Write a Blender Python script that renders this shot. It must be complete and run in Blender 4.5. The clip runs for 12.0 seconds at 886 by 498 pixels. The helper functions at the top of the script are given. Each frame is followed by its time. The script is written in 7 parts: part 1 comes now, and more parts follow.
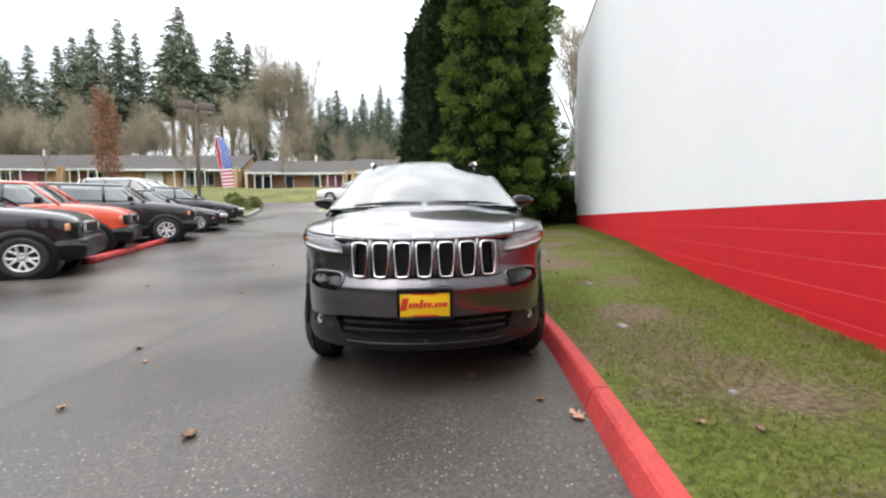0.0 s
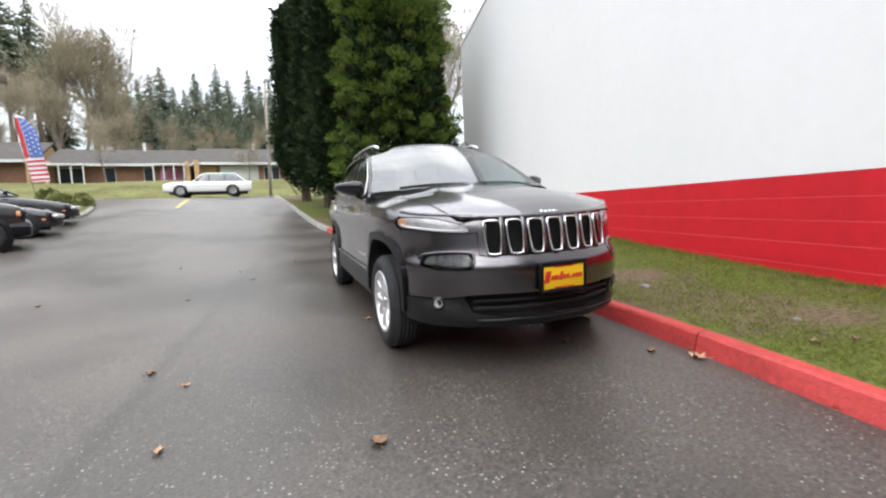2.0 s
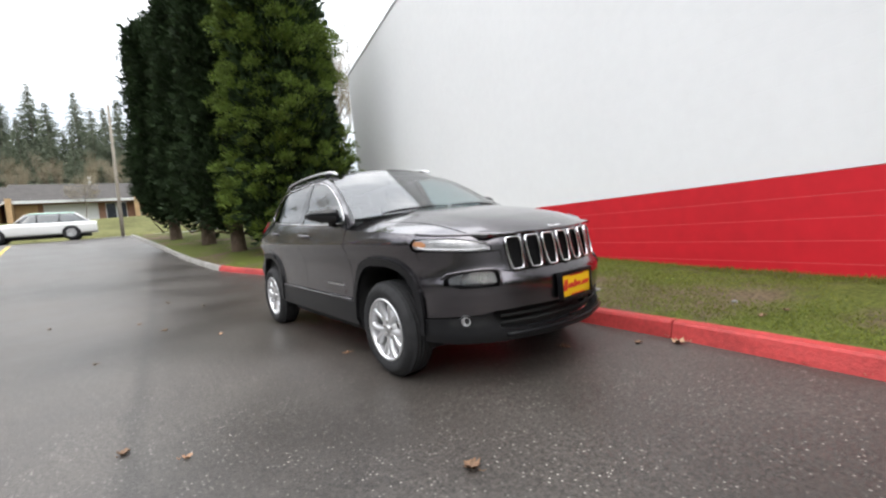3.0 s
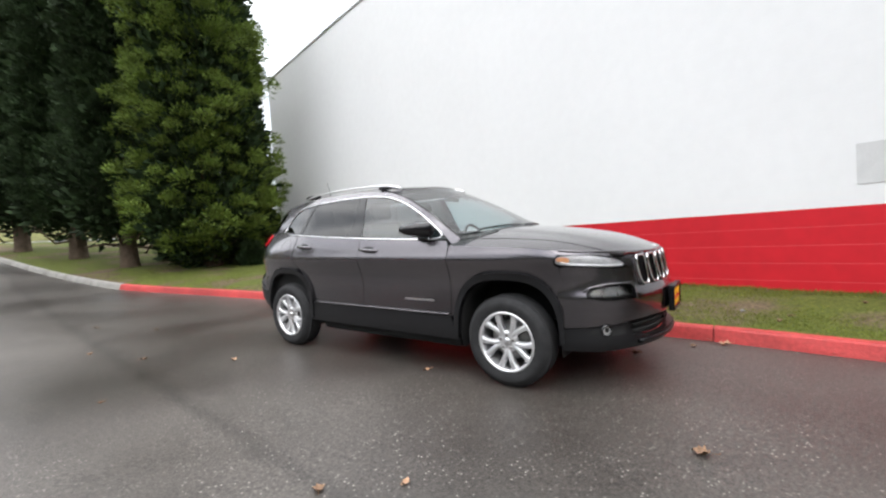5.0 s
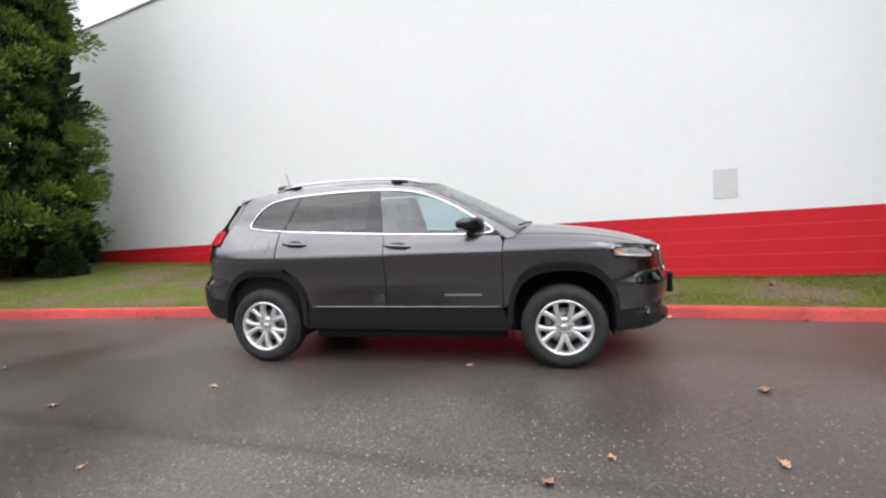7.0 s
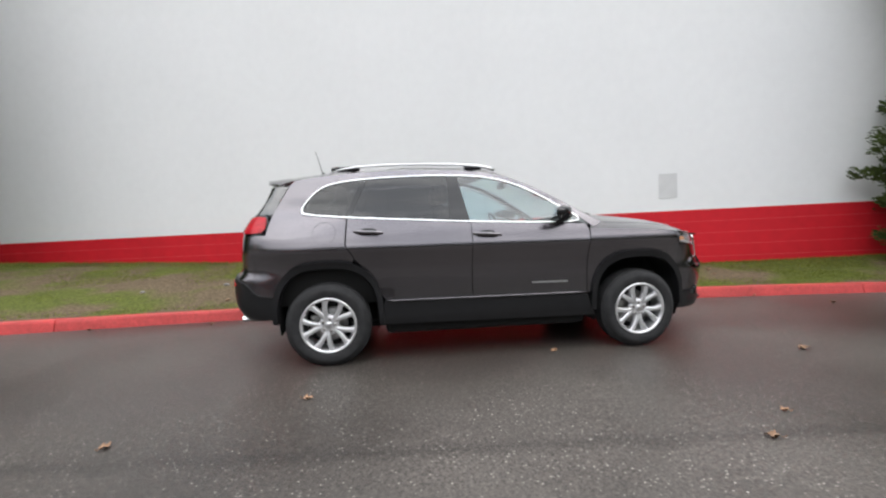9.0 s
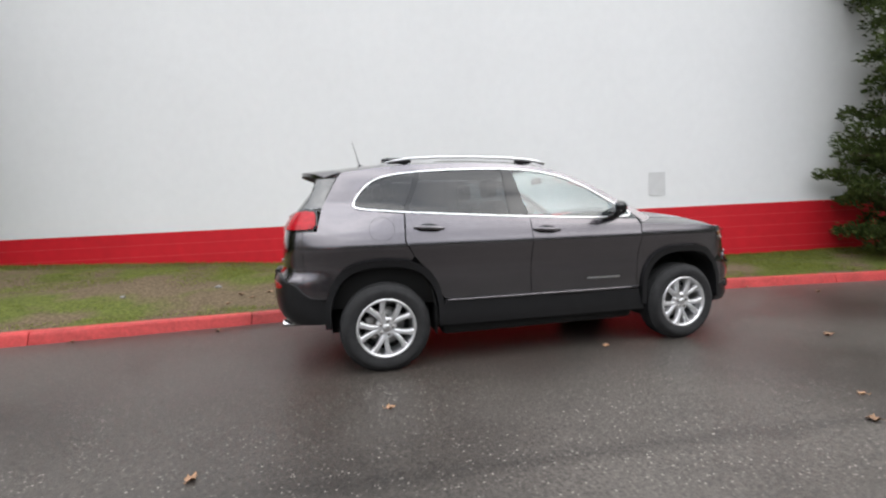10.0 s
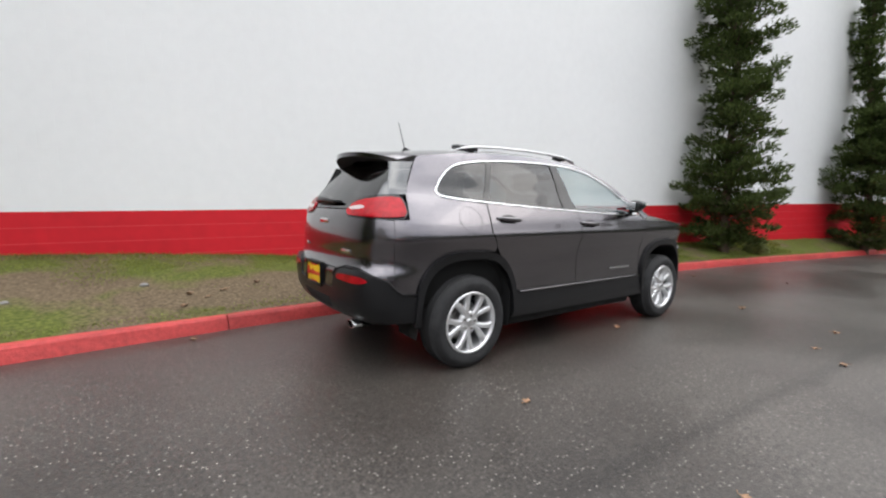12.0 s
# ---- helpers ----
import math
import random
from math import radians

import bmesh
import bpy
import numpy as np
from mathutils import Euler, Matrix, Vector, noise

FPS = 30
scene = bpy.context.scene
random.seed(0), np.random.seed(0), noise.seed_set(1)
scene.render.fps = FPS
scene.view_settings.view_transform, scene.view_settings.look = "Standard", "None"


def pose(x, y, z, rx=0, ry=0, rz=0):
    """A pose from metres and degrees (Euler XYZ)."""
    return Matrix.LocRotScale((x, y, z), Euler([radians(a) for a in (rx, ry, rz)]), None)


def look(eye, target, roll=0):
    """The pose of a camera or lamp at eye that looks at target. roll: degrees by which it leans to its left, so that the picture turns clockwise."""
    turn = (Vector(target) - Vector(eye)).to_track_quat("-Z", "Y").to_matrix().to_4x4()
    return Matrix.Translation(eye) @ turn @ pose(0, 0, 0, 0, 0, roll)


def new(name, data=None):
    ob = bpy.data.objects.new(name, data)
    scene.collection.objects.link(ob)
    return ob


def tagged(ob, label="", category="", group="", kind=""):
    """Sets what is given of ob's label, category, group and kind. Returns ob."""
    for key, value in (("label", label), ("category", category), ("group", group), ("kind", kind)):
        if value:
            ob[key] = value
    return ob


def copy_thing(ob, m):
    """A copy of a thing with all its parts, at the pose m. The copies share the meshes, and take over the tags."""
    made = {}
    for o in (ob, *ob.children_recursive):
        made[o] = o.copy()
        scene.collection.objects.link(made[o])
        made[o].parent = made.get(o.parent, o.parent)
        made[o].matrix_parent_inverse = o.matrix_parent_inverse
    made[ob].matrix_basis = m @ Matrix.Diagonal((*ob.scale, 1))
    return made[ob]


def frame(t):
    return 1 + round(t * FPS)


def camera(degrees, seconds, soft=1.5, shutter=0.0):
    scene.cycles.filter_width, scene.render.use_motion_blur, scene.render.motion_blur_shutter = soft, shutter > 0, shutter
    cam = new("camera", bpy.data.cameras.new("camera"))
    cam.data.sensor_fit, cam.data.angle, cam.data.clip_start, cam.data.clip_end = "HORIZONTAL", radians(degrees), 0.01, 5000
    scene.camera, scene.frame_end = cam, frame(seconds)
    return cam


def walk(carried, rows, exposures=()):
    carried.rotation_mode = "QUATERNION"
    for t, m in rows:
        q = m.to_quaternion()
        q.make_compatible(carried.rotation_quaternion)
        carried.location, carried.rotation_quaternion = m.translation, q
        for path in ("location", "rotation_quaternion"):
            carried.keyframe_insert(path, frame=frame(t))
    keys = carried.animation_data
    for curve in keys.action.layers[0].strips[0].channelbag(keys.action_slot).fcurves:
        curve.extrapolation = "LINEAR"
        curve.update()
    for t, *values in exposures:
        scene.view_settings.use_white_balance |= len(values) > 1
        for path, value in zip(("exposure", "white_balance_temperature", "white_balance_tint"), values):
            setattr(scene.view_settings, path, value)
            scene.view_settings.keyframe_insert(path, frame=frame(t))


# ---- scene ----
cam = camera(92.0, 12.0, soft=2.3)
LEAN = pose(0, 0, 0, 1.15, -0.9, 0)   # the lot's own slope under the parked car
PATH = [
    (0, (0.023, -3.422, 1.141), (0.094, -1.432, 0.957), -0.9),
    (0.5, (-0.258, -3.43, 1.127), (-0.034, -1.451, 0.938), -0.9),
    (1, (-0.642, -3.368, 1.103), (-0.28, -1.408, 0.932), -1.5),
    (1.5, (-1.085, -3.21, 1.096), (-0.523, -1.299, 0.914), 0.1),
    (2, (-1.568, -3.099, 1.102), (-0.854, -1.247, 0.859), -2.6),
    (2.5, (-1.963, -2.863, 1.103), (-0.994, -1.122, 0.931), -2.5),
    (3, (-2.347, -2.693, 1.128), (-1.136, -1.109, 0.968), -5.6),
    (3.2, (-2.471, -2.603, 1.14), (-1.247, -1.025, 1.022), -4.6),
    (4.8, (-3.546, -1.679, 1.21), (-2.004, -0.407, 1.137), -4.1),
    (5, (-3.66, -1.51, 1.238), (-2.048, -0.33, 1.128), -3.4),
    (5.5, (-3.893, -1.143, 1.267), (-2.142, -0.179, 1.2), -3.1),
    (6, (-4.07, -0.676, 1.265), (-2.226, 0.088, 1.136), -2.9),
    (6.5, (-4.244, -0.211, 1.24), (-2.338, 0.388, 1.148), -2.4),
    (7, (-4.409, 0.261, 1.237), (-2.452, 0.656, 1.114), -2.5),
    (8.8, (-4.415, 1.924, 1.211), (-2.423, 1.772, 1.11), -0.9),
    (9, (-4.393, 2.16, 1.205), (-2.412, 1.926, 1.054), -1.6),
    (9.5, (-4.264, 2.592, 1.197), (-2.31, 2.212, 1.0), -1.9),
    (10, (-4.073, 3.045, 1.206), (-2.14, 2.561, 1.038), -1.5),
    (10.5, (-3.948, 3.487, 1.205), (-2.088, 2.784, 0.994), -2.2),
    (11, (-3.721, 3.906, 1.213), (-1.881, 3.138, 1.046), -0.9),
    (11.5, (-3.508, 4.331, 1.224), (-1.761, 3.388, 0.988), 0.0),
    (12, (-3.222, 4.657, 1.206), (-1.609, 3.494, 0.994), 1.1),
]
walk(cam, [(t, LEAN @ look(eye, target, roll)) for t, eye, target, roll in PATH], exposures=[(0, 0.26), (2.4, 0.25), (3.1, 0.10), (5, 0.24), (6, 0.20), (7, 0.18), (9, -0.06), (12, -0.03)])

# ---- world and light: bright overcast ----
world = bpy.data.worlds.new("overcast_sky")
scene.world = world
world.use_nodes = True
wn, wl = world.node_tree.nodes, world.node_tree.links
wn.clear()
w_out = wn.new("ShaderNodeOutputWorld")
w_sky = wn.new("ShaderNodeTexSky")
w_sky.sky_type, w_sky.sun_disc = "NISHITA", False
w_sky.sun_elevation, w_sky.sun_rotation = radians(38), radians(215)
w_tc = wn.new("ShaderNodeTexCoord")
w_map = wn.new("ShaderNodeMapping")
w_map.inputs["Scale"].default_value = (1.0, 1.0, 2.6)
w_map.inputs["Location"].default_value = (0.55, 0.2, 0.35)
w_noise = wn.new("ShaderNodeTexNoise")
w_noise.inputs["Scale"].default_value, w_noise.inputs["Detail"].default_value = 2.1, 6.0
w_noise.inputs["Roughness"].default_value = 0.55
w_ramp = wn.new("ShaderNodeValToRGB")
w_ramp.color_ramp.elements[0].position, w_ramp.color_ramp.elements[0].color = 0.40, (0.47, 0.485, 0.51, 1)
w_ramp.color_ramp.elements[1].position, w_ramp.color_ramp.elements[1].color = 0.66, (1.0, 0.995, 0.985, 1)
w_cloud = wn.new("ShaderNodeBackground")
w_cloud.inputs["Strength"].default_value = 1.30
w_clear = wn.new("ShaderNodeBackground")
w_clear.inputs["Strength"].default_value = 0.06
w_add = wn.new("ShaderNodeAddShader")
wl.new(w_tc.outputs["Generated"], w_map.inputs["Vector"])
wl.new(w_map.outputs["Vector"], w_noise.inputs["Vector"])
wl.new(w_noise.outputs["Fac"], w_ramp.inputs["Fac"])
wl.new(w_ramp.outputs["Color"], w_cloud.inputs["Color"])
# the overcast is far brighter overhead than at the horizon
w_sep, w_grad = wn.new("ShaderNodeSeparateXYZ"), wn.new("ShaderNodeMapRange")
w_grad.inputs["From Min"].default_value, w_grad.inputs["From Max"].default_value = 0.0, 1.0
w_grad.inputs["To Min"].default_value, w_grad.inputs["To Max"].default_value = 0.80, 6.3
wl.new(w_tc.outputs["Generated"], w_sep.inputs[0])
w_pow = wn.new("ShaderNodeMath")
w_pow.operation, w_pow.use_clamp, w_pow.inputs[1].default_value = "POWER", True, 1.5
wl.new(w_sep.outputs["Z"], w_pow.inputs[0])
wl.new(w_pow.outputs[0], w_grad.inputs["Value"])
wl.new(w_grad.outputs["Result"], w_cloud.inputs["Strength"])
wl.new(w_sky.outputs["Color"], w_clear.inputs["Color"])
wl.new(w_cloud.outputs["Background"], w_add.inputs[0])
wl.new(w_clear.outputs["Background"], w_add.inputs[1])
wl.new(w_add.outputs["Shader"], w_out.inputs["Surface"])

sun_data = bpy.data.lights.new("sun", "SUN")
sun_data.energy, sun_data.angle, sun_data.color = 0.25, radians(25), (1.0, 0.97, 0.92)
sun = new("sun", sun_data)
sun.matrix_world = look((-20, -24, 26), (0, 0, 0))
scene.view_settings.exposure = 0.03

# ---- materials ----


def mat(name, base, rough=0.5, metal=0.0, var=0.0, scale=8.0, bump=0.0, bump_scale=60.0, coat=0.0, spec=0.5, rough_var=0.0):
    """A principled material whose colour wanders by var at two scales, with a fine bump."""
    m = bpy.data.materials.new(name)
    m.use_nodes = True
    n, l = m.node_tree.nodes, m.node_tree.links
    p = n["Principled BSDF"]
    p.inputs["Base Color"].default_value = (*base, 1)
    p.inputs["Roughness"].default_value, p.inputs["Metallic"].default_value = rough, metal
    p.inputs["Coat Weight"].default_value, p.inputs["Specular IOR Level"].default_value = coat, spec
    p.inputs["Coat Roughness"].default_value = 0.03
    tc = n.new("ShaderNodeTexCoord")
    if var:
        big, small = n.new("ShaderNodeTexNoise"), n.new("ShaderNodeTexNoise")
        for node, s in ((big, scale), (small, scale * 9)):
            node.inputs["Scale"].default_value, node.inputs["Detail"].default_value = s, 5
            l.new(tc.outputs["Object"], node.inputs["Vector"])
        both = n.new("ShaderNodeMath")
        both.operation = "ADD"
        l.new(big.outputs["Fac"], both.inputs[0])
        l.new(small.outputs["Fac"], both.inputs[1])
        ramp = n.new("ShaderNodeValToRGB")
        ramp.color_ramp.elements[0].position, ramp.color_ramp.elements[1].position = 0.35, 0.65
        half = n.new("ShaderNodeMath")
        half.operation, half.inputs[1].default_value = "MULTIPLY", 0.5
        l.new(both.outputs[0], half.inputs[0])
        l.new(half.outputs[0], ramp.inputs["Fac"])
        ramp.color_ramp.elements[0].color = (*[c * (1 - var) for c in base], 1)
        ramp.color_ramp.elements[1].color = (*[min(1, c * (1 + var)) for c in base], 1)
        l.new(ramp.outputs["Color"], p.inputs["Base Color"])
        if rough_var:
            mr = n.new("ShaderNodeMapRange")
            mr.inputs["To Min"].default_value, mr.inputs["To Max"].default_value = max(0.02, rough - rough_var), rough + rough_var
            mr.inputs["From Min"].default_value, mr.inputs["From Max"].default_value = 0.35, 0.65
            l.new(big.outputs["Fac"], mr.inputs["Value"])
            l.new(mr.outputs["Result"], p.inputs["Roughness"])
    if bump:
        fine, b = n.new("ShaderNodeTexNoise"), n.new("ShaderNodeBump")
        fine.inputs["Scale"].default_value, fine.inputs["Detail"].default_value = bump_scale, 4
        b.inputs["Strength"].default_value, b.inputs["Distance"].default_value = min(1, bump), 0.01
        l.new(tc.outputs["Object"], fine.inputs["Vector"])
        l.new(fine.outputs["Fac"], b.inputs["Height"])
        l.new(b.outputs["Normal"], p.inputs["Normal"])
    return m


def glass(name, tint, rough=0.0, clear=0.5, gloss=0.14):
    """Thin tinted pane: a mirror-like coat over a partly transparent body."""
    m = bpy.data.materials.new(name)
    m.use_nodes = True
    n, l = m.node_tree.nodes, m.node_tree.links
    n.clear()
    out, mix = n.new("ShaderNodeOutputMaterial"), n.new("ShaderNodeMixShader")
    tr, gl, lw = n.new("ShaderNodeBsdfTransparent"), n.new("ShaderNodeBsdfGlossy"), n.new("ShaderNodeLayerWeight")
    lw.inputs["Blend"].default_value = 0.5
    pw, fr = n.new("ShaderNodeMath"), n.new("ShaderNodeMapRange")
    pw.operation, pw.inputs[1].default_value = "POWER", 4.0
    l.new(lw.outputs["Facing"], pw.inputs[0])
    l.new(pw.outputs[0], fr.inputs["Value"])
    fr.inputs["To Min"].default_value, fr.inputs["To Max"].default_value = gloss, 1.0
    tr.inputs["Color"].default_value = (*[c * clear for c in tint], 1)
    gl.inputs["Roughness"].default_value = rough
    l.new(fr.outputs["Result"], mix.inputs["Fac"])
    l.new(tr.outputs["BSDF"], mix.inputs[1])
    l.new(gl.outputs["BSDF"], mix.inputs[2])
    l.new(mix.outputs["Shader"], out.inputs["Surface"])
    return m


def random_tint(m, amount):
    """Vary a material's brightness from object to object."""
    n, l = m.node_tree.nodes, m.node_tree.links
    p = n["Principled BSDF"]
    info, hsv, mr = n.new("ShaderNodeObjectInfo"), n.new("ShaderNodeHueSaturation"), n.new("ShaderNodeMapRange")
    mr.inputs["To Min"].default_value, mr.inputs["To Max"].default_value = 1 - amount, 1 + amount
    l.new(info.outputs["Random"], mr.inputs["Value"])
    l.new(mr.outputs["Result"], hsv.inputs["Value"])
    socket = p.inputs["Base Color"]
    if socket.is_linked:
        l.new(socket.links[0].from_socket, hsv.inputs["Color"])
    else:
        hsv.inputs["Color"].default_value = socket.default_value
    l.new(hsv.outputs["Color"], socket)
    return m


def island_tint(m, amount):
    """Vary brightness from piece to piece inside one mesh."""
    random_tint(m, amount)
    n, l = m.node_tree.nodes, m.node_tree.links
    geo = n.new("ShaderNodeNewGeometry")
    for node in n:
        if node.type == "MAP_RANGE" and node.inputs["Value"].is_linked and node.inputs["Value"].links[0].from_node.type == "OBJECT_INFO":
            l.new(geo.outputs["Random Per Island"], node.inputs["Value"])
    return m


def thin(m, share):
    """Let part of the light through, as thin leaves and blades do."""
    n, l = m.node_tree.nodes, m.node_tree.links
    p, out = n["Principled BSDF"], n["Material Output"]
    tl, mix = n.new("ShaderNodeBsdfTranslucent"), n.new("ShaderNodeMixShader")
    l.new(p.inputs["Base Color"].links[0].from_socket, tl.inputs["Color"])
    mix.inputs["Fac"].default_value = share
    l.new(p.outputs["BSDF"], mix.inputs[1])
    l.new(tl.outputs["BSDF"], mix.inputs[2])
    l.new(mix.outputs["Shader"], out.inputs["Surface"])
    return m


def asphalt_material():
    """Wet worn asphalt: dark binder, pale aggregate specks, damp patches that shine."""
    m = mat("wet_asphalt", (0.045, 0.045, 0.047), 0.35, spec=0.44)
    n, l = m.node_tree.nodes, m.node_tree.links
    p = n["Principled BSDF"]
    tc = n["Texture Coordinate"]
    big, grit, speck, mask = [n.new("ShaderNodeTexNoise") for _ in range(3)] + [n.new("ShaderNodeTexNoise")]
    for node, s, d in ((big, 0.45, 5), (grit, 160, 3), (speck, 55, 2), (mask, 1.3, 4)):
        node.inputs["Scale"].default_value, node.inputs["Detail"].default_value = s, d
        l.new(tc.outputs["Object"], node.inputs["Vector"])
    vor = n.new("ShaderNodeTexVoronoi")
    vor.inputs["Scale"].default_value = 46
    l.new(tc.outputs["Object"], vor.inputs["Vector"])
    base = n.new("ShaderNodeValToRGB")
    base.color_ramp.elements[0].position, base.color_ramp.elements[0].color = 0.35, (0.033, 0.0285, 0.025, 1)
    base.color_ramp.elements[1].position, base.color_ramp.elements[1].color = 0.70, (0.078, 0.069, 0.061, 1)
    l.new(big.outputs["Fac"], base.inputs["Fac"])
    # single pale stones, scattered where the binder has worn
    hit = n.new("ShaderNodeValToRGB")
    hit.color_ramp.elements[0].position, hit.color_ramp.elements[0].color = 0.20, (1, 1, 1, 1)
    hit.color_ramp.elements[1].position, hit.color_ramp.elements[1].color = 0.30, (0, 0, 0, 1)
    l.new(vor.outputs["Distance"], hit.inputs["Fac"])
    pick = n.new("ShaderNodeSeparateColor")
    l.new(vor.outputs["Color"], pick.inputs["Color"])
    rare = n.new("ShaderNodeMapRange")
    rare.inputs["From Min"].default_value, rare.inputs["From Max"].default_value = 0.56, 1.0
    l.new(pick.outputs["Red"], rare.inputs["Value"])
    worn = n.new("ShaderNodeMapRange")
    worn.inputs["From Min"].default_value, worn.inputs["From Max"].default_value = 0.42, 0.62
    worn.inputs["To Min"].default_value, worn.inputs["To Max"].default_value = 0.5, 1.0
    l.new(mask.outputs["Fac"], worn.inputs["Value"])
    f1, f2 = n.new("ShaderNodeMath"), n.new("ShaderNodeMath")
    f1.operation = f2.operation = "MULTIPLY"
    l.new(hit.outputs["Color"], f1.inputs[0])
    l.new(rare.outputs["Result"], f1.inputs[1])
    l.new(f1.outputs[0], f2.inputs[0])
    l.new(worn.outputs["Result"], f2.inputs[1])
    mix = n.new("ShaderNodeMix")
    mix.data_type = "RGBA"
    l.new(f2.outputs[0], mix.inputs[0])
    dust = n.new("ShaderNodeHueSaturation")
    spread = n.new("ShaderNodeMapRange")
    spread.inputs["From Min"].default_value, spread.inputs["From Max"].default_value = 0.3, 0.7
    spread.inputs["To Min"].default_value, spread.inputs["To Max"].default_value = 0.55, 1.5
    l.new(speck.outputs["Fac"], spread.inputs["Value"])
    l.new(spread.outputs["Result"], dust.inputs["Value"])
    l.new(base.outputs["Color"], dust.inputs["Color"])
    # a worn paving seam that runs the length of the lot, with crumbled edges
    place, wander, seam = n.new("ShaderNodeSeparateXYZ"), n.new("ShaderNodeTexNoise"), n.new("ShaderNodeMapRange")
    wander.inputs["Scale"].default_value, wander.inputs["Detail"].default_value = 2.2, 6
    l.new(tc.outputs["Object"], place.inputs[0])
    l.new(tc.outputs["Object"], wander.inputs["Vector"])
    run, off, bend, gap = [n.new("ShaderNodeMath") for _ in range(4)]
    run.operation, run.inputs[1].default_value, run.inputs[2].default_value = "MULTIPLY_ADD", -0.078, 2.43 - 0.10
    l.new(place.outputs["Y"], run.inputs[0])
    off.operation = "ADD"
    l.new(place.outputs["X"], off.inputs[0])
    l.new(run.outputs[0], off.inputs[1])
    bend.operation, bend.inputs[1].default_value = "MULTIPLY_ADD", 0.20
    l.new(wander.outputs["Fac"], bend.inputs[0])
    l.new(off.outputs[0], bend.inputs[2])
    gap.operation = "ABSOLUTE"
    l.new(bend.outputs[0], gap.inputs[0])
    seam.inputs["From Min"].default_value, seam.inputs["From Max"].default_value = 0.005, 0.10
    seam.inputs["To Min"].default_value, seam.inputs["To Max"].default_value = 0.68, 1.0
    l.new(gap.outputs[0], seam.inputs["Value"])
    # two pavings meet at the seam: the one by the kerb is newer and darker
    lane, both = n.new("ShaderNodeMapRange"), n.new("ShaderNodeMath")
    lane.inputs["From Min"].default_value, lane.inputs["From Max"].default_value = -0.15, 0.15
    lane.inputs["To Min"].default_value, lane.inputs["To Max"].default_value = 1.12, 0.98
    l.new(bend.outputs[0], lane.inputs["Value"])
    both.operation = "MULTIPLY"
    l.new(lane.outputs["Result"], both.inputs[0])
    l.new(seam.outputs["Result"], both.inputs[1])
    crack = n.new("ShaderNodeHueSaturation")
    l.new(both.outputs[0], crack.inputs["Value"])
    l.new(dust.outputs["Color"], crack.inputs["Color"])
    l.new(crack.outputs["Color"], mix.inputs[6])
    mix.inputs[7].default_value = (0.37, 0.345, 0.31, 1)
    l.new(mix.outputs[2], p.inputs["Base Color"])
    wet = n.new("ShaderNodeMapRange")
    wet.inputs["From Min"].default_value, wet.inputs["From Max"].default_value = 0.38, 0.66
    wet.inputs["To Min"].default_value, wet.inputs["To Max"].default_value = 0.29, 0.45
    l.new(big.outputs["Fac"], wet.inputs["Value"])
    l.new(wet.outputs["Result"], p.inputs["Roughness"])
    b = n.new("ShaderNodeBump")
    b.inputs["Strength"].default_value, b.inputs["Distance"].default_value = 0.42, 0.004
    l.new(grit.outputs["Fac"], b.inputs["Height"])
    l.new(b.outputs["Normal"], p.inputs["Normal"])
    return m


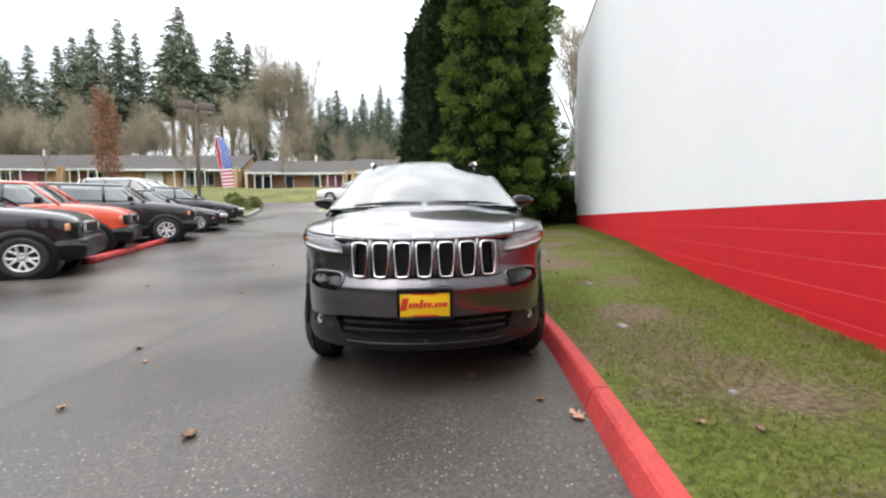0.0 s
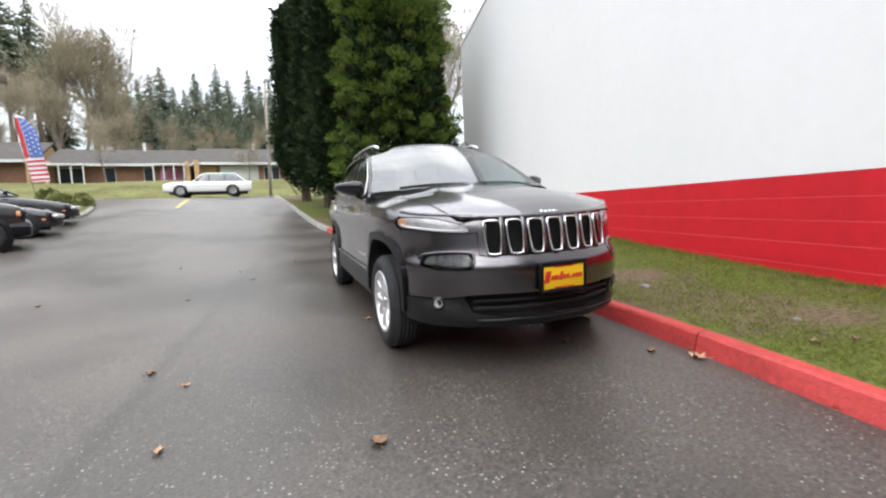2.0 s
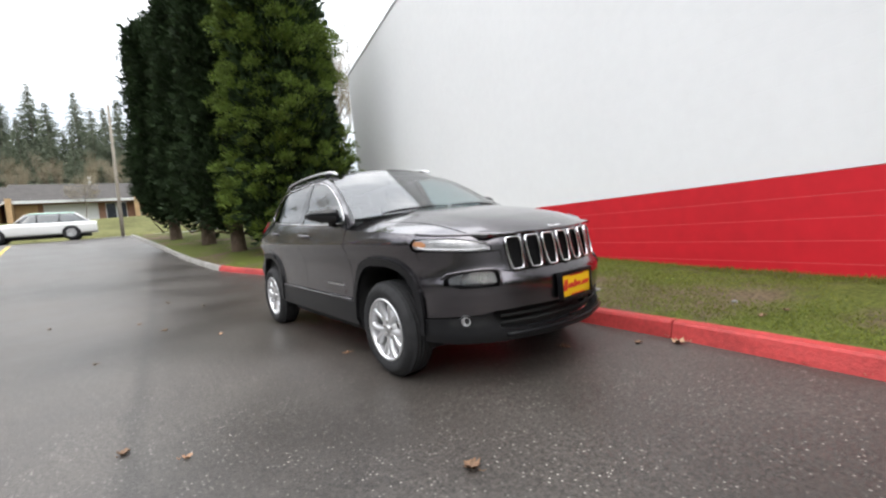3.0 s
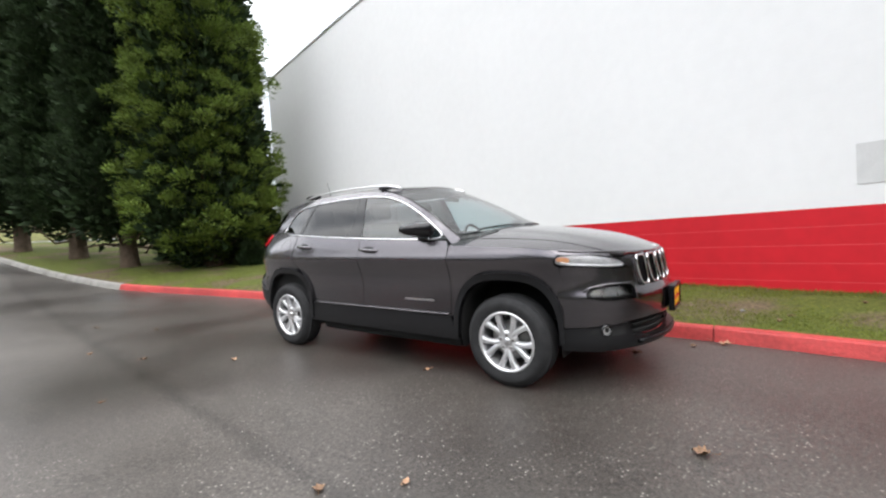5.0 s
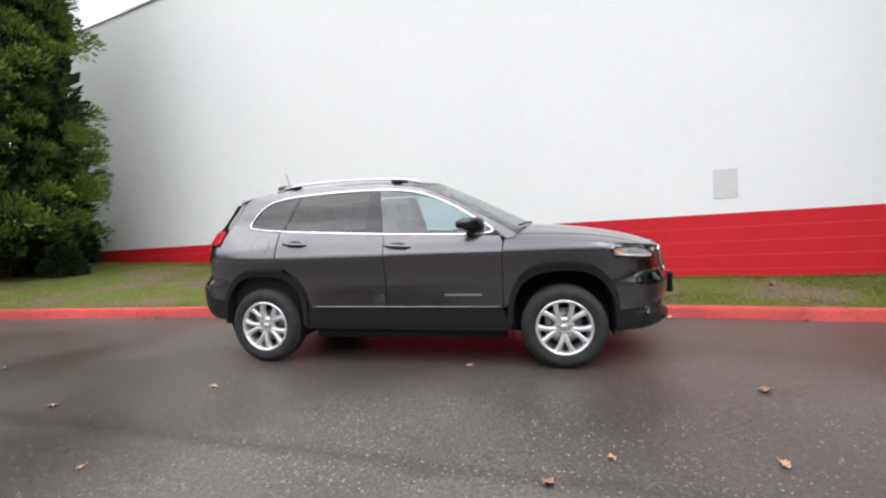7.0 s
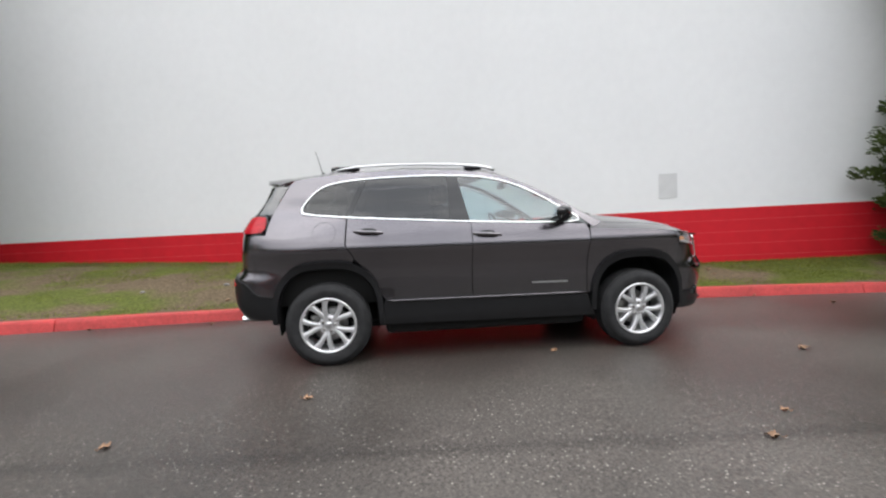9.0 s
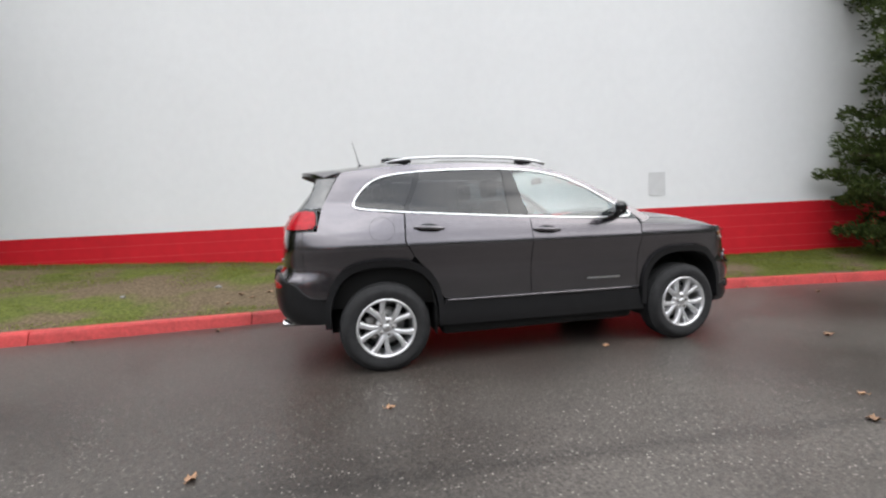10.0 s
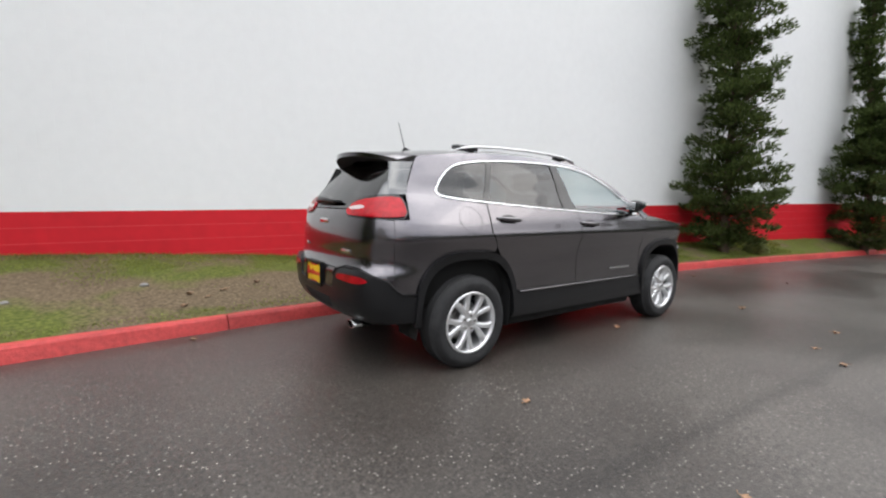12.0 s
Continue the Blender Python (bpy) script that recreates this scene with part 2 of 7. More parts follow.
def lawn_material():
    """Thin winter lawn with bare brown soil showing through in blotches."""
    m = mat("lawn_soil", (0.08, 0.11, 0.03), 0.95, spec=0.15)
    n, l = m.node_tree.nodes, m.node_tree.links
    p, tc = n["Principled BSDF"], n["Texture Coordinate"]
    patch, fine = n.new("ShaderNodeTexNoise"), n.new("ShaderNodeTexNoise")
    for node, s, d in ((patch, 0.9, 5), (fine, 30, 5)):
        node.inputs["Scale"].default_value, node.inputs["Detail"].default_value = s, d
        l.new(tc.outputs["Object"], node.inputs["Vector"])
    soil, turf, mix, fac = n.new("ShaderNodeValToRGB"), n.new("ShaderNodeValToRGB"), n.new("ShaderNodeMix"), n.new("ShaderNodeMapRange")
    soil.color_ramp.elements[0].color, soil.color_ramp.elements[1].color = (0.065, 0.048, 0.030, 1), (0.165, 0.124, 0.078, 1)
    turf.color_ramp.elements[0].color, turf.color_ramp.elements[1].color = (0.048, 0.060, 0.013, 1), (0.118, 0.132, 0.030, 1)
    for r in (soil, turf):
        r.color_ramp.elements[0].position, r.color_ramp.elements[1].position = 0.35, 0.68
        l.new(fine.outputs["Fac"], r.inputs["Fac"])
    fac.inputs["From Min"].default_value, fac.inputs["From Max"].default_value = 0.50, 0.60
    # barer behind the parked car, where people step off the kerb
    place, on, off, sum_ = n.new("ShaderNodeSeparateXYZ"), n.new("ShaderNodeMapRange"), n.new("ShaderNodeMapRange"), n.new("ShaderNodeMath")
    l.new(tc.outputs["Object"], place.inputs[0])
    for node, a, b, lo, hi in ((on, 2.6, 4.2, 0.0, 0.075), (off, 6.2, 8.4, 0.0, 0.075)):
        node.inputs["From Min"].default_value, node.inputs["From Max"].default_value = a, b
        node.inputs["To Min"].default_value, node.inputs["To Max"].default_value = lo, hi
        l.new(place.outputs["Y"], node.inputs["Value"])
    sum_.operation = "ADD"
    l.new(patch.outputs["Fac"], sum_.inputs[0])
    diff = n.new("ShaderNodeMath")
    diff.operation = "SUBTRACT"
    l.new(on.outputs["Result"], diff.inputs[0])
    l.new(off.outputs["Result"], diff.inputs[1])
    l.new(diff.outputs[0], sum_.inputs[1])
    l.new(sum_.outputs[0], fac.inputs["Value"])
    mix.data_type = "RGBA"
    l.new(fac.outputs["Result"], mix.inputs[0])
    l.new(turf.outputs["Color"], mix.inputs[6])
    l.new(soil.outputs["Color"], mix.inputs[7])
    l.new(mix.outputs[2], p.inputs["Base Color"])
    b = n.new("ShaderNodeBump")
    b.inputs["Strength"].default_value, b.inputs["Distance"].default_value = 0.45, 0.03
    l.new(fine.outputs["Fac"], b.inputs["Height"])
    l.new(b.outputs["Normal"], p.inputs["Normal"])
    return m


def block_material(name, base, var):
    """Paint over concrete blocks: faint courses 0.2 m high, roller texture, dirt streaks."""
    m = mat(name, base, 0.6, var=var, scale=0.7, spec=0.3)
    n, l = m.node_tree.nodes, m.node_tree.links
    p, tc = n["Principled BSDF"], n["Texture Coordinate"]
    brick, fine = n.new("ShaderNodeTexBrick"), n.new("ShaderNodeTexNoise")
    brick.inputs["Scale"].default_value = 1.0
    brick.inputs["Brick Width"].default_value, brick.inputs["Row Height"].default_value = 0.4, 0.2
    brick.inputs["Mortar Size"].default_value, brick.inputs["Mortar Smooth"].default_value = 0.006, 0.6
    brick.inputs["Color1"].default_value = brick.inputs["Color2"].default_value = (1, 1, 1, 1)
    brick.inputs["Mortar"].default_value = (0, 0, 0, 1)
    fine.inputs["Scale"].default_value, fine.inputs["Detail"].default_value = 45, 5
    sep, com = n.new("ShaderNodeSeparateXYZ"), n.new("ShaderNodeCombineXYZ")
    l.new(tc.outputs["Object"], sep.inputs[0])
    l.new(sep.outputs["Y"], com.inputs["X"])
    l.new(sep.outputs["Z"], com.inputs["Y"])
    l.new(com.outputs[0], brick.inputs["Vector"])
    l.new(tc.outputs["Object"], fine.inputs["Vector"])
    add = n.new("ShaderNodeMath")
    add.operation = "MULTIPLY_ADD"
    add.inputs[1].default_value = 0.35
    l.new(fine.outputs["Fac"], add.inputs[0])
    l.new(brick.outputs["Color"], add.inputs[2])
    b = n.new("ShaderNodeBump")
    b.inputs["Strength"].default_value, b.inputs["Distance"].default_value = 0.14, 0.005
    l.new(add.outputs[0], b.inputs["Height"])
    l.new(b.outputs["Normal"], p.inputs["Normal"])
    return m


ASPHALT, LAWN = asphalt_material(), lawn_material()
WALL_WHITE = block_material("white_block_paint", (0.78, 0.785, 0.79), 0.02)
WALL_RED = block_material("red_block_paint", (0.55, 0.012, 0.022), 0.10)
RED_JOINT = mat("chalky_red_joint", (0.62, 0.075, 0.085), 0.75, var=0.15, scale=2.0)
KERB_RED = mat("worn_red_kerb_paint", (0.37, 0.040, 0.038), 0.55, var=0.28, scale=3.0, bump=0.5, bump_scale=70, spec=0.35)
KERB_GREY = mat("kerb_concrete", (0.26, 0.25, 0.23), 0.85, var=0.25, scale=4.0, bump=0.6, bump_scale=60)
random_tint(KERB_RED, 0.12)
FIELD = mat("rough_grass", (0.115, 0.115, 0.045), 0.95, var=0.45, scale=0.35, bump=0.8, bump_scale=6, spec=0.1)
VENT_GREY = mat("grey_patch_paint", (0.60, 0.605, 0.605), 0.55, var=0.05, scale=6)
BARK = mat("bark", (0.10, 0.075, 0.055), 0.95, var=0.4, scale=6, bump=0.9, bump_scale=25, spec=0.1)
BARK_GREY = mat("grey_bark", (0.20, 0.175, 0.15), 0.95, var=0.3, scale=4, bump=0.6, bump_scale=20, spec=0.1)
LEAF_GREEN = island_tint(mat("cypress_foliage", (0.108, 0.155, 0.028), 0.75, var=0.6, scale=1.7, spec=0.2), 0.25)
# the dark evergreens' own green; also the painted shade inside every cypress crown
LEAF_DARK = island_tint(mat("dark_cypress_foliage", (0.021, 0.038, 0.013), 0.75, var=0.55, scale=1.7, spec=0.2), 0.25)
# distance haze is put into this green, paler than near fir needles
LEAF_FIR_HAZED = island_tint(mat("hazed_fir_foliage", (0.170, 0.195, 0.140), 0.85, var=0.3, scale=0.4, spec=0.15), 0.4)
LEAF_PINE = thin(island_tint(mat("pine_foliage", (0.066, 0.092, 0.026), 0.75, var=0.35, scale=1.5, spec=0.2), 0.45), 0.25)
LEAF_BROWN = island_tint(mat("dead_brown_foliage", (0.30, 0.165, 0.105), 0.9, var=0.3, scale=1.0, spec=0.1), 0.4)
TWIG = mat("bare_twigs", (0.30, 0.26, 0.19), 0.95, var=0.3, scale=0.6, spec=0.1)
SHRUB = island_tint(mat("shrub_foliage", (0.23, 0.25, 0.10), 0.85, var=0.3, scale=2, spec=0.15), 0.4)
GRASS_BLADE = thin(island_tint(mat("grass_blades", (0.175, 0.205, 0.045), 0.8, var=0.3, scale=1.2, spec=0.2), 0.25), 0.5)
DEAD_LEAF = random_tint(mat("dead_leaf", (0.28, 0.17, 0.105), 0.75, var=0.35, scale=30, bump=0.4, bump_scale=80, spec=0.3), 0.45)
YELLOW_LINE = mat("yellow_road_paint", (0.55, 0.40, 0.08), 0.7, var=0.25, scale=8)
STONE = mat("field_stone", (0.22, 0.21, 0.2), 0.85, var=0.3, scale=10, bump=0.5)

PAINT_GREY = mat("granite_metallic_paint", (0.122, 0.113, 0.123), 0.27, 1.0, var=0.05, scale=3, coat=1.0)
PAINT_BLACK = mat("black_car_paint", (0.005, 0.005, 0.007), 0.25, 0.0, coat=1.0)
PAINT_ORANGE = mat("orange_car_paint", (0.62, 0.075, 0.03), 0.35, 0.0, coat=1.0)
PAINT_DARK = mat("charcoal_car_paint", (0.020, 0.020, 0.023), 0.30, 0.4, coat=1.0)
PAINT_WHITE = mat("white_car_paint", (0.78, 0.78, 0.76), 0.35, 0.0, coat=1.0)
PAINT_MINT = mat("mint_car_paint", (0.45, 0.72, 0.58), 0.35, 0.0, coat=1.0)
PLASTIC = mat("black_grained_plastic", (0.007, 0.007, 0.008), 0.30, var=0.2, scale=12, bump=0.05, bump_scale=400, spec=0.22)
CLAD = mat("dark_grey_moulded_plastic", (0.009, 0.009, 0.010), 0.36, var=0.12, scale=10, bump=0.06, bump_scale=400, spec=0.35)
GLOSS_BLACK = mat("gloss_black_trim", (0.008, 0.008, 0.009), 0.10)
CHROME = mat("chrome", (0.82, 0.82, 0.83), 0.10, 1.0)
SATIN = mat("satin_silver", (0.72, 0.72, 0.73), 0.28, 1.0, var=0.04, scale=20)
ALLOY = mat("silver_alloy_wheel", (0.70, 0.70, 0.71), 0.34, 0.75, var=0.06, scale=25)
RUBBER = mat("tyre_rubber", (0.026, 0.026, 0.027), 0.72, var=0.3, scale=18, bump=0.3, bump_scale=120, spec=0.22)
STEEL = mat("brake_steel", (0.32, 0.31, 0.30), 0.45, 0.9, var=0.2, scale=14)
# near-black for the underbody, and for hollows drawn as shade
VOID = mat("underbody_and_shade_black", (0.010, 0.010, 0.010), 0.9)
GLASS_CLEAR = glass("windscreen_glass", (0.88, 0.96, 0.95), clear=0.84, gloss=0.17)
GLASS_FRONT = glass("green_tint_glass", (0.66, 0.84, 0.87), clear=0.80, gloss=0.11)
GLASS_DARK = glass("privacy_glass", (0.80, 0.80, 0.84), clear=0.12, gloss=0.065)
GLASS_REAR = glass("rear_window_glass", (0.80, 0.80, 0.84), clear=0.14, gloss=0.15)
GLASS_COVER = glass("lamp_cover_glass", (0.9, 0.9, 0.9), clear=0.70, gloss=0.05)
LENS_DARK = mat("smoked_lamp_bowl", (0.025, 0.025, 0.027), 0.35, 0.4, var=0.4, scale=18)
GLASS_LAMP = glass("lamp_lens", (1, 1, 1), clear=0.95, gloss=0.02)
LENS_RED = mat("red_tail_lens", (0.34, 0.004, 0.010), 0.26, var=0.45, scale=16, coat=0.12, spec=0.25)
LENS_PALE = mat("pale_tail_lens", (0.58, 0.50, 0.50), 0.25, coat=0.2)
LENS_AMBER = mat("amber_lens", (0.62, 0.30, 0.15), 0.2, coat=0.3)
LENS_WHITE = mat("lamp_reflector", (0.52, 0.52, 0.53), 0.30, 0.45, var=0.35, scale=14)
SEAT = mat("black_seat_cloth", (0.035, 0.034, 0.034), 0.9, var=0.2, scale=30)
SEAT_TAN = mat("grey_trim", (0.07, 0.068, 0.066), 0.8, var=0.15, scale=20)
PLATE_YELLOW = mat("yellow_plate", (0.78, 0.50, 0.01), 0.4)
PLATE_RED = mat("red_ink", (0.55, 0.03, 0.02), 0.5)
ROOF_FELT = mat("grey_roof_shingle", (0.060, 0.054, 0.050), 0.9, var=0.25, scale=1.5, bump=0.5, bump_scale=12)
HOUSE_TAN = mat("tan_cedar_siding", (0.42, 0.28, 0.15), 0.85, var=0.2, scale=2)
HOUSE_WHITE = mat("white_siding", (0.62, 0.63, 0.62), 0.8, var=0.08, scale=2)
HOUSE_BRICK = mat("brown_brick", (0.24, 0.13, 0.085), 0.9, var=0.25, scale=3)
HOUSE_PINK = mat("pink_curtain", (0.55, 0.22, 0.36), 0.8, var=0.2, scale=2)
CAR_GLASS = mat("parked_car_glass", (0.035, 0.045, 0.048), 0.04, coat=0.6, spec=1.0)
WINDOW_DARK = mat("dark_window", (0.03, 0.035, 0.045), 0.15, var=0.3, scale=1)
POLE_WOOD = mat("weathered_pole", (0.25, 0.22, 0.18), 0.9, var=0.2, scale=3)
POLE_BROWN = mat("brown_painted_steel", (0.10, 0.07, 0.055), 0.6, var=0.15, scale=3)
FLAG_RED = mat("flag_red", (0.55, 0.05, 0.06), 0.8)
FLAG_WHITE = mat("flag_white", (0.75, 0.75, 0.77), 0.8)
FLAG_BLUE = mat("flag_blue", (0.10, 0.16, 0.42), 0.8)

# ---- building helpers ----


def mesh_of(bm, name):
    me = bpy.data.meshes.new(name)
    bm.to_mesh(me)
    bm.free()
    return me


def part(name, bm, material, parent=None, label="", smooth=True):
    """Link a bmesh (or mesh) as one mesh object, under a thing or a part where one is given."""
    me = bm if isinstance(bm, bpy.types.Mesh) else mesh_of(bm, name)
    if not me.materials:
        me.materials.append(material)
    for p in me.polygons:
        p.use_smooth = smooth
    ob = new(name, me)
    ob.parent = parent
    return tagged(ob, label)


def thing(name, label, category, m=None, group="", kind=""):
    ob = new(name)
    ob.empty_display_size = 0.1
    if m is not None:
        ob.matrix_basis = m
    return tagged(ob, label, category, group, kind)


def raw(verts, faces):
    me = bpy.data.meshes.new("m")
    me.from_pydata([tuple(map(float, v)) for v in verts], [], faces)
    me.validate()
    me.update()
    return me


def box(bm, x0, x1, y0, y1, z0, z1, bevel=0.0, segs=2):
    got = bmesh.ops.create_cube(bm, size=1)["verts"]
    for v in got:
        v.co = Vector((x0 + (v.co.x + 0.5) * (x1 - x0), y0 + (v.co.y + 0.5) * (y1 - y0), z0 + (v.co.z + 0.5) * (z1 - z0)))
    if bevel:
        edges = list({e for v in got for e in v.link_edges})
        bmesh.ops.bevel(bm, geom=edges, offset=bevel, segments=segs, affect="EDGES", profile=0.5)
    return got


def boxed(*a, **k):
    bm = bmesh.new()
    box(bm, *a, **k)
    return bm


def lathe(profile, n=40, axis="x"):
    """Spin (radius, along) points round an axis."""
    verts, faces = [], []
    for i in range(n):
        c, s = math.cos(2 * math.pi * i / n), math.sin(2 * math.pi * i / n)
        for r, a in profile:
            verts.append((a, r * c, r * s) if axis == "x" else (r * c, r * s, a))
    k = len(profile)
    for i in range(n):
        j = (i + 1) % n
        for q in range(k - 1):
            faces.append((i * k + q, i * k + q + 1, j * k + q + 1, j * k + q))
    return raw(verts, faces)


def sweep(path, w, h, n=8, up=(0, 0, 1), closed=False):
    """A rounded bar of width w and height h along a path; either may be a list, one value a point."""
    path = [Vector(p) for p in path]
    verts, faces = [], []
    m = len(path)
    for i, p in enumerate(path):
        a, b = (path[i - 1], path[(i + 1) % m]) if closed else (path[max(0, i - 1)], path[min(m - 1, i + 1)])
        t = (b - a).normalized()
        u = Vector(up)
        side = t.cross(u)
        side = side.normalized() if side.length > 1e-6 else Vector((1, 0, 0))
        top = side.cross(t).normalized()
        ww, hh = (w[i] if isinstance(w, (list, tuple)) else w), (h[i] if isinstance(h, (list, tuple)) else h)
        for k in range(n):
            c, s = math.cos(2 * math.pi * k / n), math.sin(2 * math.pi * k / n)
            c, s = math.copysign(abs(c) ** 0.7, c), math.copysign(abs(s) ** 0.7, s)
            verts.append(p + side * (c * ww / 2) + top * (s * hh / 2))
    for i in range(m if closed else m - 1):
        j = (i + 1) % m
        for k in range(n):
            q = (k + 1) % n
            faces.append((i * n + k, i * n + q, j * n + q, j * n + k))
    if not closed:
        faces.append(tuple(range(n - 1, -1, -1)))
        faces.append(tuple((m - 1) * n + k for k in range(n)))
    return raw(verts, faces)


def joined(*meshes):
    bm = bmesh.new()
    for me in meshes:
        bm.from_mesh(me)
    return bm


def ease(v, a, b):
    v = min(1.0, max(0.0, (v - a) / (b - a)))
    return v * v * (3 - 2 * v)


def table(*pts):
    """A smooth function through a few points, eased so that it has no corners."""
    xs, ys = [p[0] for p in pts], [p[1] for p in pts]
    n = 400
    step = (xs[-1] - xs[0]) / n
    t = [xs[0] + step * i for i in range(n + 1)]
    v = np.interp(t, xs, ys)
    k = max(2, n // (len(pts) * 5))
    pad = np.concatenate([2 * v[0] - v[k:0:-1], v, 2 * v[-1] - v[-2:-k - 2:-1]])
    v = np.convolve(pad, np.ones(2 * k + 1) / (2 * k + 1), "valid")
    return lambda x: float(np.interp(x, t, v))


# ---- the lie of the land ----
PROFILE = table((-60, -1.2), (0, 0), (5, 0.11), (7.2, 0.225), (9, 0.32), (10.4, 0.40), (13, 0.60), (16, 0.90), (20.6, 1.46), (24, 1.90), (27, 2.20), (31, 2.33), (34, 2.40))
BEYOND = table((33, 0.0), (34.5, 0.05), (36, 0.5), (38, 1.3), (40.5, 1.75), (52, 2.6), (60, 2.9), (100, 7), (200, 16), (400, 24))


def lot_z(x, y):
    """Height of the asphalt."""
    z = PROFILE(min(max(y, -60), 34)) + 0.016 * max(x, -2.5)
    if -9 < y < 1 and x > -0.4:   # the paving climbs a little to the kerb ahead of the car
        z += 0.034 * ease(x, -0.4, 0.8) * min(1, (1 - y) / 2.2, (y + 9) / 3)
    return z + 0.016 * max(0.0, -3 - x) * (1 if x > -9 else 9 / max(9, -x) * 0.7 + 0.3)


def kerb_x(y):
    return KERB(min(max(y, -40), 26))


KERB = table((-40, -8.5), (-25, -4.0), (-13, -0.70), (-8, 0.12), (-5, 0.47), (-3.5, 0.635), (-2.2, 0.755), (-1.2, 0.875), (0, 0.995), (2, 1.10), (4, 1.05), (5.5, 0.87), (7.2, 0.565), (9, 0.14), (10.4, -0.19), (13, -0.40), (16, -0.62), (19, -0.85), (24, -1.4), (26, -1.6))
WALL_TAN = math.tan(radians(12))


def wall_x(y):
    return 2.365 + WALL_TAN * (y + 2.60)


WALL_FOOT = table((-40, -0.55), (-20, 0.0), (-8, 0.26), (-6, 0.29), (-3, 0.27), (-1, 0.27), (0, 0.33), (2.2, 0.43), (4.6, 0.60), (8, 0.74), (12.8, 0.88), (20, 1.8), (40, 2.6))


def lawn_z(x, y):
    k = kerb_x(y) + 0.12
    edge = lot_z(k, y) + 0.118
    span = max(0.5, wall_x(min(y, 12.8)) - k)
    f = min(1.0, max(0.0, (x - k) / span))
    far = WALL_FOOT(min(max(y, -40), 40))
    return edge + (far - edge) * f ** 0.8 + 0.02 * (noise.noise(Vector((x * 1.1, y * 1.1, 3))) + 0.4 * noise.noise(Vector((x * 4, y * 4, 7)))) * min(1, 5 * f)


def sheet(xs_of_row, ys, height):
    """A grid of rows at ys; each row gives its own xs."""
    verts, faces = [], []
    n = len(xs_of_row(ys[0]))
    for y in ys:
        verts += [(x, y, height(x, y)) for x in xs_of_row(y)]
    for i in range(len(ys) - 1):
        for j in range(n - 1):
            a = i * n + j
            faces.append((a, a + 1, a + n + 1, a + n))
    return raw(verts, faces)


def steps(a, b, d):
    n = max(1, int(round((b - a) / d)))
    return [a + (b - a) * i / n for i in range(n + 1)]

# ---- ground, lot, lawn, kerb ----


def land_z(x, y):
    if y > 33:
        return 2.40 + BEYOND(min(y, 399)) + 0.25 * noise.noise(Vector((x * 0.12, y * 0.12, 0))) * min(1, (y - 33) / 4)
    return lot_z(min(max(x, -40), 6), y) - 0.12


far_steps = [-400, -250, -150, -90, -60, -45, -35] + steps(-28, 28, 2.0) + [35, 45, 60, 90, 150, 250, 400]
far_ys = [-400, -250, -150, -90, -60] + steps(-50, 32, 2.0) + steps(33, 44, 0.6) + steps(46, 70, 3) + [80, 100, 150, 250, 400]
ground = part("ground", sheet(lambda y: far_steps, far_ys, land_z), FIELD)
tagged(ground, "rough grass ground rising to a bank behind the street", "ground", kind="structure")


def lot_row(y):
    right = kerb_x(y) + 0.08
    return [-30 + i * 1.2 for i in range(20)] + [-6 + (right + 6) * i / 18 for i in range(19)]


lot = part("parking_lot", sheet(lot_row, steps(-58, 26, 0.7), lot_z), ASPHALT)
tagged(lot, "wet dark asphalt of a parking lot, speckled with pale stones", "parking lot", kind="structure")
street = part("street", sheet(lambda y: steps(-60, 40, 4), steps(26, 34, 1.0), lambda x, y: PROFILE(y) + 0.012 + 0.016 * max(-2.5, min(x, 1))), ASPHALT)
tagged(street, "wet asphalt street across the end of the lot", "road", kind="structure")


def lawn_row(y):
    left, right = kerb_x(y) + 0.10, (wall_x(y) + 0.1 if y <= 12.8 else 16.0)
    return [left + (right - left) * (i / 24) ** 1.15 for i in range(25)]


lawn = part("lawn", sheet(lawn_row, steps(-36, 12.7, 0.18) + steps(12.9, 25.8, 0.4), lawn_z), LAWN)
tagged(lawn, "thin grass strip with bare brown soil patches beside the wall", "lawn", kind="structure")


def kerb_piece(y0, y1, material):
    """One cast length of kerb with a rounded front top edge."""
    ring = [(-0.012, -0.12), (0.0, 0.0), (0.024, 0.078), (0.034, 0.106), (0.050, 0.121), (0.125, 0.127), (0.136, 0.117), (0.137, -0.12)]
    verts, faces = [], []
    ys = steps(y0, y1, 0.3)
    for y in ys:
        x, z = kerb_x(y), lot_z(kerb_x(y), y)
        verts += [(x + a + 0.004 * noise.noise(Vector((y * 5, a * 30, 1))), y, z + b + 0.004 * noise.noise(Vector((y * 6, a * 20, 5)))) for a, b in ring]
    k = len(ring)
    for i in range(len(ys) - 1):
        for q in range(k - 1):
            faces.append((i * k + q, (i + 1) * k + q, (i + 1) * k + q + 1, i * k + q + 1))
    faces += [tuple(range(k)), tuple((len(ys) - 1) * k + q for q in range(k - 1, -1, -1))]
    return raw(verts, faces)


kerb = thing("kerb", "worn red painted concrete kerb along the grass strip", "kerb", kind="structure")
joints = [-38, -35, -32, -29, -26, -23, -20, -17.5, -15, -12.6, -9.9, -7.0, -4.1, -1.19, 1.4, 4.0, 5.95, 7.25, 8.9, 10.4]
for a, b in zip(joints, joints[1:]):
    part("kerb_stone", kerb_piece(a + 0.005, b - 0.005, KERB_RED), KERB_RED, kerb, smooth=False)
for a, b in zip(steps(10.4, 25.7, 1.6), steps(10.4, 25.7, 1.6)[1:]):
    part("kerb_stone", kerb_piece(a + 0.005, b - 0.005, KERB_GREY), KERB_GREY, kerb, "bare grey concrete kerb stone")

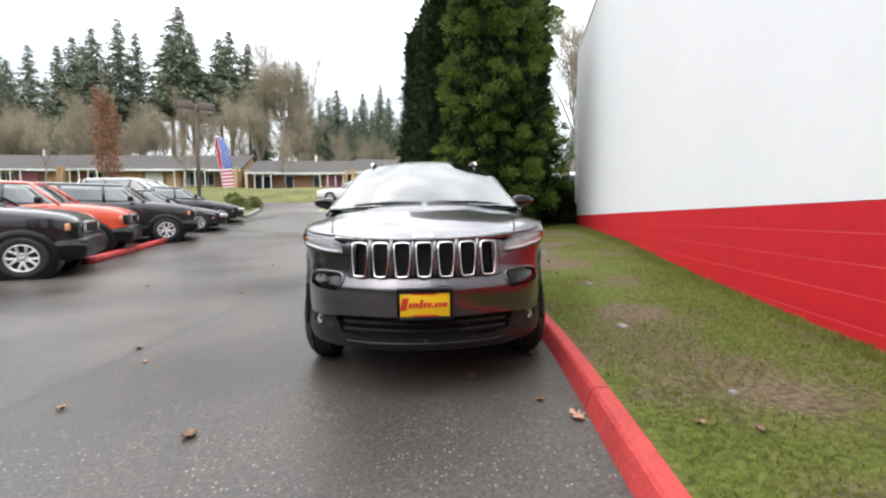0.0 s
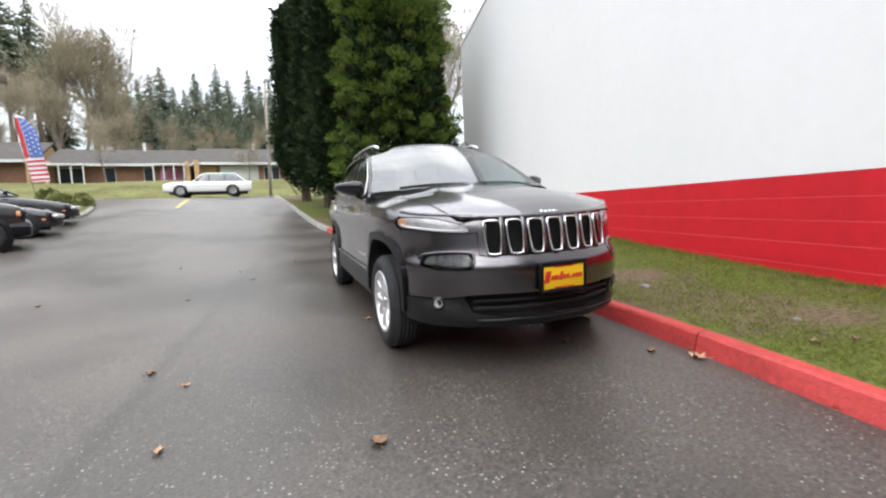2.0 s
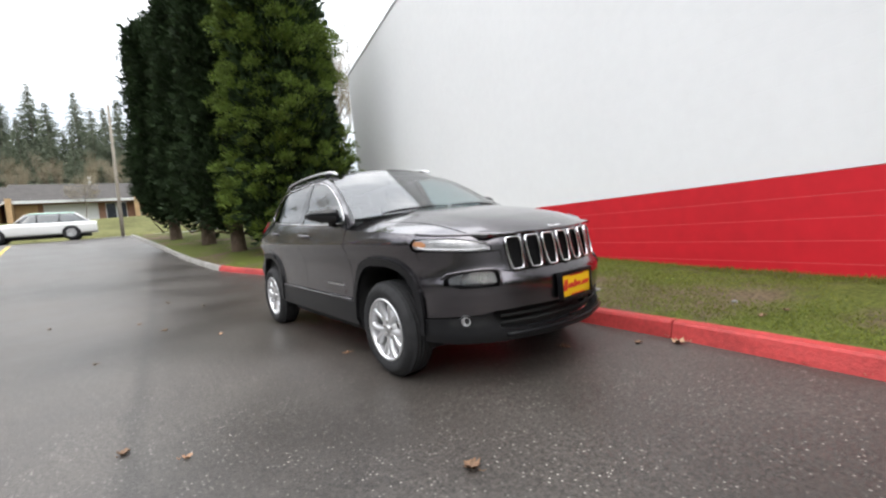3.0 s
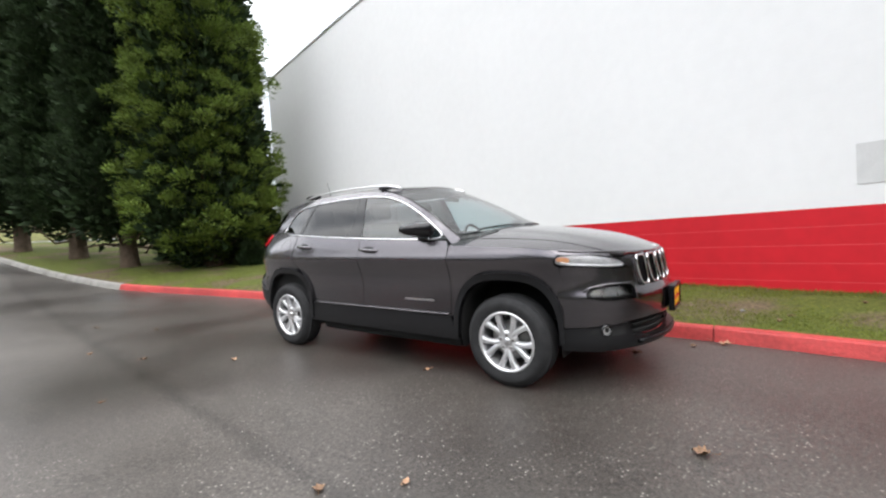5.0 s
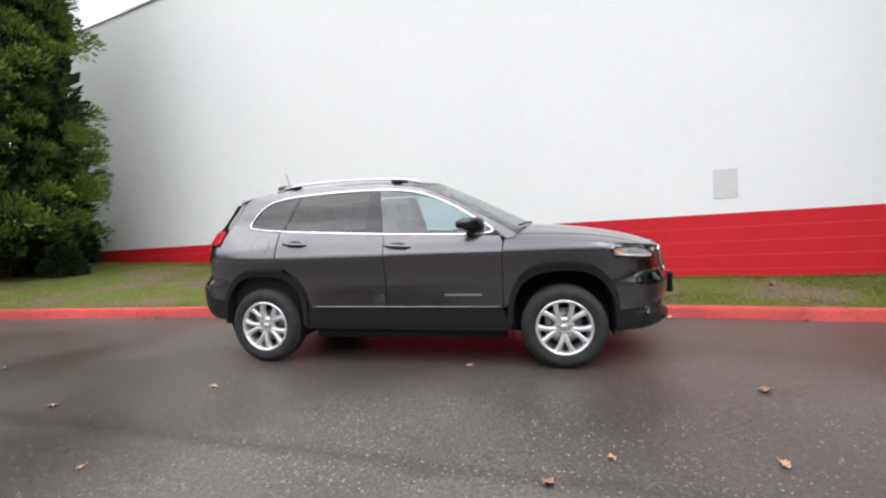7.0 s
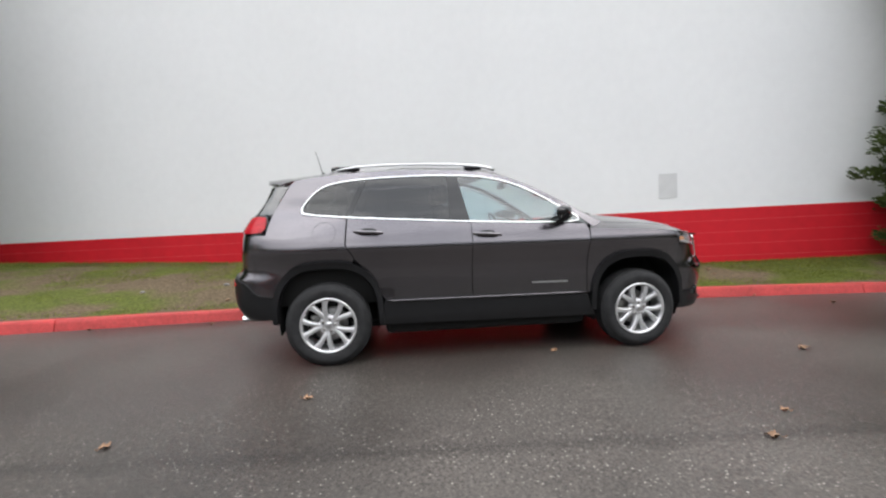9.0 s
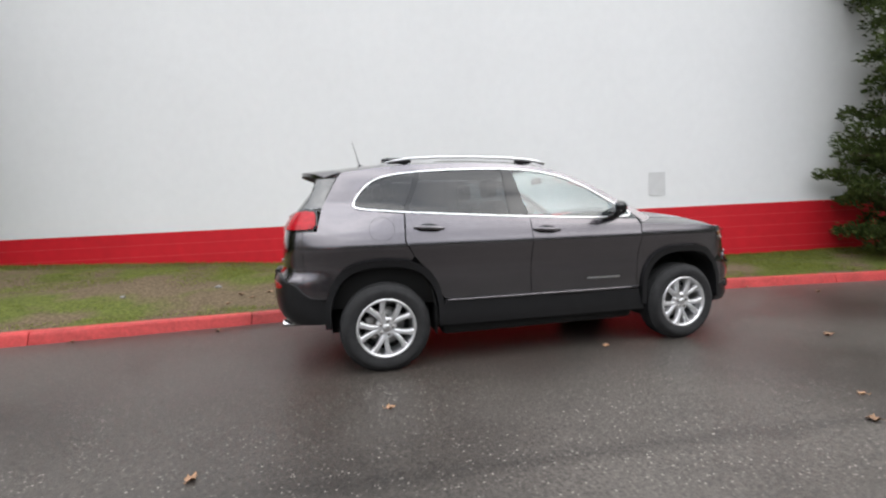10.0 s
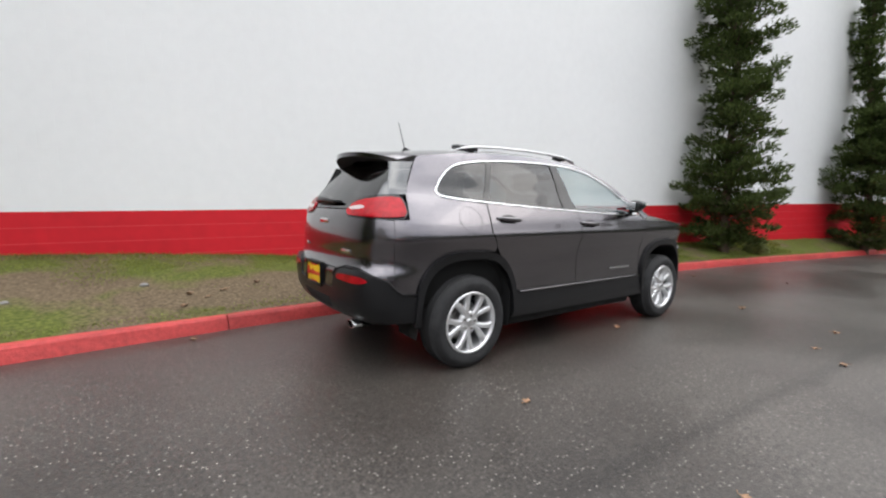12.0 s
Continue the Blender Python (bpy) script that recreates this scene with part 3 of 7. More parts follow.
# ---- the white building ----
WALL_M = pose(wall_x(12.8), 12.8, 0, 0, 0, -12)   # its own axes: -y runs along the wall, x into the building
RED_TOP, WALL_TOP, WALL_LONG = 1.18, 7.25, 50.0
building = thing("building", "white painted block building with a red band at its foot", "building", WALL_M, kind="structure")
part("wall", boxed(0, 0.3, -WALL_LONG, 0, RED_TOP + 0.004, WALL_TOP), WALL_WHITE, building, "white painted concrete block wall", smooth=False)
band = part("wall_base", boxed(-0.0015, 0.3, -WALL_LONG, 0, -1.6, RED_TOP), RED_JOINT, building, "red painted base of the block wall", smooth=False)
for i in range(8):
    z1 = RED_TOP - 0.2 * i
    bm = boxed(-0.004, 0.02, -WALL_LONG, -0.002, z1 - 0.1965, z1 - (0.0 if i == 0 else 0.0035), bevel=0.0012, segs=1)
    part("block_course", bm, WALL_RED, band, smooth=False)
part("end_wall", boxed(0.302, 18, -0.3, -0.002, -0.8, WALL_TOP), WALL_WHITE, building, smooth=False)
part("roof", boxed(0.302, 18, -WALL_LONG, -0.302, WALL_TOP - 0.4, WALL_TOP - 0.1), ROOF_FELT, building, smooth=False)
part("coping", boxed(-0.03, 0.33, -WALL_LONG, 0.03, WALL_TOP + 0.002, WALL_TOP + 0.07, bevel=0.01), SATIN, building, "thin pale metal coping along the wall top", smooth=False)
vent = thing("wall_patch", "grey painted square cover on the white wall", "wall panel", WALL_M @ pose(-0.005, -15.68, 1.605))
part("cover", boxed(-0.002, 0.002, -0.148, 0.148, -0.205, 0.205, bevel=0.0), VENT_GREY, vent, smooth=False)

# ---- the parked grey SUV: nose towards -y, x to its left side ----
# Its skin is unrolled: s runs round the plan outline from the nose to the tail, z up.
OUTLINE = [(0, -0.985), (0.20, -0.968), (0.40, -0.905), (0.55, -0.825), (0.695, -0.70), (0.805, -0.55), (0.872, -0.38), (0.906, -0.18), (0.918, 0.05), (0.923, 0.45),
           (0.926, 1.0), (0.926, 1.5), (0.926, 2.0), (0.920, 2.45), (0.905, 2.80), (0.875, 3.08), (0.835, 3.275), (0.765, 3.405), (0.645, 3.485), (0.44, 3.528), (0.20, 3.546), (0, 3.55)]


def outline_curve():
    pts = [Vector((-a[0], a[1])) for a in OUTLINE[1:3]][::-1] + [Vector(a) for a in OUTLINE] + [Vector((-a[0], a[1])) for a in OUTLINE[-3:-1]][::-1]
    out = []
    for i in range(2, len(pts) - 3):
        p0, p1, p2, p3 = pts[i - 1:i + 3]
        for k in range(16):
            t = k / 16
            out.append(0.5 * ((2 * p1) + (p2 - p0) * t + (2 * p0 - 5 * p1 + 4 * p2 - p3) * t * t + (3 * p1 - p0 - 3 * p2 + p3) * t ** 3))
    out.append(pts[-3])
    return np.array([tuple(p) for p in out])


RIM_XY = outline_curve()
RIM_S = np.concatenate([[0], np.cumsum(np.linalg.norm(np.diff(RIM_XY, axis=0), axis=1))])
S_END = float(RIM_S[-1])
RIM_SLOPE = np.gradient(RIM_XY, RIM_S, axis=0)
N_FRONT, N_REAR = int(np.argmin(np.abs(RIM_XY[:, 1] - 0.2))), int(np.argmin(np.abs(RIM_XY[:, 1] - 2.4)))


def S(y):
    """Place on the outline at length y of the flank."""
    return float(np.interp(y, RIM_XY[:, 1], RIM_S))


def SF(x):
    """Place on the outline at half-width x of the nose."""
    return float(np.interp(x, RIM_XY[:N_FRONT, 0], RIM_S[:N_FRONT]))


def SR(x):
    """Place on the outline at half-width x of the tail."""
    return float(np.interp(-x, -RIM_XY[N_REAR:, 0], RIM_S[N_REAR:]))


SIDE_IN = table((0.20, 0.10), (0.30, 0.065), (0.38, 0.050), (0.50, 0.054), (0.56, 0.059), (0.64, 0.064), (0.72, 0.066), (0.80, 0.058), (0.88, 0.036), (0.945, 0.008), (0.975, 0.003), (1.00, 0.016), (1.08, 0.042), (1.14, 0.068), (1.20, 0.096), (1.29, 0.148), (1.40, 0.192), (1.50, 0.240), (1.56, 0.275), (1.62, 0.325), (1.70, 0.42))
FRONT_IN = table((0.20, 0.16), (0.27, 0.075), (0.31, 0.035), (0.36, 0.02), (0.45, 0.035), (0.54, 0.008), (0.62, 0.0), (0.69, 0.004), (0.73, 0.035), (0.78, 0.050), (0.94, 0.078), (0.975, 0.10), (1.02, 0.15), (1.10, 0.3), (1.70, 0.9))
REAR_IN = table((0.20, 0.30), (0.34, 0.15), (0.42, 0.055), (0.50, 0.015), (0.62, 0.0), (0.73, 0.006), (0.75, 0.024), (0.775, 0.056), (0.82, 0.066), (0.95, 0.066), (1.04, 0.078), (1.12, 0.098), (1.20, 0.148), (1.32, 0.240), (1.42, 0.322), (1.50, 0.385), (1.56, 0.45), (1.70, 0.64))


S_NOSE, S_FLANK, S_BACK, S_TAIL = SF(0.55), S(-0.20), S(2.95), SR(0.62)


def skin(s, z, out=0.0):
    """The place of (s, z) on the skin of the right half, as x >= 0; out: proud of it."""
    x, y = np.interp(s, RIM_S, RIM_XY[:, 0]), np.interp(s, RIM_S, RIM_XY[:, 1])
    tx, ty = np.interp(s, RIM_S, RIM_SLOPE[:, 0]), np.interp(s, RIM_S, RIM_SLOPE[:, 1])
    k = math.hypot(tx, ty)
    nx, ny = ty / k, -tx / k
    front, rear = 1 - ease(s, S_NOSE, S_FLANK), ease(s, S_BACK, S_TAIL)
    d = SIDE_IN(z) * (1 - front) * (1 - rear) + FRONT_IN(z) * front + REAR_IN(z) * rear
    if z > 1.05:
        d += 0.07 * ease(y, 2.3, 3.1) * min(1, (z - 1.05) / 0.25) * (1 - rear)
    d -= out
    return Vector((x - nx * d, y - ny * d, z))


def clip(poly, axis, value, keep_above):
    out = []
    for i, p in enumerate(poly):
        q = poly[i - 1]
        pin, qin = (p[axis] >= value) == keep_above or p[axis] == value, (q[axis] >= value) == keep_above or q[axis] == value
        if pin != qin:
            t = (value - q[axis]) / (p[axis] - q[axis])
            r = [q[0] + (p[0] - q[0]) * t, q[1] + (p[1] - q[1]) * t]
            r[axis] = value
            out.append(tuple(r))
        if pin:
            out.append(p)
    return out


def tess(poly, da, db):
    """Cut a flat outline into cells of da x db. Returns flat points and faces."""
    poly = [(float(a), float(b)) for a, b in poly]
    a0, a1 = min(p[0] for p in poly), max(p[0] for p in poly)
    b0, b1 = min(p[1] for p in poly), max(p[1] for p in poly)
    pts, index, faces = [], {}, []
    for i in range(int(math.floor(a0 / da)), int(math.ceil(a1 / da))):
        col = clip(clip(poly, 0, i * da, True), 0, (i + 1) * da, False)
        if len(col) < 3:
            continue
        for j in range(int(math.floor(b0 / db)), int(math.ceil(b1 / db))):
            cell = clip(clip(col, 1, j * db, True), 1, (j + 1) * db, False)
            face = []
            for p in cell:
                key = (round(p[0], 4), round(p[1], 4))
                if key not in index:
                    index[key] = len(pts)
                    pts.append(key)
                if not face or face[-1] != index[key]:
                    face.append(index[key])
            while len(face) > 1 and face[0] == face[-1]:
                face.pop()
            if len(set(face)) == len(face) and len(face) > 2:
                area = 0.5 * sum(pts[face[k - 1]][0] * pts[face[k]][1] - pts[face[k]][0] * pts[face[k - 1]][1] for k in range(len(face)))
                if abs(area) > 1e-7:
                    faces.append(face if area > 0 else face[::-1])
    return pts, faces


def shell(poly, place, thick=0.014, da=0.05, db=0.05, side=1, both=False):
    """A bent sheet over a flat outline, with edges turned inwards. place(a, b, out) gives the right half."""
    pts, faces = tess(poly, da, db)
    verts, polys = [], []
    count = {}
    for f in faces:
        for k in range(len(f)):
            e = (f[k - 1], f[k])
            count[tuple(sorted(e))] = count.get(tuple(sorted(e)), 0) + 1
    for sgn in ((1, -1) if both else (side,)):
        base = len(verts)
        outer, inner = [place(a, b, 0.0) for a, b in pts], [place(a, b, -thick) for a, b in pts]
        verts += [(sgn * v.x, v.y, v.z) for v in outer]
        flip = sgn < 0
        for f in faces:
            polys.append([base + k for k in (f[::-1] if flip else f)])
        rim = {}
        for f in faces:
            for k in range(len(f)):
                a, b = f[k - 1], f[k]
                if count[tuple(sorted((a, b)))] != 1:
                    continue
                if both and abs(outer[a].x) < 0.002 and abs(outer[b].x) < 0.002:
                    continue
                q = []
                for idx, lst in ((a, outer), (b, outer), (b, inner), (a, inner)):
                    key = (idx, lst is outer)
                    if key not in rim:
                        rim[key] = len(verts)
                        v = lst[idx]
                        verts.append((sgn * v.x, v.y, v.z))
                    q.append(rim[key])
                polys.append(q if flip else q[::-1])
    me = raw(verts, polys)
    if both:
        bm = bmesh.new()
        bm.from_mesh(me)
        bmesh.ops.remove_doubles(bm, verts=[v for v in bm.verts if abs(v.co.x) < 0.002], dist=0.003)
        bm.to_mesh(me)
        bm.free()
    return me


def on_skin(out=0.0):
    return lambda s, z, o: skin(s, z, out + o)


def arch(y0, half, tall, n=28, foot=0.30):
    """Wheel-arch outline from its rear foot over the top to its front foot."""
    pts = [(y0 + half, foot)]
    for i in range(n + 1):
        a = math.pi * i / n
        c, s = math.cos(a), math.sin(a)
        pts.append((y0 + half * math.copysign(abs(c) ** 0.72, c), 0.36 + (tall - 0.36) * abs(s) ** 0.72))
    return pts + [(y0 - half, foot)]


def flank(pts):
    return [(S(y), z) for y, z in pts]


REAR_AXLE, HUB_Z, TYRE_R = 2.70, 0.344, 0.346
ARCH_OUT, ARCH_TOP = 0.450, 0.862
ARCH_IN, ARCH_IN_TOP = 0.411, 0.81

# hood: height over the plan
HOOD_MID = table((-0.90, 0.962), (-0.86, 0.985), (-0.75, 1.028), (-0.60, 1.070), (-0.30, 1.122), (0.0, 1.160), (0.35, 1.192))
RING = [(SF(x), z) for x, z in ((0, 0.965), (0.2, 0.966), (0.40, 0.970), (0.52, 0.978))] + flank([(-0.70, 0.988), (-0.55, 1.000), (-0.38, 1.022), (-0.20, 1.042), (0.0, 1.055), (0.25, 1.066), (0.48, 1.078), (0.70, 1.085)])
RING_S, RING_Z = [a for a, b in RING], [b for a, b in RING]


def ring_z(s):
    return float(np.interp(s, RING_S, RING_Z))


ring_line = [skin(s, ring_z(s)) for s in np.linspace(0, RING_S[-1], 120)]
RING_Y, RING_X, RING_H = [p.y for p in ring_line], [p.x for p in ring_line], [p.z for p in ring_line]


def top(x, y, o=0.0):
    """Hood and fender tops over the plan, right half."""
    w, e = float(np.interp(y, RING_Y, RING_X)), float(np.interp(y, RING_Y, RING_H))
    u = min(1.0, abs(x) / max(0.02, w))
    mid = HOOD_MID(min(max(y, -0.90), 0.35))
    z = mid - (mid - e) * u ** 2.7 + 0.010 * (1 - ease(abs(x), 0.36, 0.50)) * ease(y, -0.85, -0.4)
    return Vector((x, y, z + o))


# greenhouse
ROOF_EDGE = [(0.36, 1.125), (0.55, 1.235), (0.75, 1.355), (0.95, 1.462), (1.12, 1.532), (1.30, 1.582), (1.60, 1.612), (2.0, 1.618), (2.4, 1.606), (2.75, 1.582), (3.02, 1.545)]
EDGE_Z = table(*ROOF_EDGE)
ROOF_MID = table((1.10, 1.622), (1.35, 1.652), (1.8, 1.668), (2.3, 1.664), (2.8, 1.632), (3.15, 1.592))


def edge_point(y):
    return skin(S(y), EDGE_Z(y))


def roof(u, v, o=0.0):
    """u from the middle (0) to the edge (1), v from the windscreen (0) to the tail (1)."""
    e0, e1 = 1.30, 3.02
    m0, m1 = 1.13, 3.14
    e = edge_point(e0 + (e1 - e0) * v)
    ym = m0 + (m1 - m0) * v
    zm = ROOF_MID(ym)
    return Vector((e.x * u, ym + (e.y - ym) * u ** 2, zm + (e.z - zm) * u ** 3.2 + o))


def screen(u, v, o=0.0):
    """The windscreen: v from its foot (0) to the roof (1)."""
    e = edge_point(0.40 + (1.30 - 0.40) * v)
    ym, zm = 0.20 + (1.13 - 0.20) * v, 1.178 + (1.636 - 1.178) * v + 0.010 * math.sin(math.pi * v)
    return Vector((e.x * u, ym + (e.y - ym) * u ** 2 - 0.0 * o, zm + (e.z - zm) * u ** 2.2 + o))


DLO = [(0.515, 1.146), (0.67, 1.245), (0.87, 1.372), (1.08, 1.476), (1.30, 1.537), (1.60, 1.562), (2.0, 1.560), (2.40, 1.540), (2.62, 1.515), (2.76, 1.475), (2.855, 1.395), (2.915, 1.315), (2.925, 1.278), (2.885, 1.252), (2.50, 1.218), (2.0, 1.188), (1.50, 1.160), (1.0, 1.140), (0.70, 1.133)]


def grown(pts, d):
    """An outline moved outwards by d."""
    out = []
    n = len(pts)
    area = sum(pts[i - 1][0] * pts[i][1] - pts[i][0] * pts[i - 1][1] for i in range(n))
    for i in range(n):
        a, b, c = Vector(pts[i - 1]), Vector(pts[i]), Vector(pts[(i + 1) % n])
        t = ((b - a).normalized() + (c - b).normalized())
        t = t.normalized() if t.length > 1e-6 else (c - b).normalized()
        nrm = Vector((t.y, -t.x)) * (1 if area > 0 else -1)
        out.append((b.x + nrm.x * d, b.y + nrm.y * d))
    return out


def rounded(pts, n=4):
    """Round a closed outline by corner cutting."""
    for _ in range(n):
        pts = [q for i in range(len(pts)) for q in (((0.75 * pts[i - 1][0] + 0.25 * pts[i][0]), (0.75 * pts[i - 1][1] + 0.25 * pts[i][1])), ((0.25 * pts[i - 1][0] + 0.75 * pts[i][0]), (0.25 * pts[i - 1][1] + 0.75 * pts[i][1])))]
    return pts


def cut(pts, y0, y1, lean=0.0):
    """The part of an outline between two upright lines; lean: how far they tip back per metre of height."""
    q = [(y - lean * (z - 1.17), z) for y, z in pts]
    q = clip(clip(q, 0, y0, True), 0, y1, False)
    return [(y + lean * (z - 1.17), z) for y, z in q]


def wheel(name, parent, x, y, z, side, r=TYRE_R, rim_r=0.228, wide=0.215, spokes=5, turn=0.0):
    """Tyre, rim with split spokes, hub, brake disc; side: -1 faces -x."""
    hub = new(name)
    hub.parent = parent
    hub.matrix_basis = pose(x, y, z, 0, 0, 0 if side < 0 else 180)
    h = wide / 2
    prof = [(rim_r - 0.004, -h + 0.012), (rim_r + 0.012, -h + 0.002), (rim_r + 0.06, -h - 0.010), (r - 0.045, -h - 0.004), (r - 0.018, -h + 0.018), (r - 0.004, -h + 0.045)]
    for k in range(5):
        c = -h + 0.05 + (wide - 0.10) * k / 4
        prof += [(r, c - 0.009), (r, c + 0.009), (r - 0.009, c + 0.012), (r - 0.009, c + 0.020)] if k < 4 else [(r, c - 0.009), (r, c + 0.009)]
    prof += [(r - 0.004, h - 0.045), (r - 0.018, h - 0.018), (r - 0.045, h + 0.004), (rim_r + 0.05, h + 0.006), (rim_r, h - 0.01)]
    part("tyre", lathe(prof, 64), RUBBER, hub, "black rubber tyre")
    barrel = lathe([(rim_r + 0.002, -h + 0.006), (rim_r - 0.004, -h - 0.002), (rim_r - 0.016, -h + 0.002), (rim_r - 0.022, -h + 0.02), (rim_r - 0.03, 0.05), (rim_r - 0.004, h)], 56)
    verts, faces = [], []
    for i in range(2 * spokes):
        mid, lean = 2 * math.pi * (i // 2) / spokes - math.pi / 2 + turn, (1 if i % 2 else -1)
        base = len(verts)
        for q in range(9):
            t = q / 8
            rr = 0.050 + (rim_r - 0.016 - 0.050) * t
            a = mid + lean * (0.10 + (math.pi / spokes * 0.50 - 0.10) * t)
            wd = 0.0190 + 0.002 * t + 0.010 * max(0.0, t - 0.8) / 0.2
            dish = -h + 0.030 - 0.012 * math.sin(t * math.pi * 0.8) - 0.010 * t
            for off, dep in ((-1.0, 0.045), (-0.92, 0.007), (-0.55, 0.0), (0.55, 0.0), (0.92, 0.007), (1.0, 0.045)):
                ca, sa = math.cos(a), math.sin(a)
                verts.append((dish + dep, rr * ca - off * wd * sa, rr * sa + off * wd * ca))
        for q in range(8):
            for k in range(5):
                b = base + q * 6 + k
                faces.append((b, b + 1, b + 7, b + 6))
    part("rim", joined(barrel, raw(verts, faces)), ALLOY, hub, "silver alloy rim with split spokes")
    part("hub_plate", lathe([(0.026, -h + 0.030), (0.034, -h + 0.033), (0.064, -h + 0.027), (0.078, -h + 0.030), (0.086, -h + 0.060)], 40), ALLOY, hub)
    part("hub_cap", lathe([(0.001, -h + 0.020), (0.022, -h + 0.021), (0.027, -h + 0.026), (0.028, -h + 0.04)], 28), SATIN, hub)
    for i in range(5):
        a = 2 * math.pi * (i + 0.5) / 5 - math.pi / 2 + turn
        bm = bmesh.new()
        bmesh.ops.create_cone(bm, segments=8, radius1=0.012, radius2=0.010, depth=0.012, matrix=pose(-h + 0.028, 0.052 * math.cos(a), 0.052 * math.sin(a), 0, 90, 0), cap_ends=True)
        part("lug_nut", bm, STEEL, hub)
    part("brake_disc", lathe([(0.05, 0.0), (0.148, 0.0), (0.150, 0.012), (0.05, 0.014)], 40), STEEL, hub)
    bm = boxed(-0.02, 0.04, 0.075, 0.155, -0.075, 0.075, bevel=0.012)
    part("brake_caliper", bm, STEEL, hub)
    part("wheel_back", lathe([(0.001, 0.06), (rim_r - 0.03, 0.055)], 32), VOID, hub)
    return hub


def build_suv():
    car = thing("suv", "dark grey metallic SUV with chrome roof rails beside the red kerb", "car", LEAN)
    G = 0.0030   # half a shut line
    halves = ((-1, "right"), (1, "left"))
    # -- lower body, both sides
    front_arch, rear_arch = arch(0, ARCH_OUT, ARCH_TOP), arch(REAR_AXLE, ARCH_OUT, ARCH_TOP)
    f_top = [(y, z) for y, z in front_arch if z > 0.50]
    r_top = [(y, z) for y, z in rear_arch if z > 0.50]
    fender = [(0.485 - G, 0.505), (0.480 - G, 0.97), (0.462 - G, 1.076)] + [(y, ring_z(S(y))) for y in (0.30, 0.15, 0, -0.15, -0.30)] + [(-0.360, 1.020), (-0.415, 0.992), (-0.385, 0.950), (-0.392, 0.916), (-0.42, 0.902), (-0.44, 0.80), (-0.405, 0.72)]
    fender += [(y, z) for y, z in f_top if y > -0.40 or z > 0.72][::-1]
    door_f = [(0.485 + G, 0.505), (1.50 - G, 0.525), (1.50 - G, 1.150), (1.0, 1.130), (0.70, 1.123), (0.50, 1.112), (0.470 + G, 1.06), (0.480 + G, 0.97)]
    r_front = [(y, z) for y, z in r_top if y < REAR_AXLE - 0.30 and z < 0.84]
    door_r = [(1.50 + G, 0.525), (2.235, 0.54)] + [(y, z) for y, z in r_front[::-1] if z > 0.54] + [(2.47 - G, 0.882), (2.535 - G, 1.0), (2.525 - G, 1.210), (2.0, 1.178), (1.50 + G, 1.150)]
    quarter = [(2.47 + G, 0.884)] + [(y, z) for y, z in r_top if z > 0.50 and y > 2.47][::-1] + [(3.135, 0.585), (3.25, 0.602), (3.302, 0.640), (3.302, 1.09), (3.190, 1.09), (3.175, 1.255), (3.13, 1.36), (3.06, 1.50), (3.02, 1.545)]
    dlo_g = grown(DLO, 0.010)
    back = [p for p in dlo_g if p[0] > 2.55]
    quarter += [(y, EDGE_Z(y)) for y in (2.85, 2.70, 2.60)] + back + [(2.531 + G, 1.206), (2.541 + G, 1.0)]
    pillar = [(y, EDGE_Z(y)) for y in steps(0.36, 2.598, 0.09)] + [p for p in dlo_g if p[0] < 2.66 and (p[1] > 1.45 or (p[0] < 1.2 and p[1] > 1.141))][::-1] + [(0.44, 1.088), (0.40, 1.095)]
    sill = [(0.415, 0.315), (2.29, 0.33), (2.26, 0.44), (2.235, 0.535), (1.50, 0.520), (0.485, 0.500), (0.46, 0.42)]
    for sgn, nm in halves:
        fm = joined(shell(flank(fender), on_skin(), side=sgn, da=0.035, db=0.035))
        hood_edge = [(0.545, -0.775), (0.60, -0.60), (0.655, -0.30), (0.695, 0.0), (0.725, 0.25), (0.74, 0.40)]
        outer = [(float(np.interp(y, RING_Y, RING_X)), y) for y in (0.46, 0.30, 0.15, 0, -0.15, -0.30, -0.42, -0.55, -0.66, -0.74, -0.79)]
        cap = [(x + G, y) for x, y in hood_edge] + outer
        fm.from_mesh(shell(cap, lambda a, b, o: top(a, b, o), da=0.04, db=0.05, side=sgn))
        part("front_fender", fm, PAINT_GREY, car)
        d = part("front_door", shell(flank(door_f), on_skin(), side=sgn, da=0.05, db=0.025), PAINT_GREY, car)
        d2 = part("rear_door", shell(flank(door_r), on_skin(), side=sgn, da=0.04, db=0.025), PAINT_GREY, car)
        part("quarter_panel", shell(flank(quarter), on_skin(), side=sgn, da=0.03, db=0.03), PAINT_GREY, car)
        part("roof_pillar", shell(flank(pillar), on_skin(), side=sgn, da=0.04, db=0.03), PAINT_GREY, car)
        # handles
        for dd, y0, z0 in ((d, 1.37, 1.052), (d2, 2.35, 1.096)):
            path = [skin(S(y0 + 0.12 * k), z0 + 0.008 * k, (0.030 if abs(k) < 0.8 else 0.004)) for k in (-1, -0.85, -0.5, 0, 0.5, 0.85, 1)]
            handle = part("door_handle", sweep([(sgn * p.x, p.y, p.z) for p in path], 0.020, [0.020, 0.026, 0.030, 0.030, 0.030, 0.028, 0.022]), PAINT_GREY, dd)
            cup = rounded([(y0 - 0.075, z0 - 0.030), (y0 + 0.075, z0 - 0.026), (y0 + 0.07, z0 + 0.034), (y0 - 0.07, z0 + 0.030)], 3)
            part("handle_cup", shell(flank(cup), on_skin(0.002), 0.004, side=sgn), GLOSS_BLACK, dd)
        part("sill_cladding", shell(flank(sill), on_skin(0.012), 0.05, side=sgn, da=0.06, db=0.03), CLAD, car, "black plastic sill cladding")
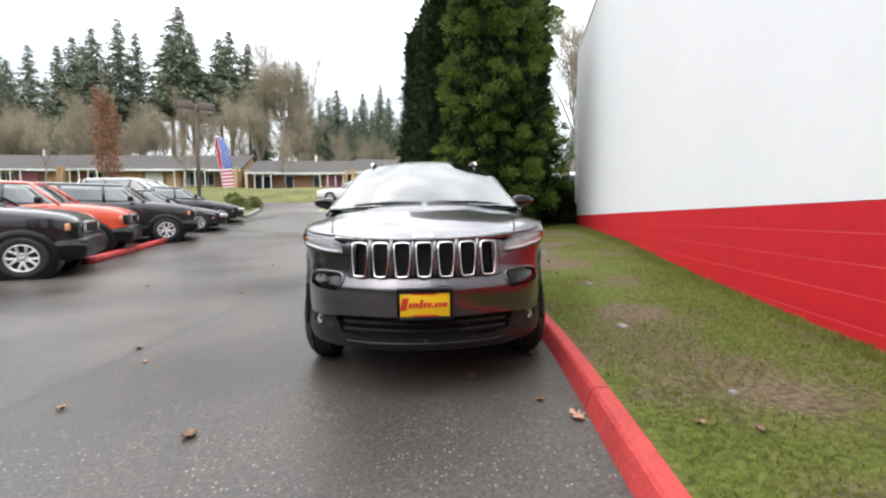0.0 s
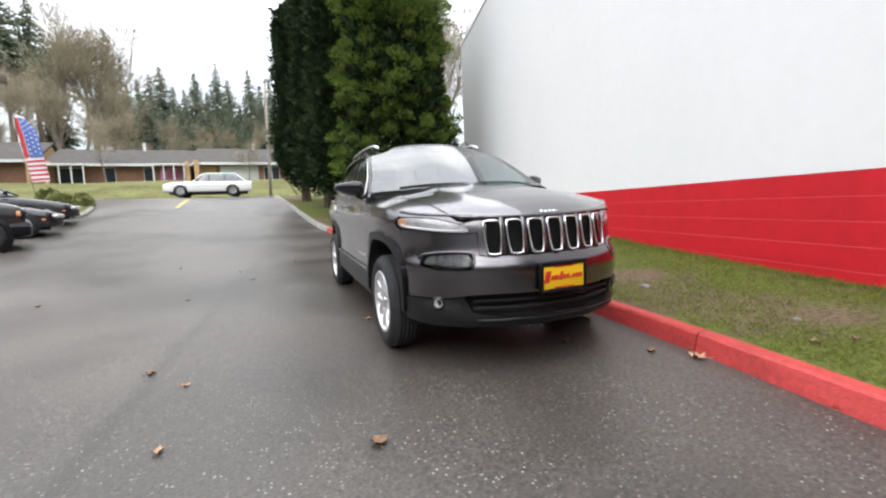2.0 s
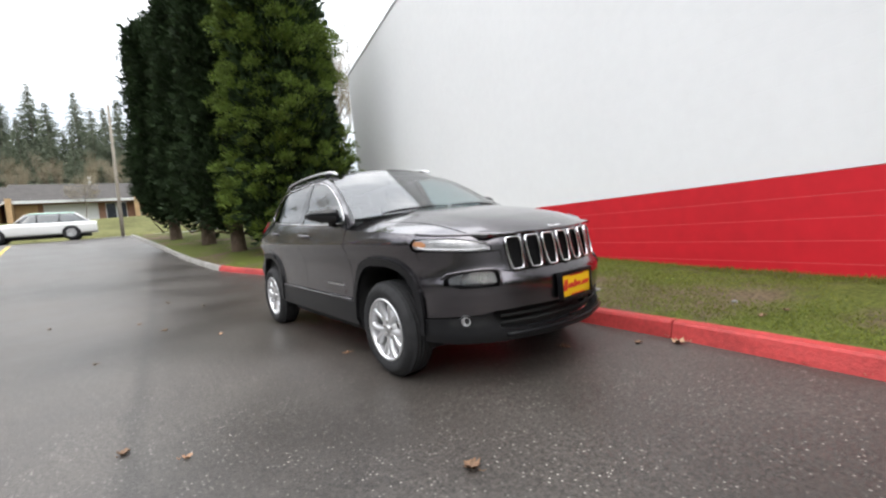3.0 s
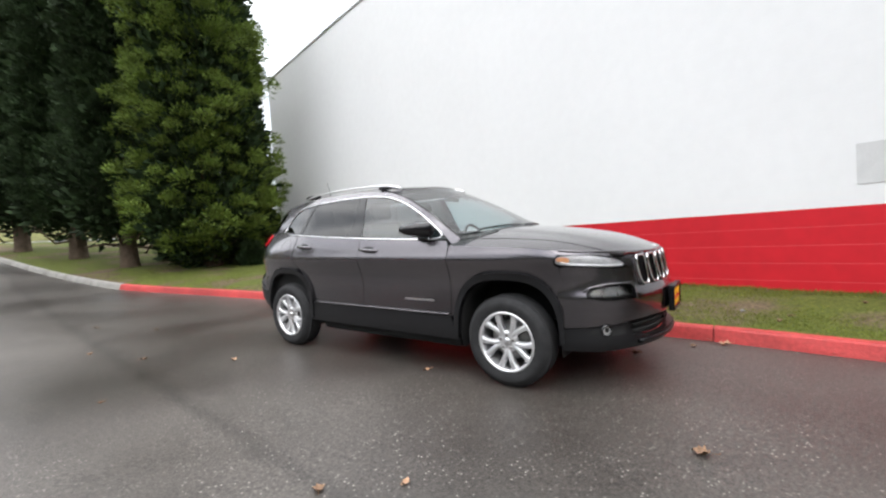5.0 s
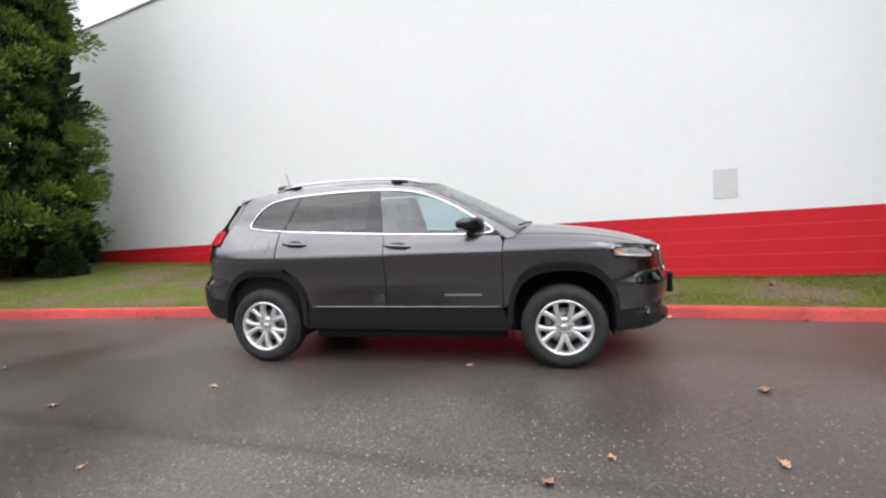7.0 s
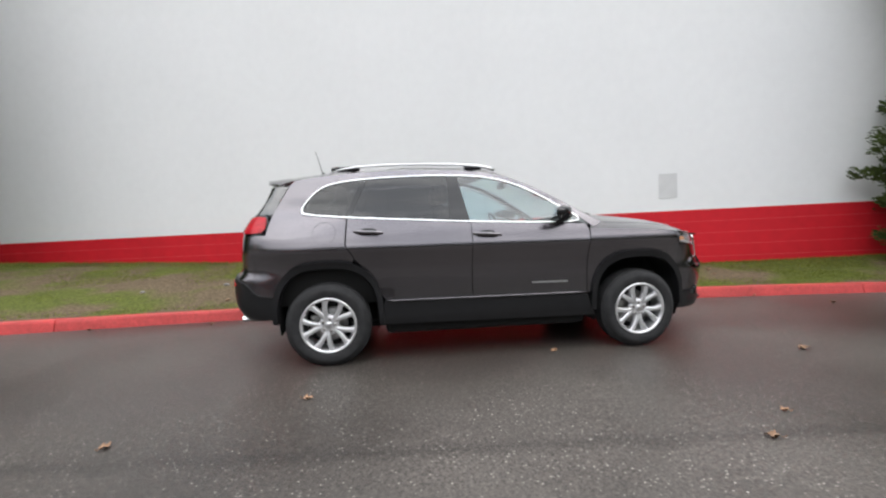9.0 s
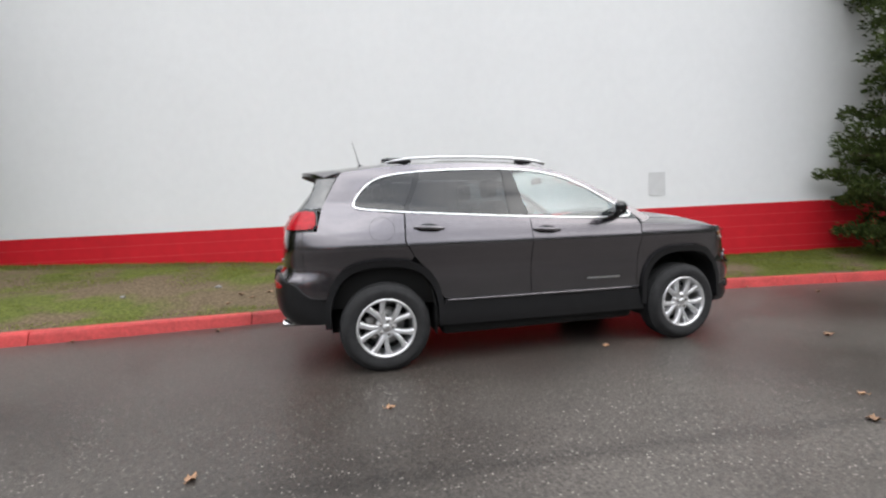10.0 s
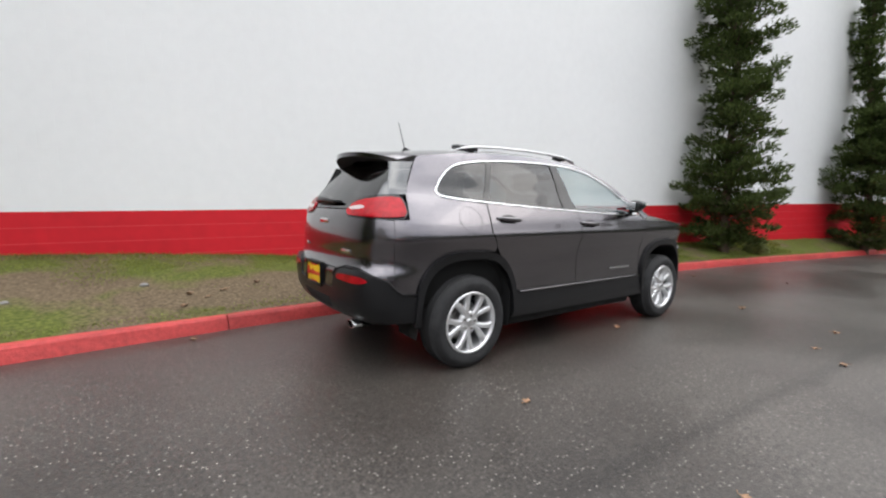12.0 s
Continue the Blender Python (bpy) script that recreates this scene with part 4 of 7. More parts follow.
        # body-grey strip at the seam stands in for its thin pale highlight
        strip = [skin(S(y), 0.520 + 0.008 * (y - 0.5) / 1.7, 0.022) for y in steps(0.50, 2.22, 0.1)]
        part("sill_highlight_strip", sweep([(sgn * p.x, p.y, p.z) for p in strip], 0.012, 0.014), PAINT_GREY, car)
        # wheel-arch cladding and dark liners
        for y0 in (0.0, REAR_AXLE):
            outer_a, inner_a = arch(y0, ARCH_OUT + 0.004, ARCH_TOP + 0.004, foot=0.36), arch(y0, ARCH_IN, ARCH_IN_TOP, foot=0.36)
            if y0 == 0:
                outer_a = [(max(y, -0.44), z) for y, z in outer_a]
            ringp = outer_a + inner_a[::-1]
            part("arch_cladding", shell(flank(ringp), on_skin(0.026), 0.055, side=sgn, da=0.03, db=0.03), CLAD, car, "black plastic wheel-arch cladding")
            liner_v, liner_f = [], []
            la = arch(y0, ARCH_IN - 0.01, ARCH_IN_TOP - 0.01, foot=0.25)
            for y, z in la:
                p = skin(S(y), z, 0.0)
                liner_v += [(sgn * p.x, y, z), (sgn * 0.52, y, z)]
            for i in range(len(la) - 1):
                liner_f.append((2 * i, 2 * i + 1, 2 * i + 3, 2 * i + 2))
            liner_f.append(tuple(2 * i + 1 for i in range(len(la))))
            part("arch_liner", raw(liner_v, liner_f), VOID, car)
        wheel("front_wheel", car, sgn * 0.778, 0.0, HUB_Z, sgn)
        wheel("rear_wheel", car, sgn * 0.778, REAR_AXLE, HUB_Z, sgn, turn=0.22)
        # side glass with its dark pillars and bright surround
        part("front_window", shell(flank(cut(grown(DLO, -0.008), 0.50, 1.512, 0.20)), on_skin(-0.006), 0.004, side=sgn), GLASS_FRONT, car, "clear green-tinted window pane")
        part("rear_window", shell(flank(cut(cut(grown(DLO, -0.008), 1.668, 2.9), 1.0, 2.528, -0.42)), on_skin(-0.006), 0.004, side=sgn), GLASS_DARK, car, "dark privacy glass pane")
        part("quarter_window", shell(flank(cut(grown(DLO, -0.008), 2.556, 3.1, -0.40)), on_skin(-0.006), 0.004, side=sgn), GLASS_DARK, car, "dark privacy glass pane")
        part("window_post", shell(flank(cut(cut(DLO, 1.505, 2.2, 0.20), 1.0, 1.672)), on_skin(0.0), 0.02, side=sgn), GLOSS_BLACK, car)
        part("window_post", shell(flank(cut(cut(DLO, 2.520, 3.1, -0.42), 2.0, 2.560, -0.40)), on_skin(-0.001), 0.02, side=sgn), GLOSS_BLACK, car)
        rim_pts = [skin(S(y), z, 0.002) for y, z in rounded(grown(DLO, 0.002), 2)]
        part("window_surround", sweep([(sgn * p.x, p.y, p.z) for p in rim_pts], 0.015, 0.006, n=6, up=(sgn, 0, 0.4), closed=True), CHROME, car, "bright chrome window surround")
        # mirror
        bm = bmesh.new()
        bmesh.ops.create_uvsphere(bm, u_segments=24, v_segments=14, radius=1)
        for v in bm.verts:
            c = v.co
            c.x, c.y, c.z = math.copysign(abs(c.x) ** 0.75, c.x), math.copysign(abs(c.y) ** 0.7, c.y), math.copysign(abs(c.z) ** 0.7, c.z)
            taper = 1 - 0.36 * (c.x * sgn)
            v.co = Vector((sgn * 0.952 + c.x * 0.118, 0.735 + 0.075 * c.x * sgn + (c.y * 0.075 if c.y < 0 else c.y * 0.045), 1.214 + c.z * 0.056 * taper + 0.010 * c.x * sgn))
        mir = part("door_mirror", bm, GLOSS_BLACK, car, "dark door mirror housing")
        part("mirror_arm", boxed(min(sgn * 0.80, sgn * 0.90), max(sgn * 0.80, sgn * 0.90), 0.70, 0.775, 1.118, 1.160, bevel=0.015), GLOSS_BLACK, mir)
        part("mirror_glass", boxed(min(sgn * 0.875, sgn * 1.045), max(sgn * 0.875, sgn * 1.030), 0.783, 0.789, 1.178, 1.250, bevel=0.002), CHROME, mir)
        # roof rails
        rail = [skin(S(y), 1.60, 0) for y in (1.22, 1.28, 1.38, 1.6, 1.9, 2.2, 2.45, 2.60, 2.70)]
        lift = [1.612, 1.634, 1.652, 1.667, 1.673, 1.669, 1.656, 1.634, 1.600]
        part("roof_rail", sweep([(sgn * 0.555, p.y, z) for p, z in zip(rail, lift)], [0.030, 0.036, 0.034, 0.031, 0.030, 0.030, 0.030, 0.028, 0.022], [0.020, 0.028, 0.025, 0.022, 0.020, 0.020, 0.020, 0.018, 0.012]), SATIN, car, "satin chrome roof rail")
        for y0, y1 in ((1.34, 1.50), (2.42, 2.66)):
            part("rail_foot", sweep([(sgn * 0.552, y, 1.637) for y in steps(y0, y1, 0.05)], 0.030, [0.03] + [0.05] * (len(steps(y0, y1, 0.05)) - 2) + [0.03]), GLOSS_BLACK, car)
        # headlamps: slim upper strip, main lamp in its recess, fog lamp
        drl = rounded([(SF(0.545), 0.878), (SF(0.64), 0.880), (SF(0.73), 0.889), (S(-0.47), 0.911), (S(-0.405), 0.924), (S(-0.395), 0.950), (S(-0.43), 0.982), (SF(0.735), 0.972), (SF(0.64), 0.946), (SF(0.575), 0.926), (SF(0.545), 0.902)], 2)
        lamp = part("headlamp", shell(drl, on_skin(-0.014), 0.03, side=sgn, da=0.03, db=0.02), LENS_WHITE, car, "slim clear upper headlamp")
        part("lens", shell(grown(drl, -0.003), on_skin(0.001), 0.003, side=sgn, da=0.03, db=0.02), GLASS_LAMP, lamp)
        guide = [skin(s, z, -0.006) for s, z in ((SF(0.57), 0.890), (SF(0.66), 0.893), (SF(0.74), 0.903), (S(-0.50), 0.917), (S(-0.44), 0.932))]
        part("light_guide", sweep([(sgn * p.x, p.y, p.z) for p in guide], 0.012, 0.014, n=6), FLAG_WHITE, lamp, "white daytime light strip")
        fill = [(SF(0.490), 0.876), (SF(0.56), 0.872), (SF(0.66), 0.875), (SF(0.74), 0.886), (S(-0.468), 0.904), (S(-0.36), 0.925), (S(-0.355), 0.99), (S(-0.43), 0.992), (SF(0.70), 0.972), (SF(0.58), 0.940), (SF(0.49), 0.93)]
        part("lamp_surround", shell(fill, on_skin(-0.018), 0.02, side=sgn, da=0.03, db=0.02), GLOSS_BLACK, car)
        brow = [(SF(0.489), 0.878), (SF(0.540), 0.876), (SF(0.542), 0.905), (SF(0.572), 0.930), (SF(0.638), 0.950), (SF(0.733), 0.976), (S(-0.435), 0.986), (S(-0.412), 0.994)]
        brow += [(s, ring_z(s) - 0.001) for s in (S(-0.362), S(-0.45), S(-0.55), SF(0.70), SF(0.60), SF(0.52))] + [(SF(0.489), 0.968)]
        part("nose_panel", shell(brow, on_skin(0.0005), 0.02, side=sgn, da=0.03, db=0.02), PAINT_GREY, car)
        part("amber_marker", shell(rounded([(S(-0.50), 0.928), (S(-0.43), 0.936), (S(-0.402), 0.950), (S(-0.425), 0.974), (S(-0.49), 0.964)], 2), on_skin(-0.008), 0.002, side=sgn), LENS_AMBER, lamp)
        main = rounded([(SF(0.535), 0.672), (SF(0.70), 0.668), (SF(0.765), 0.684), (SF(0.765), 0.715), (SF(0.73), 0.744), (SF(0.60), 0.752), (SF(0.535), 0.750)], 1)
        rec = part("main_lamp", shell(grown(main, 0.014), on_skin(-0.060), 0.01, side=sgn, da=0.03, db=0.02), LENS_DARK, car, "dark projector lamp in a recess")
        part("cover", shell(main, on_skin(-0.010), 0.003, side=sgn, da=0.03, db=0.02), GLASS_COVER, rec, "clear lamp cover")
        lip = [skin(SF(x), z, 0.004) for x, z in ((0.79, 0.722), (0.765, 0.750), (0.70, 0.763), (0.60, 0.768), (0.535, 0.764), (0.514, 0.745), (0.510, 0.710), (0.520, 0.664))]
        part("lamp_brow", sweep([(sgn * p.x, p.y, p.z) for p in lip], 0.016, 0.014, n=8, up=(0, -1, 0)), PAINT_GREY, car)
        for cx in (0.600, 0.695):
            c = skin(SF(cx), 0.711, -0.045)
            bm = bmesh.new()
            bmesh.ops.create_uvsphere(bm, u_segments=16, v_segments=10, radius=0.028)
            bmesh.ops.scale(bm, vec=(1, 0.5, 1), verts=bm.verts)
            bmesh.ops.translate(bm, vec=(sgn * c.x, c.y, c.z), verts=bm.verts)
            part("projector", bm, GLASS_DARK, rec, "dark glass projector lens")
            ring = part("projector_ring", lathe([(0.030, 0.0), (0.033, -0.006), (0.036, -0.004), (0.037, 0.01)], 24), PLASTIC, rec)
            ring.matrix_basis = pose(sgn * c.x, c.y - 0.004, c.z, 0, 0, 90)
        # flat black patch on the bumper, in place of a pocket's shade
        part("fog_pocket_shade", shell(rounded([(SF(0.58), 0.405), (SF(0.76), 0.415), (SF(0.785), 0.462), (SF(0.70), 0.474), (SF(0.60), 0.474)], 2), on_skin(0.0065), 0.004, side=sgn, da=0.03, db=0.02), VOID, car)
        fogp = skin(SF(0.700), 0.452, 0.010)
        fg = part("fog_lamp", lathe([(0.001, 0.006), (0.016, 0.004), (0.026, -0.004), (0.030, 0.0), (0.031, 0.02)], 24), LENS_WHITE, car)
        fg.matrix_basis = pose(sgn * fogp.x, fogp.y, fogp.z, 0, 0, 90 + sgn * 38)
        rg = part("bezel", lathe([(0.030, 0.01), (0.032, -0.008), (0.037, -0.010), (0.042, 0.0)], 28), GLOSS_BLACK, fg, "black fog lamp ring")
        # tail lamp wrapping the corner, reflector, exhaust
        tail = rounded([(S(3.205), 1.118), (S(3.30), 1.108), (SR(0.74), 1.108), (SR(0.50), 1.112), (SR(0.38), 1.120), (SR(0.350), 1.150), (SR(0.38), 1.190), (SR(0.45), 1.225), (SR(0.70), 1.243), (S(3.25), 1.246), (S(3.215), 1.215)], 1)
        part("lamp_bezel", shell(grown(tail, 0.016), on_skin(0.001), 0.02, side=sgn, da=0.025, db=0.02), GLOSS_BLACK, car)
        tl = part("tail_lamp", shell(tail, on_skin(0.014), 0.03, side=sgn, da=0.025, db=0.02), LENS_RED, car, "red wraparound tail lamp")
        part("reversing_lens", shell(rounded([(SR(0.57), 1.160), (SR(0.385), 1.153), (SR(0.375), 1.175), (SR(0.56), 1.190)], 2), on_skin(0.0165), 0.003, side=sgn, da=0.03, db=0.02), LENS_PALE, tl)
        part("rear_reflector", shell(rounded([(SR(0.71), 0.676), (SR(0.62), 0.664), (SR(0.42), 0.672), (SR(0.39), 0.692), (SR(0.45), 0.718), (SR(0.66), 0.714), (SR(0.71), 0.694)], 1), on_skin(0.012), 0.02, side=sgn, da=0.03, db=0.02), LENS_RED, car)
        pod = [skin(s, z, 0.010) for s, z in ((S(3.14), 0.585), (S(3.25), 0.600), (S(3.30), 0.634), (S(3.345), 0.688), (SR(0.69), 0.742), (SR(0.58), 0.758), (SR(0.44), 0.758), (SR(0.375), 0.738), (SR(0.35), 0.70))]
        part("bumper_edge", sweep([(sgn * p.x, p.y, p.z) for p in pod], 0.014, 0.012, n=6), CLAD, car)
    # -- nose
    bumper = [(0, 0.515), (SF(0.40), 0.515), (SF(0.55), 0.506), (SF(0.62), 0.490), (SF(0.80), 0.478), (S(-0.445), 0.474), (S(-0.42), 0.60), (S(-0.405), 0.714), (S(-0.44), 0.80), (S(-0.425), 0.898), (S(-0.47), 0.902), (SF(0.72), 0.882), (SF(0.62), 0.872), (SF(0.535), 0.870), (SF(0.495), 0.874), (SF(0.488), 0.748), (SF(0.522), 0.7475), (SF(0.528), 0.758), (SF(0.60), 0.762), (SF(0.74), 0.754), (SF(0.780), 0.722), (SF(0.780), 0.680), (SF(0.70), 0.658), (SF(0.53), 0.661), (SF(0.520), 0.7455), (SF(0.49), 0.7465), (SF(0.455), 0.738), (0, 0.738)]
    fb = part("front_bumper", shell(bumper, on_skin(), 0.03, da=0.03, db=0.018, both=True), PAINT_GREY, car)
    lower = [(0, 0.312), (SF(0.45), 0.308), (SF(0.72), 0.302), (S(-0.42), 0.315), (S(-0.44), 0.466), (SF(0.80), 0.470), (SF(0.62), 0.482), (SF(0.575), 0.498), (SF(0.53), 0.400), (SF(0.40), 0.378), (0, 0.378)]
    part("lower_bumper", shell(lower, on_skin(0.004), 0.05, da=0.03, db=0.02, both=True), CLAD, car, "black plastic lower bumper")
    part("bumper_strip", sweep([(x, skin(SF(abs(x)), 0.352, 0.012).y, 0.352) for x in steps(-0.5, 0.5, 0.05)], 0.03, 0.022, up=(0, 1, 0)), PLASTIC, car)
    intake = [(0, 0.372), (SF(0.50), 0.376), (SF(0.545), 0.395), (SF(0.582), 0.512), (SF(0.40), 0.518), (0, 0.518)]
    part("lower_intake", shell(intake, on_skin(-0.06), 0.01, da=0.04, db=0.03, both=True), VOID, car)
    for k in range(2):
        z = 0.42 + 0.045 * k
        part("intake_bar", sweep([(x, skin(SF(abs(x)), z, -0.03).y, z) for x in steps(-0.50, 0.50, 0.1)], 0.02, 0.012, up=(0, 1, 0)), VOID, car)
    sens = skin(SF(0.26), 0.450, -0.05)
    part("sensor", lathe([(0.001, -0.012), (0.034, -0.010), (0.038, 0.0)], 24), GLOSS_BLACK, car).matrix_basis = pose(sens.x, sens.y, sens.z, 0, 0, 90)
    # grille: dark mesh, body-coloured bars, seven bright frames
    gback = [(0, 0.742), (SF(0.462), 0.742), (SF(0.478), 0.84), (SF(0.480), 0.962), (0, 0.962)]
    grille = part("grille", shell(gback, on_skin(-0.032), 0.01, da=0.03, db=0.03, both=True), VOID, car, "seven-slot grille with chrome frames and black mesh")
    mesh_parts = []
    for k in range(-22, 23):
        x = k * 0.0205
        mesh_parts.append(sweep([Vector((x, skin(SF(abs(x)), z, -0.026).y, z)) for z in (0.75, 0.82, 0.89, 0.955)], 0.005, 0.004, n=4, up=(0, 1, 0)))
    for k in range(12):
        z = 0.752 + 0.018 * k
        mesh_parts.append(sweep([(x, skin(SF(abs(x)), z, -0.026).y, z) for x in steps(-0.45, 0.45, 0.09)], 0.004, 0.005, n=4, up=(0, 1, 0)))
    part("grille_mesh", joined(*mesh_parts), PLASTIC, grille)
    pitch = 0.129
    for k in range(7):
        cx = (k - 3) * pitch
        hw0, hw1 = 0.038, 0.047
        ringq = rounded([(cx - hw0 + 0.010, 0.750), (cx + hw0 - 0.010, 0.750), (cx + hw0, 0.762), (cx + hw1, 0.86), (cx + hw1, 0.932), (cx + hw1 - 0.010, 0.948), (cx - hw1 + 0.010, 0.948), (cx - hw1, 0.932), (cx - hw1, 0.86), (cx - hw0, 0.762)], 1)
        pts3 = [(a, skin(SF(abs(a)), b, 0.008).y, b) for a, b in ringq]
        part("bright_frame", sweep(pts3, 0.013, 0.018, n=6, up=(0, 1, 0), closed=True), CHROME, grille)
        if k < 6:
            c = cx + pitch / 2
            bar = [Vector((c, skin(SF(abs(c)), z, -0.004).y, z)) for z in (0.745, 0.80, 0.86, 0.92, 0.962)]
            part("grille_bar", sweep(bar, 0.034, 0.02, n=6, up=(0, 1, 0)), PAINT_GREY, grille)
    for sgn in (-1, 1):
        part("grille_cheek", shell([(SF(0.434), 0.742), (SF(0.486), 0.752), (SF(0.492), 0.95), (SF(0.442), 0.962)], on_skin(-0.002), 0.03, side=sgn, da=0.03, db=0.03), PAINT_GREY, grille)
    # hood
    hood = [(0, -0.896), (0.20, -0.880), (0.38, -0.828), (0.50, -0.778), (0.540, -0.762), (0.595, -0.60), (0.650, -0.30), (0.690, 0.0), (0.720, 0.25), (0.738, 0.42), (0.66, 0.395), (0.45, 0.32), (0.22, 0.262), (0, 0.24)]
    hd = part("hood", shell(hood, lambda a, b, o: top(a, b, o + 0.002), da=0.04, db=0.04, both=True), PAINT_GREY, car)
    lip = part("hood_badge", joined(*[mesh_of(boxed(a, b, -0.003, 0.004, -0.010, c, bevel=0.002), "b") for a, b, c in ((-0.075, -0.045, 0.016), (-0.038, -0.008, 0.010), (-0.001, 0.029, 0.010), (0.036, 0.072, 0.010))]), CHROME, hd, "small bright badge")
    q = top(0, -0.872, 0.008)
    lip.matrix_basis = pose(q.x, q.y - 0.004, q.z, -42, 0, 0) @ Matrix.Diagonal((0.85, 1, 0.75, 1))
    rim_line = [skin(s, ring_z(s), -0.004) for s in np.linspace(0, S(-0.42), 30)]
    rim_line = [(-p.x, p.y, p.z) for p in rim_line[:0:-1]] + [(p.x, p.y, p.z) for p in rim_line]
    part("hood_lip", sweep(rim_line, 0.026, 0.022, n=10), PAINT_GREY, car)
    cowl = [(0, 0.19), (0.25, 0.215), (0.45, 0.265), (0.66, 0.345), (0.76, 0.42), (0.76, 0.50), (0.60, 0.44), (0.40, 0.33), (0, 0.27)]
    part("cowl", shell(cowl, lambda a, b, o: top(a, b, o - 0.010), da=0.05, db=0.05, both=True), PAINT_GREY, car)
    for sgn in (-1, 1):
        part("cowl_corner", shell([(0.64, 0.385), (0.738, 0.425), (0.79, 0.45), (0.79, 0.53), (0.70, 0.49)], lambda a, b, o: top(a, b, o - 0.004), 0.01, da=0.04, db=0.04, side=sgn), PAINT_GREY, car)
    # glass and roof
    def grid(f, us, vs):
        verts, faces = [], []
        for sg in (-1, 1):
            b0 = len(verts)
            for v in vs:
                for u in us:
                    p = f(u, v)
                    verts.append((sg * p.x, p.y, p.z))
            for i in range(len(vs) - 1):
                for j in range(len(us) - 1):
                    a = b0 + i * len(us) + j
                    fc = (a, a + 1, a + len(us) + 1, a + len(us))
                    faces.append(fc if sg > 0 else fc[::-1])
        bm = bmesh.new()
        bm.from_mesh(raw(verts, faces))
        bmesh.ops.remove_doubles(bm, verts=bm.verts, dist=0.0006)
        return bm
    us = steps(0, 1, 0.1)
    part("windscreen", grid(lambda u, v: screen(u * 0.975, v), us, steps(0.015, 0.985, 0.07)), GLASS_CLEAR, car, "laminated windscreen")
    part("roof", grid(roof, us, steps(0, 1, 0.05)), PAINT_GREY, car)
    part("sunroof_glass", grid(lambda u, v: roof(u * 0.72, 0.02 + v * 0.50, 0.004), us, steps(0, 1, 0.1)), GLOSS_BLACK, car, "black glass roof panel")
    frit = grid(lambda u, v: screen(0.970 + 0.030 * u, v, 0.001), [0, 0.5, 1], steps(0, 1, 0.05))
    frit.from_mesh(mesh_of(grid(lambda u, v: screen(u, 0.96 + 0.045 * v, 0.0015), us, [0, 0.5, 1]), "f"))
    part("screen_border", frit, GLOSS_BLACK, car)
    part("rear_view_mirror", boxed(-0.11, 0.11, 1.00, 1.03, 1.475, 1.535, bevel=0.012), PLASTIC, car)
    for x0, x1, y0 in ((-0.60, -0.02, 0.0), (0.02, 0.66, 0.0)):
        path = [screen(abs(x) / 0.8, 0.030 + 0.02 * math.sin(math.pi * (x - x0) / (x1 - x0)), 0.010) for x in steps(x0, x1, 0.08)]
        path = [(x, p.y, p.z) for x, p in zip(steps(x0, x1, 0.08), path)]
        part("wiper", sweep(path, 0.011, 0.013, n=6), PLASTIC, car)
    # -- tail
    rear_bumper = [(S(3.135), 0.40), (S(3.20), 0.395), (SR(0.70), 0.385), (S_END, 0.40), (S_END, 0.60), (SR(0.33), 0.60), (SR(0.35), 0.70), (SR(0.375), 0.738), (SR(0.44), 0.760), (SR(0.58), 0.760), (SR(0.69), 0.744), (S(3.345), 0.690), (S(3.30), 0.636), (S(3.25), 0.600), (S(3.13), 0.583)]
    part("rear_bumper", shell(rear_bumper, on_skin(0.006), 0.04, da=0.04, db=0.03, both=True), CLAD, car, "dark grey plastic rear bumper")
    # no recess here: a black sheet paints the dark of the tow pocket
    part("tow_pocket_shade", shell([(SR(0.24), 0.43), (S_END, 0.43), (S_END, 0.52), (SR(0.26), 0.52)], on_skin(0.008), 0.004, da=0.05, db=0.03, both=True), VOID, car)
    part("bumper_insert", shell([(SR(0.325), 0.605), (S_END, 0.605), (S_END, 0.740), (SR(0.372), 0.740), (SR(0.345), 0.70)], on_skin(-0.004), 0.03, da=0.04, db=0.02, both=True), PAINT_GREY, car)
    gate = [(SR(0.37), 0.746), (S_END, 0.746), (S_END, 1.150), (SR(0.40), 1.150), (SR(0.42), 1.108), (SR(0.74), 1.094), (S(3.305), 1.084), (S(3.305), 0.646), (S(3.345), 0.698), (SR(0.685), 0.753), (SR(0.58), 0.769), (SR(0.44), 0.769)]
    tg = part("tailgate", shell(gate, on_skin(), 0.02, da=0.04, db=0.025, both=True), PAINT_GREY, car)
    pane = [(SR(0.60), 1.252), (SR(0.44), 1.235), (SR(0.35), 1.195), (SR(0.33), 1.158), (S_END, 1.158), (S_END, 1.53), (SR(0.50), 1.525), (SR(0.55), 1.49)]
    part("rear_glass", shell(pane, on_skin(-0.004), 0.004, da=0.04, db=0.03, both=True), GLASS_REAR, tg, "dark tinted rear window")
    for sgn in (-1, 1):
        part("window_side", shell([(S(3.165), 1.262), (SR(0.605), 1.257), (SR(0.555), 1.49), (S(3.07), 1.50), (S(3.14), 1.36)], on_skin(-0.002), 0.004, da=0.03, db=0.03, side=sgn), GLASS_REAR, tg)
    def spoil(u, v):
        p = roof(u * 0.97, 1.0, 0.002)
        return Vector((p.x * (1 - 0.03 * v), p.y + v * (0.175 - 0.05 * u * u), p.z - v * v * 0.012 - 0.028 * v * u ** 2))
    def spoil_under(u, v):
        p = spoil(u * 0.985, 1.0)
        return Vector((p.x * (1 - 0.10 * v), p.y - 0.13 * v, p.z - 0.032 - 0.026 * v))
    spm = grid(spoil, us, [0, 0.4, 0.8, 1.0])
    edge = grid(spoil_under, us, [0, 0.5, 1.0])
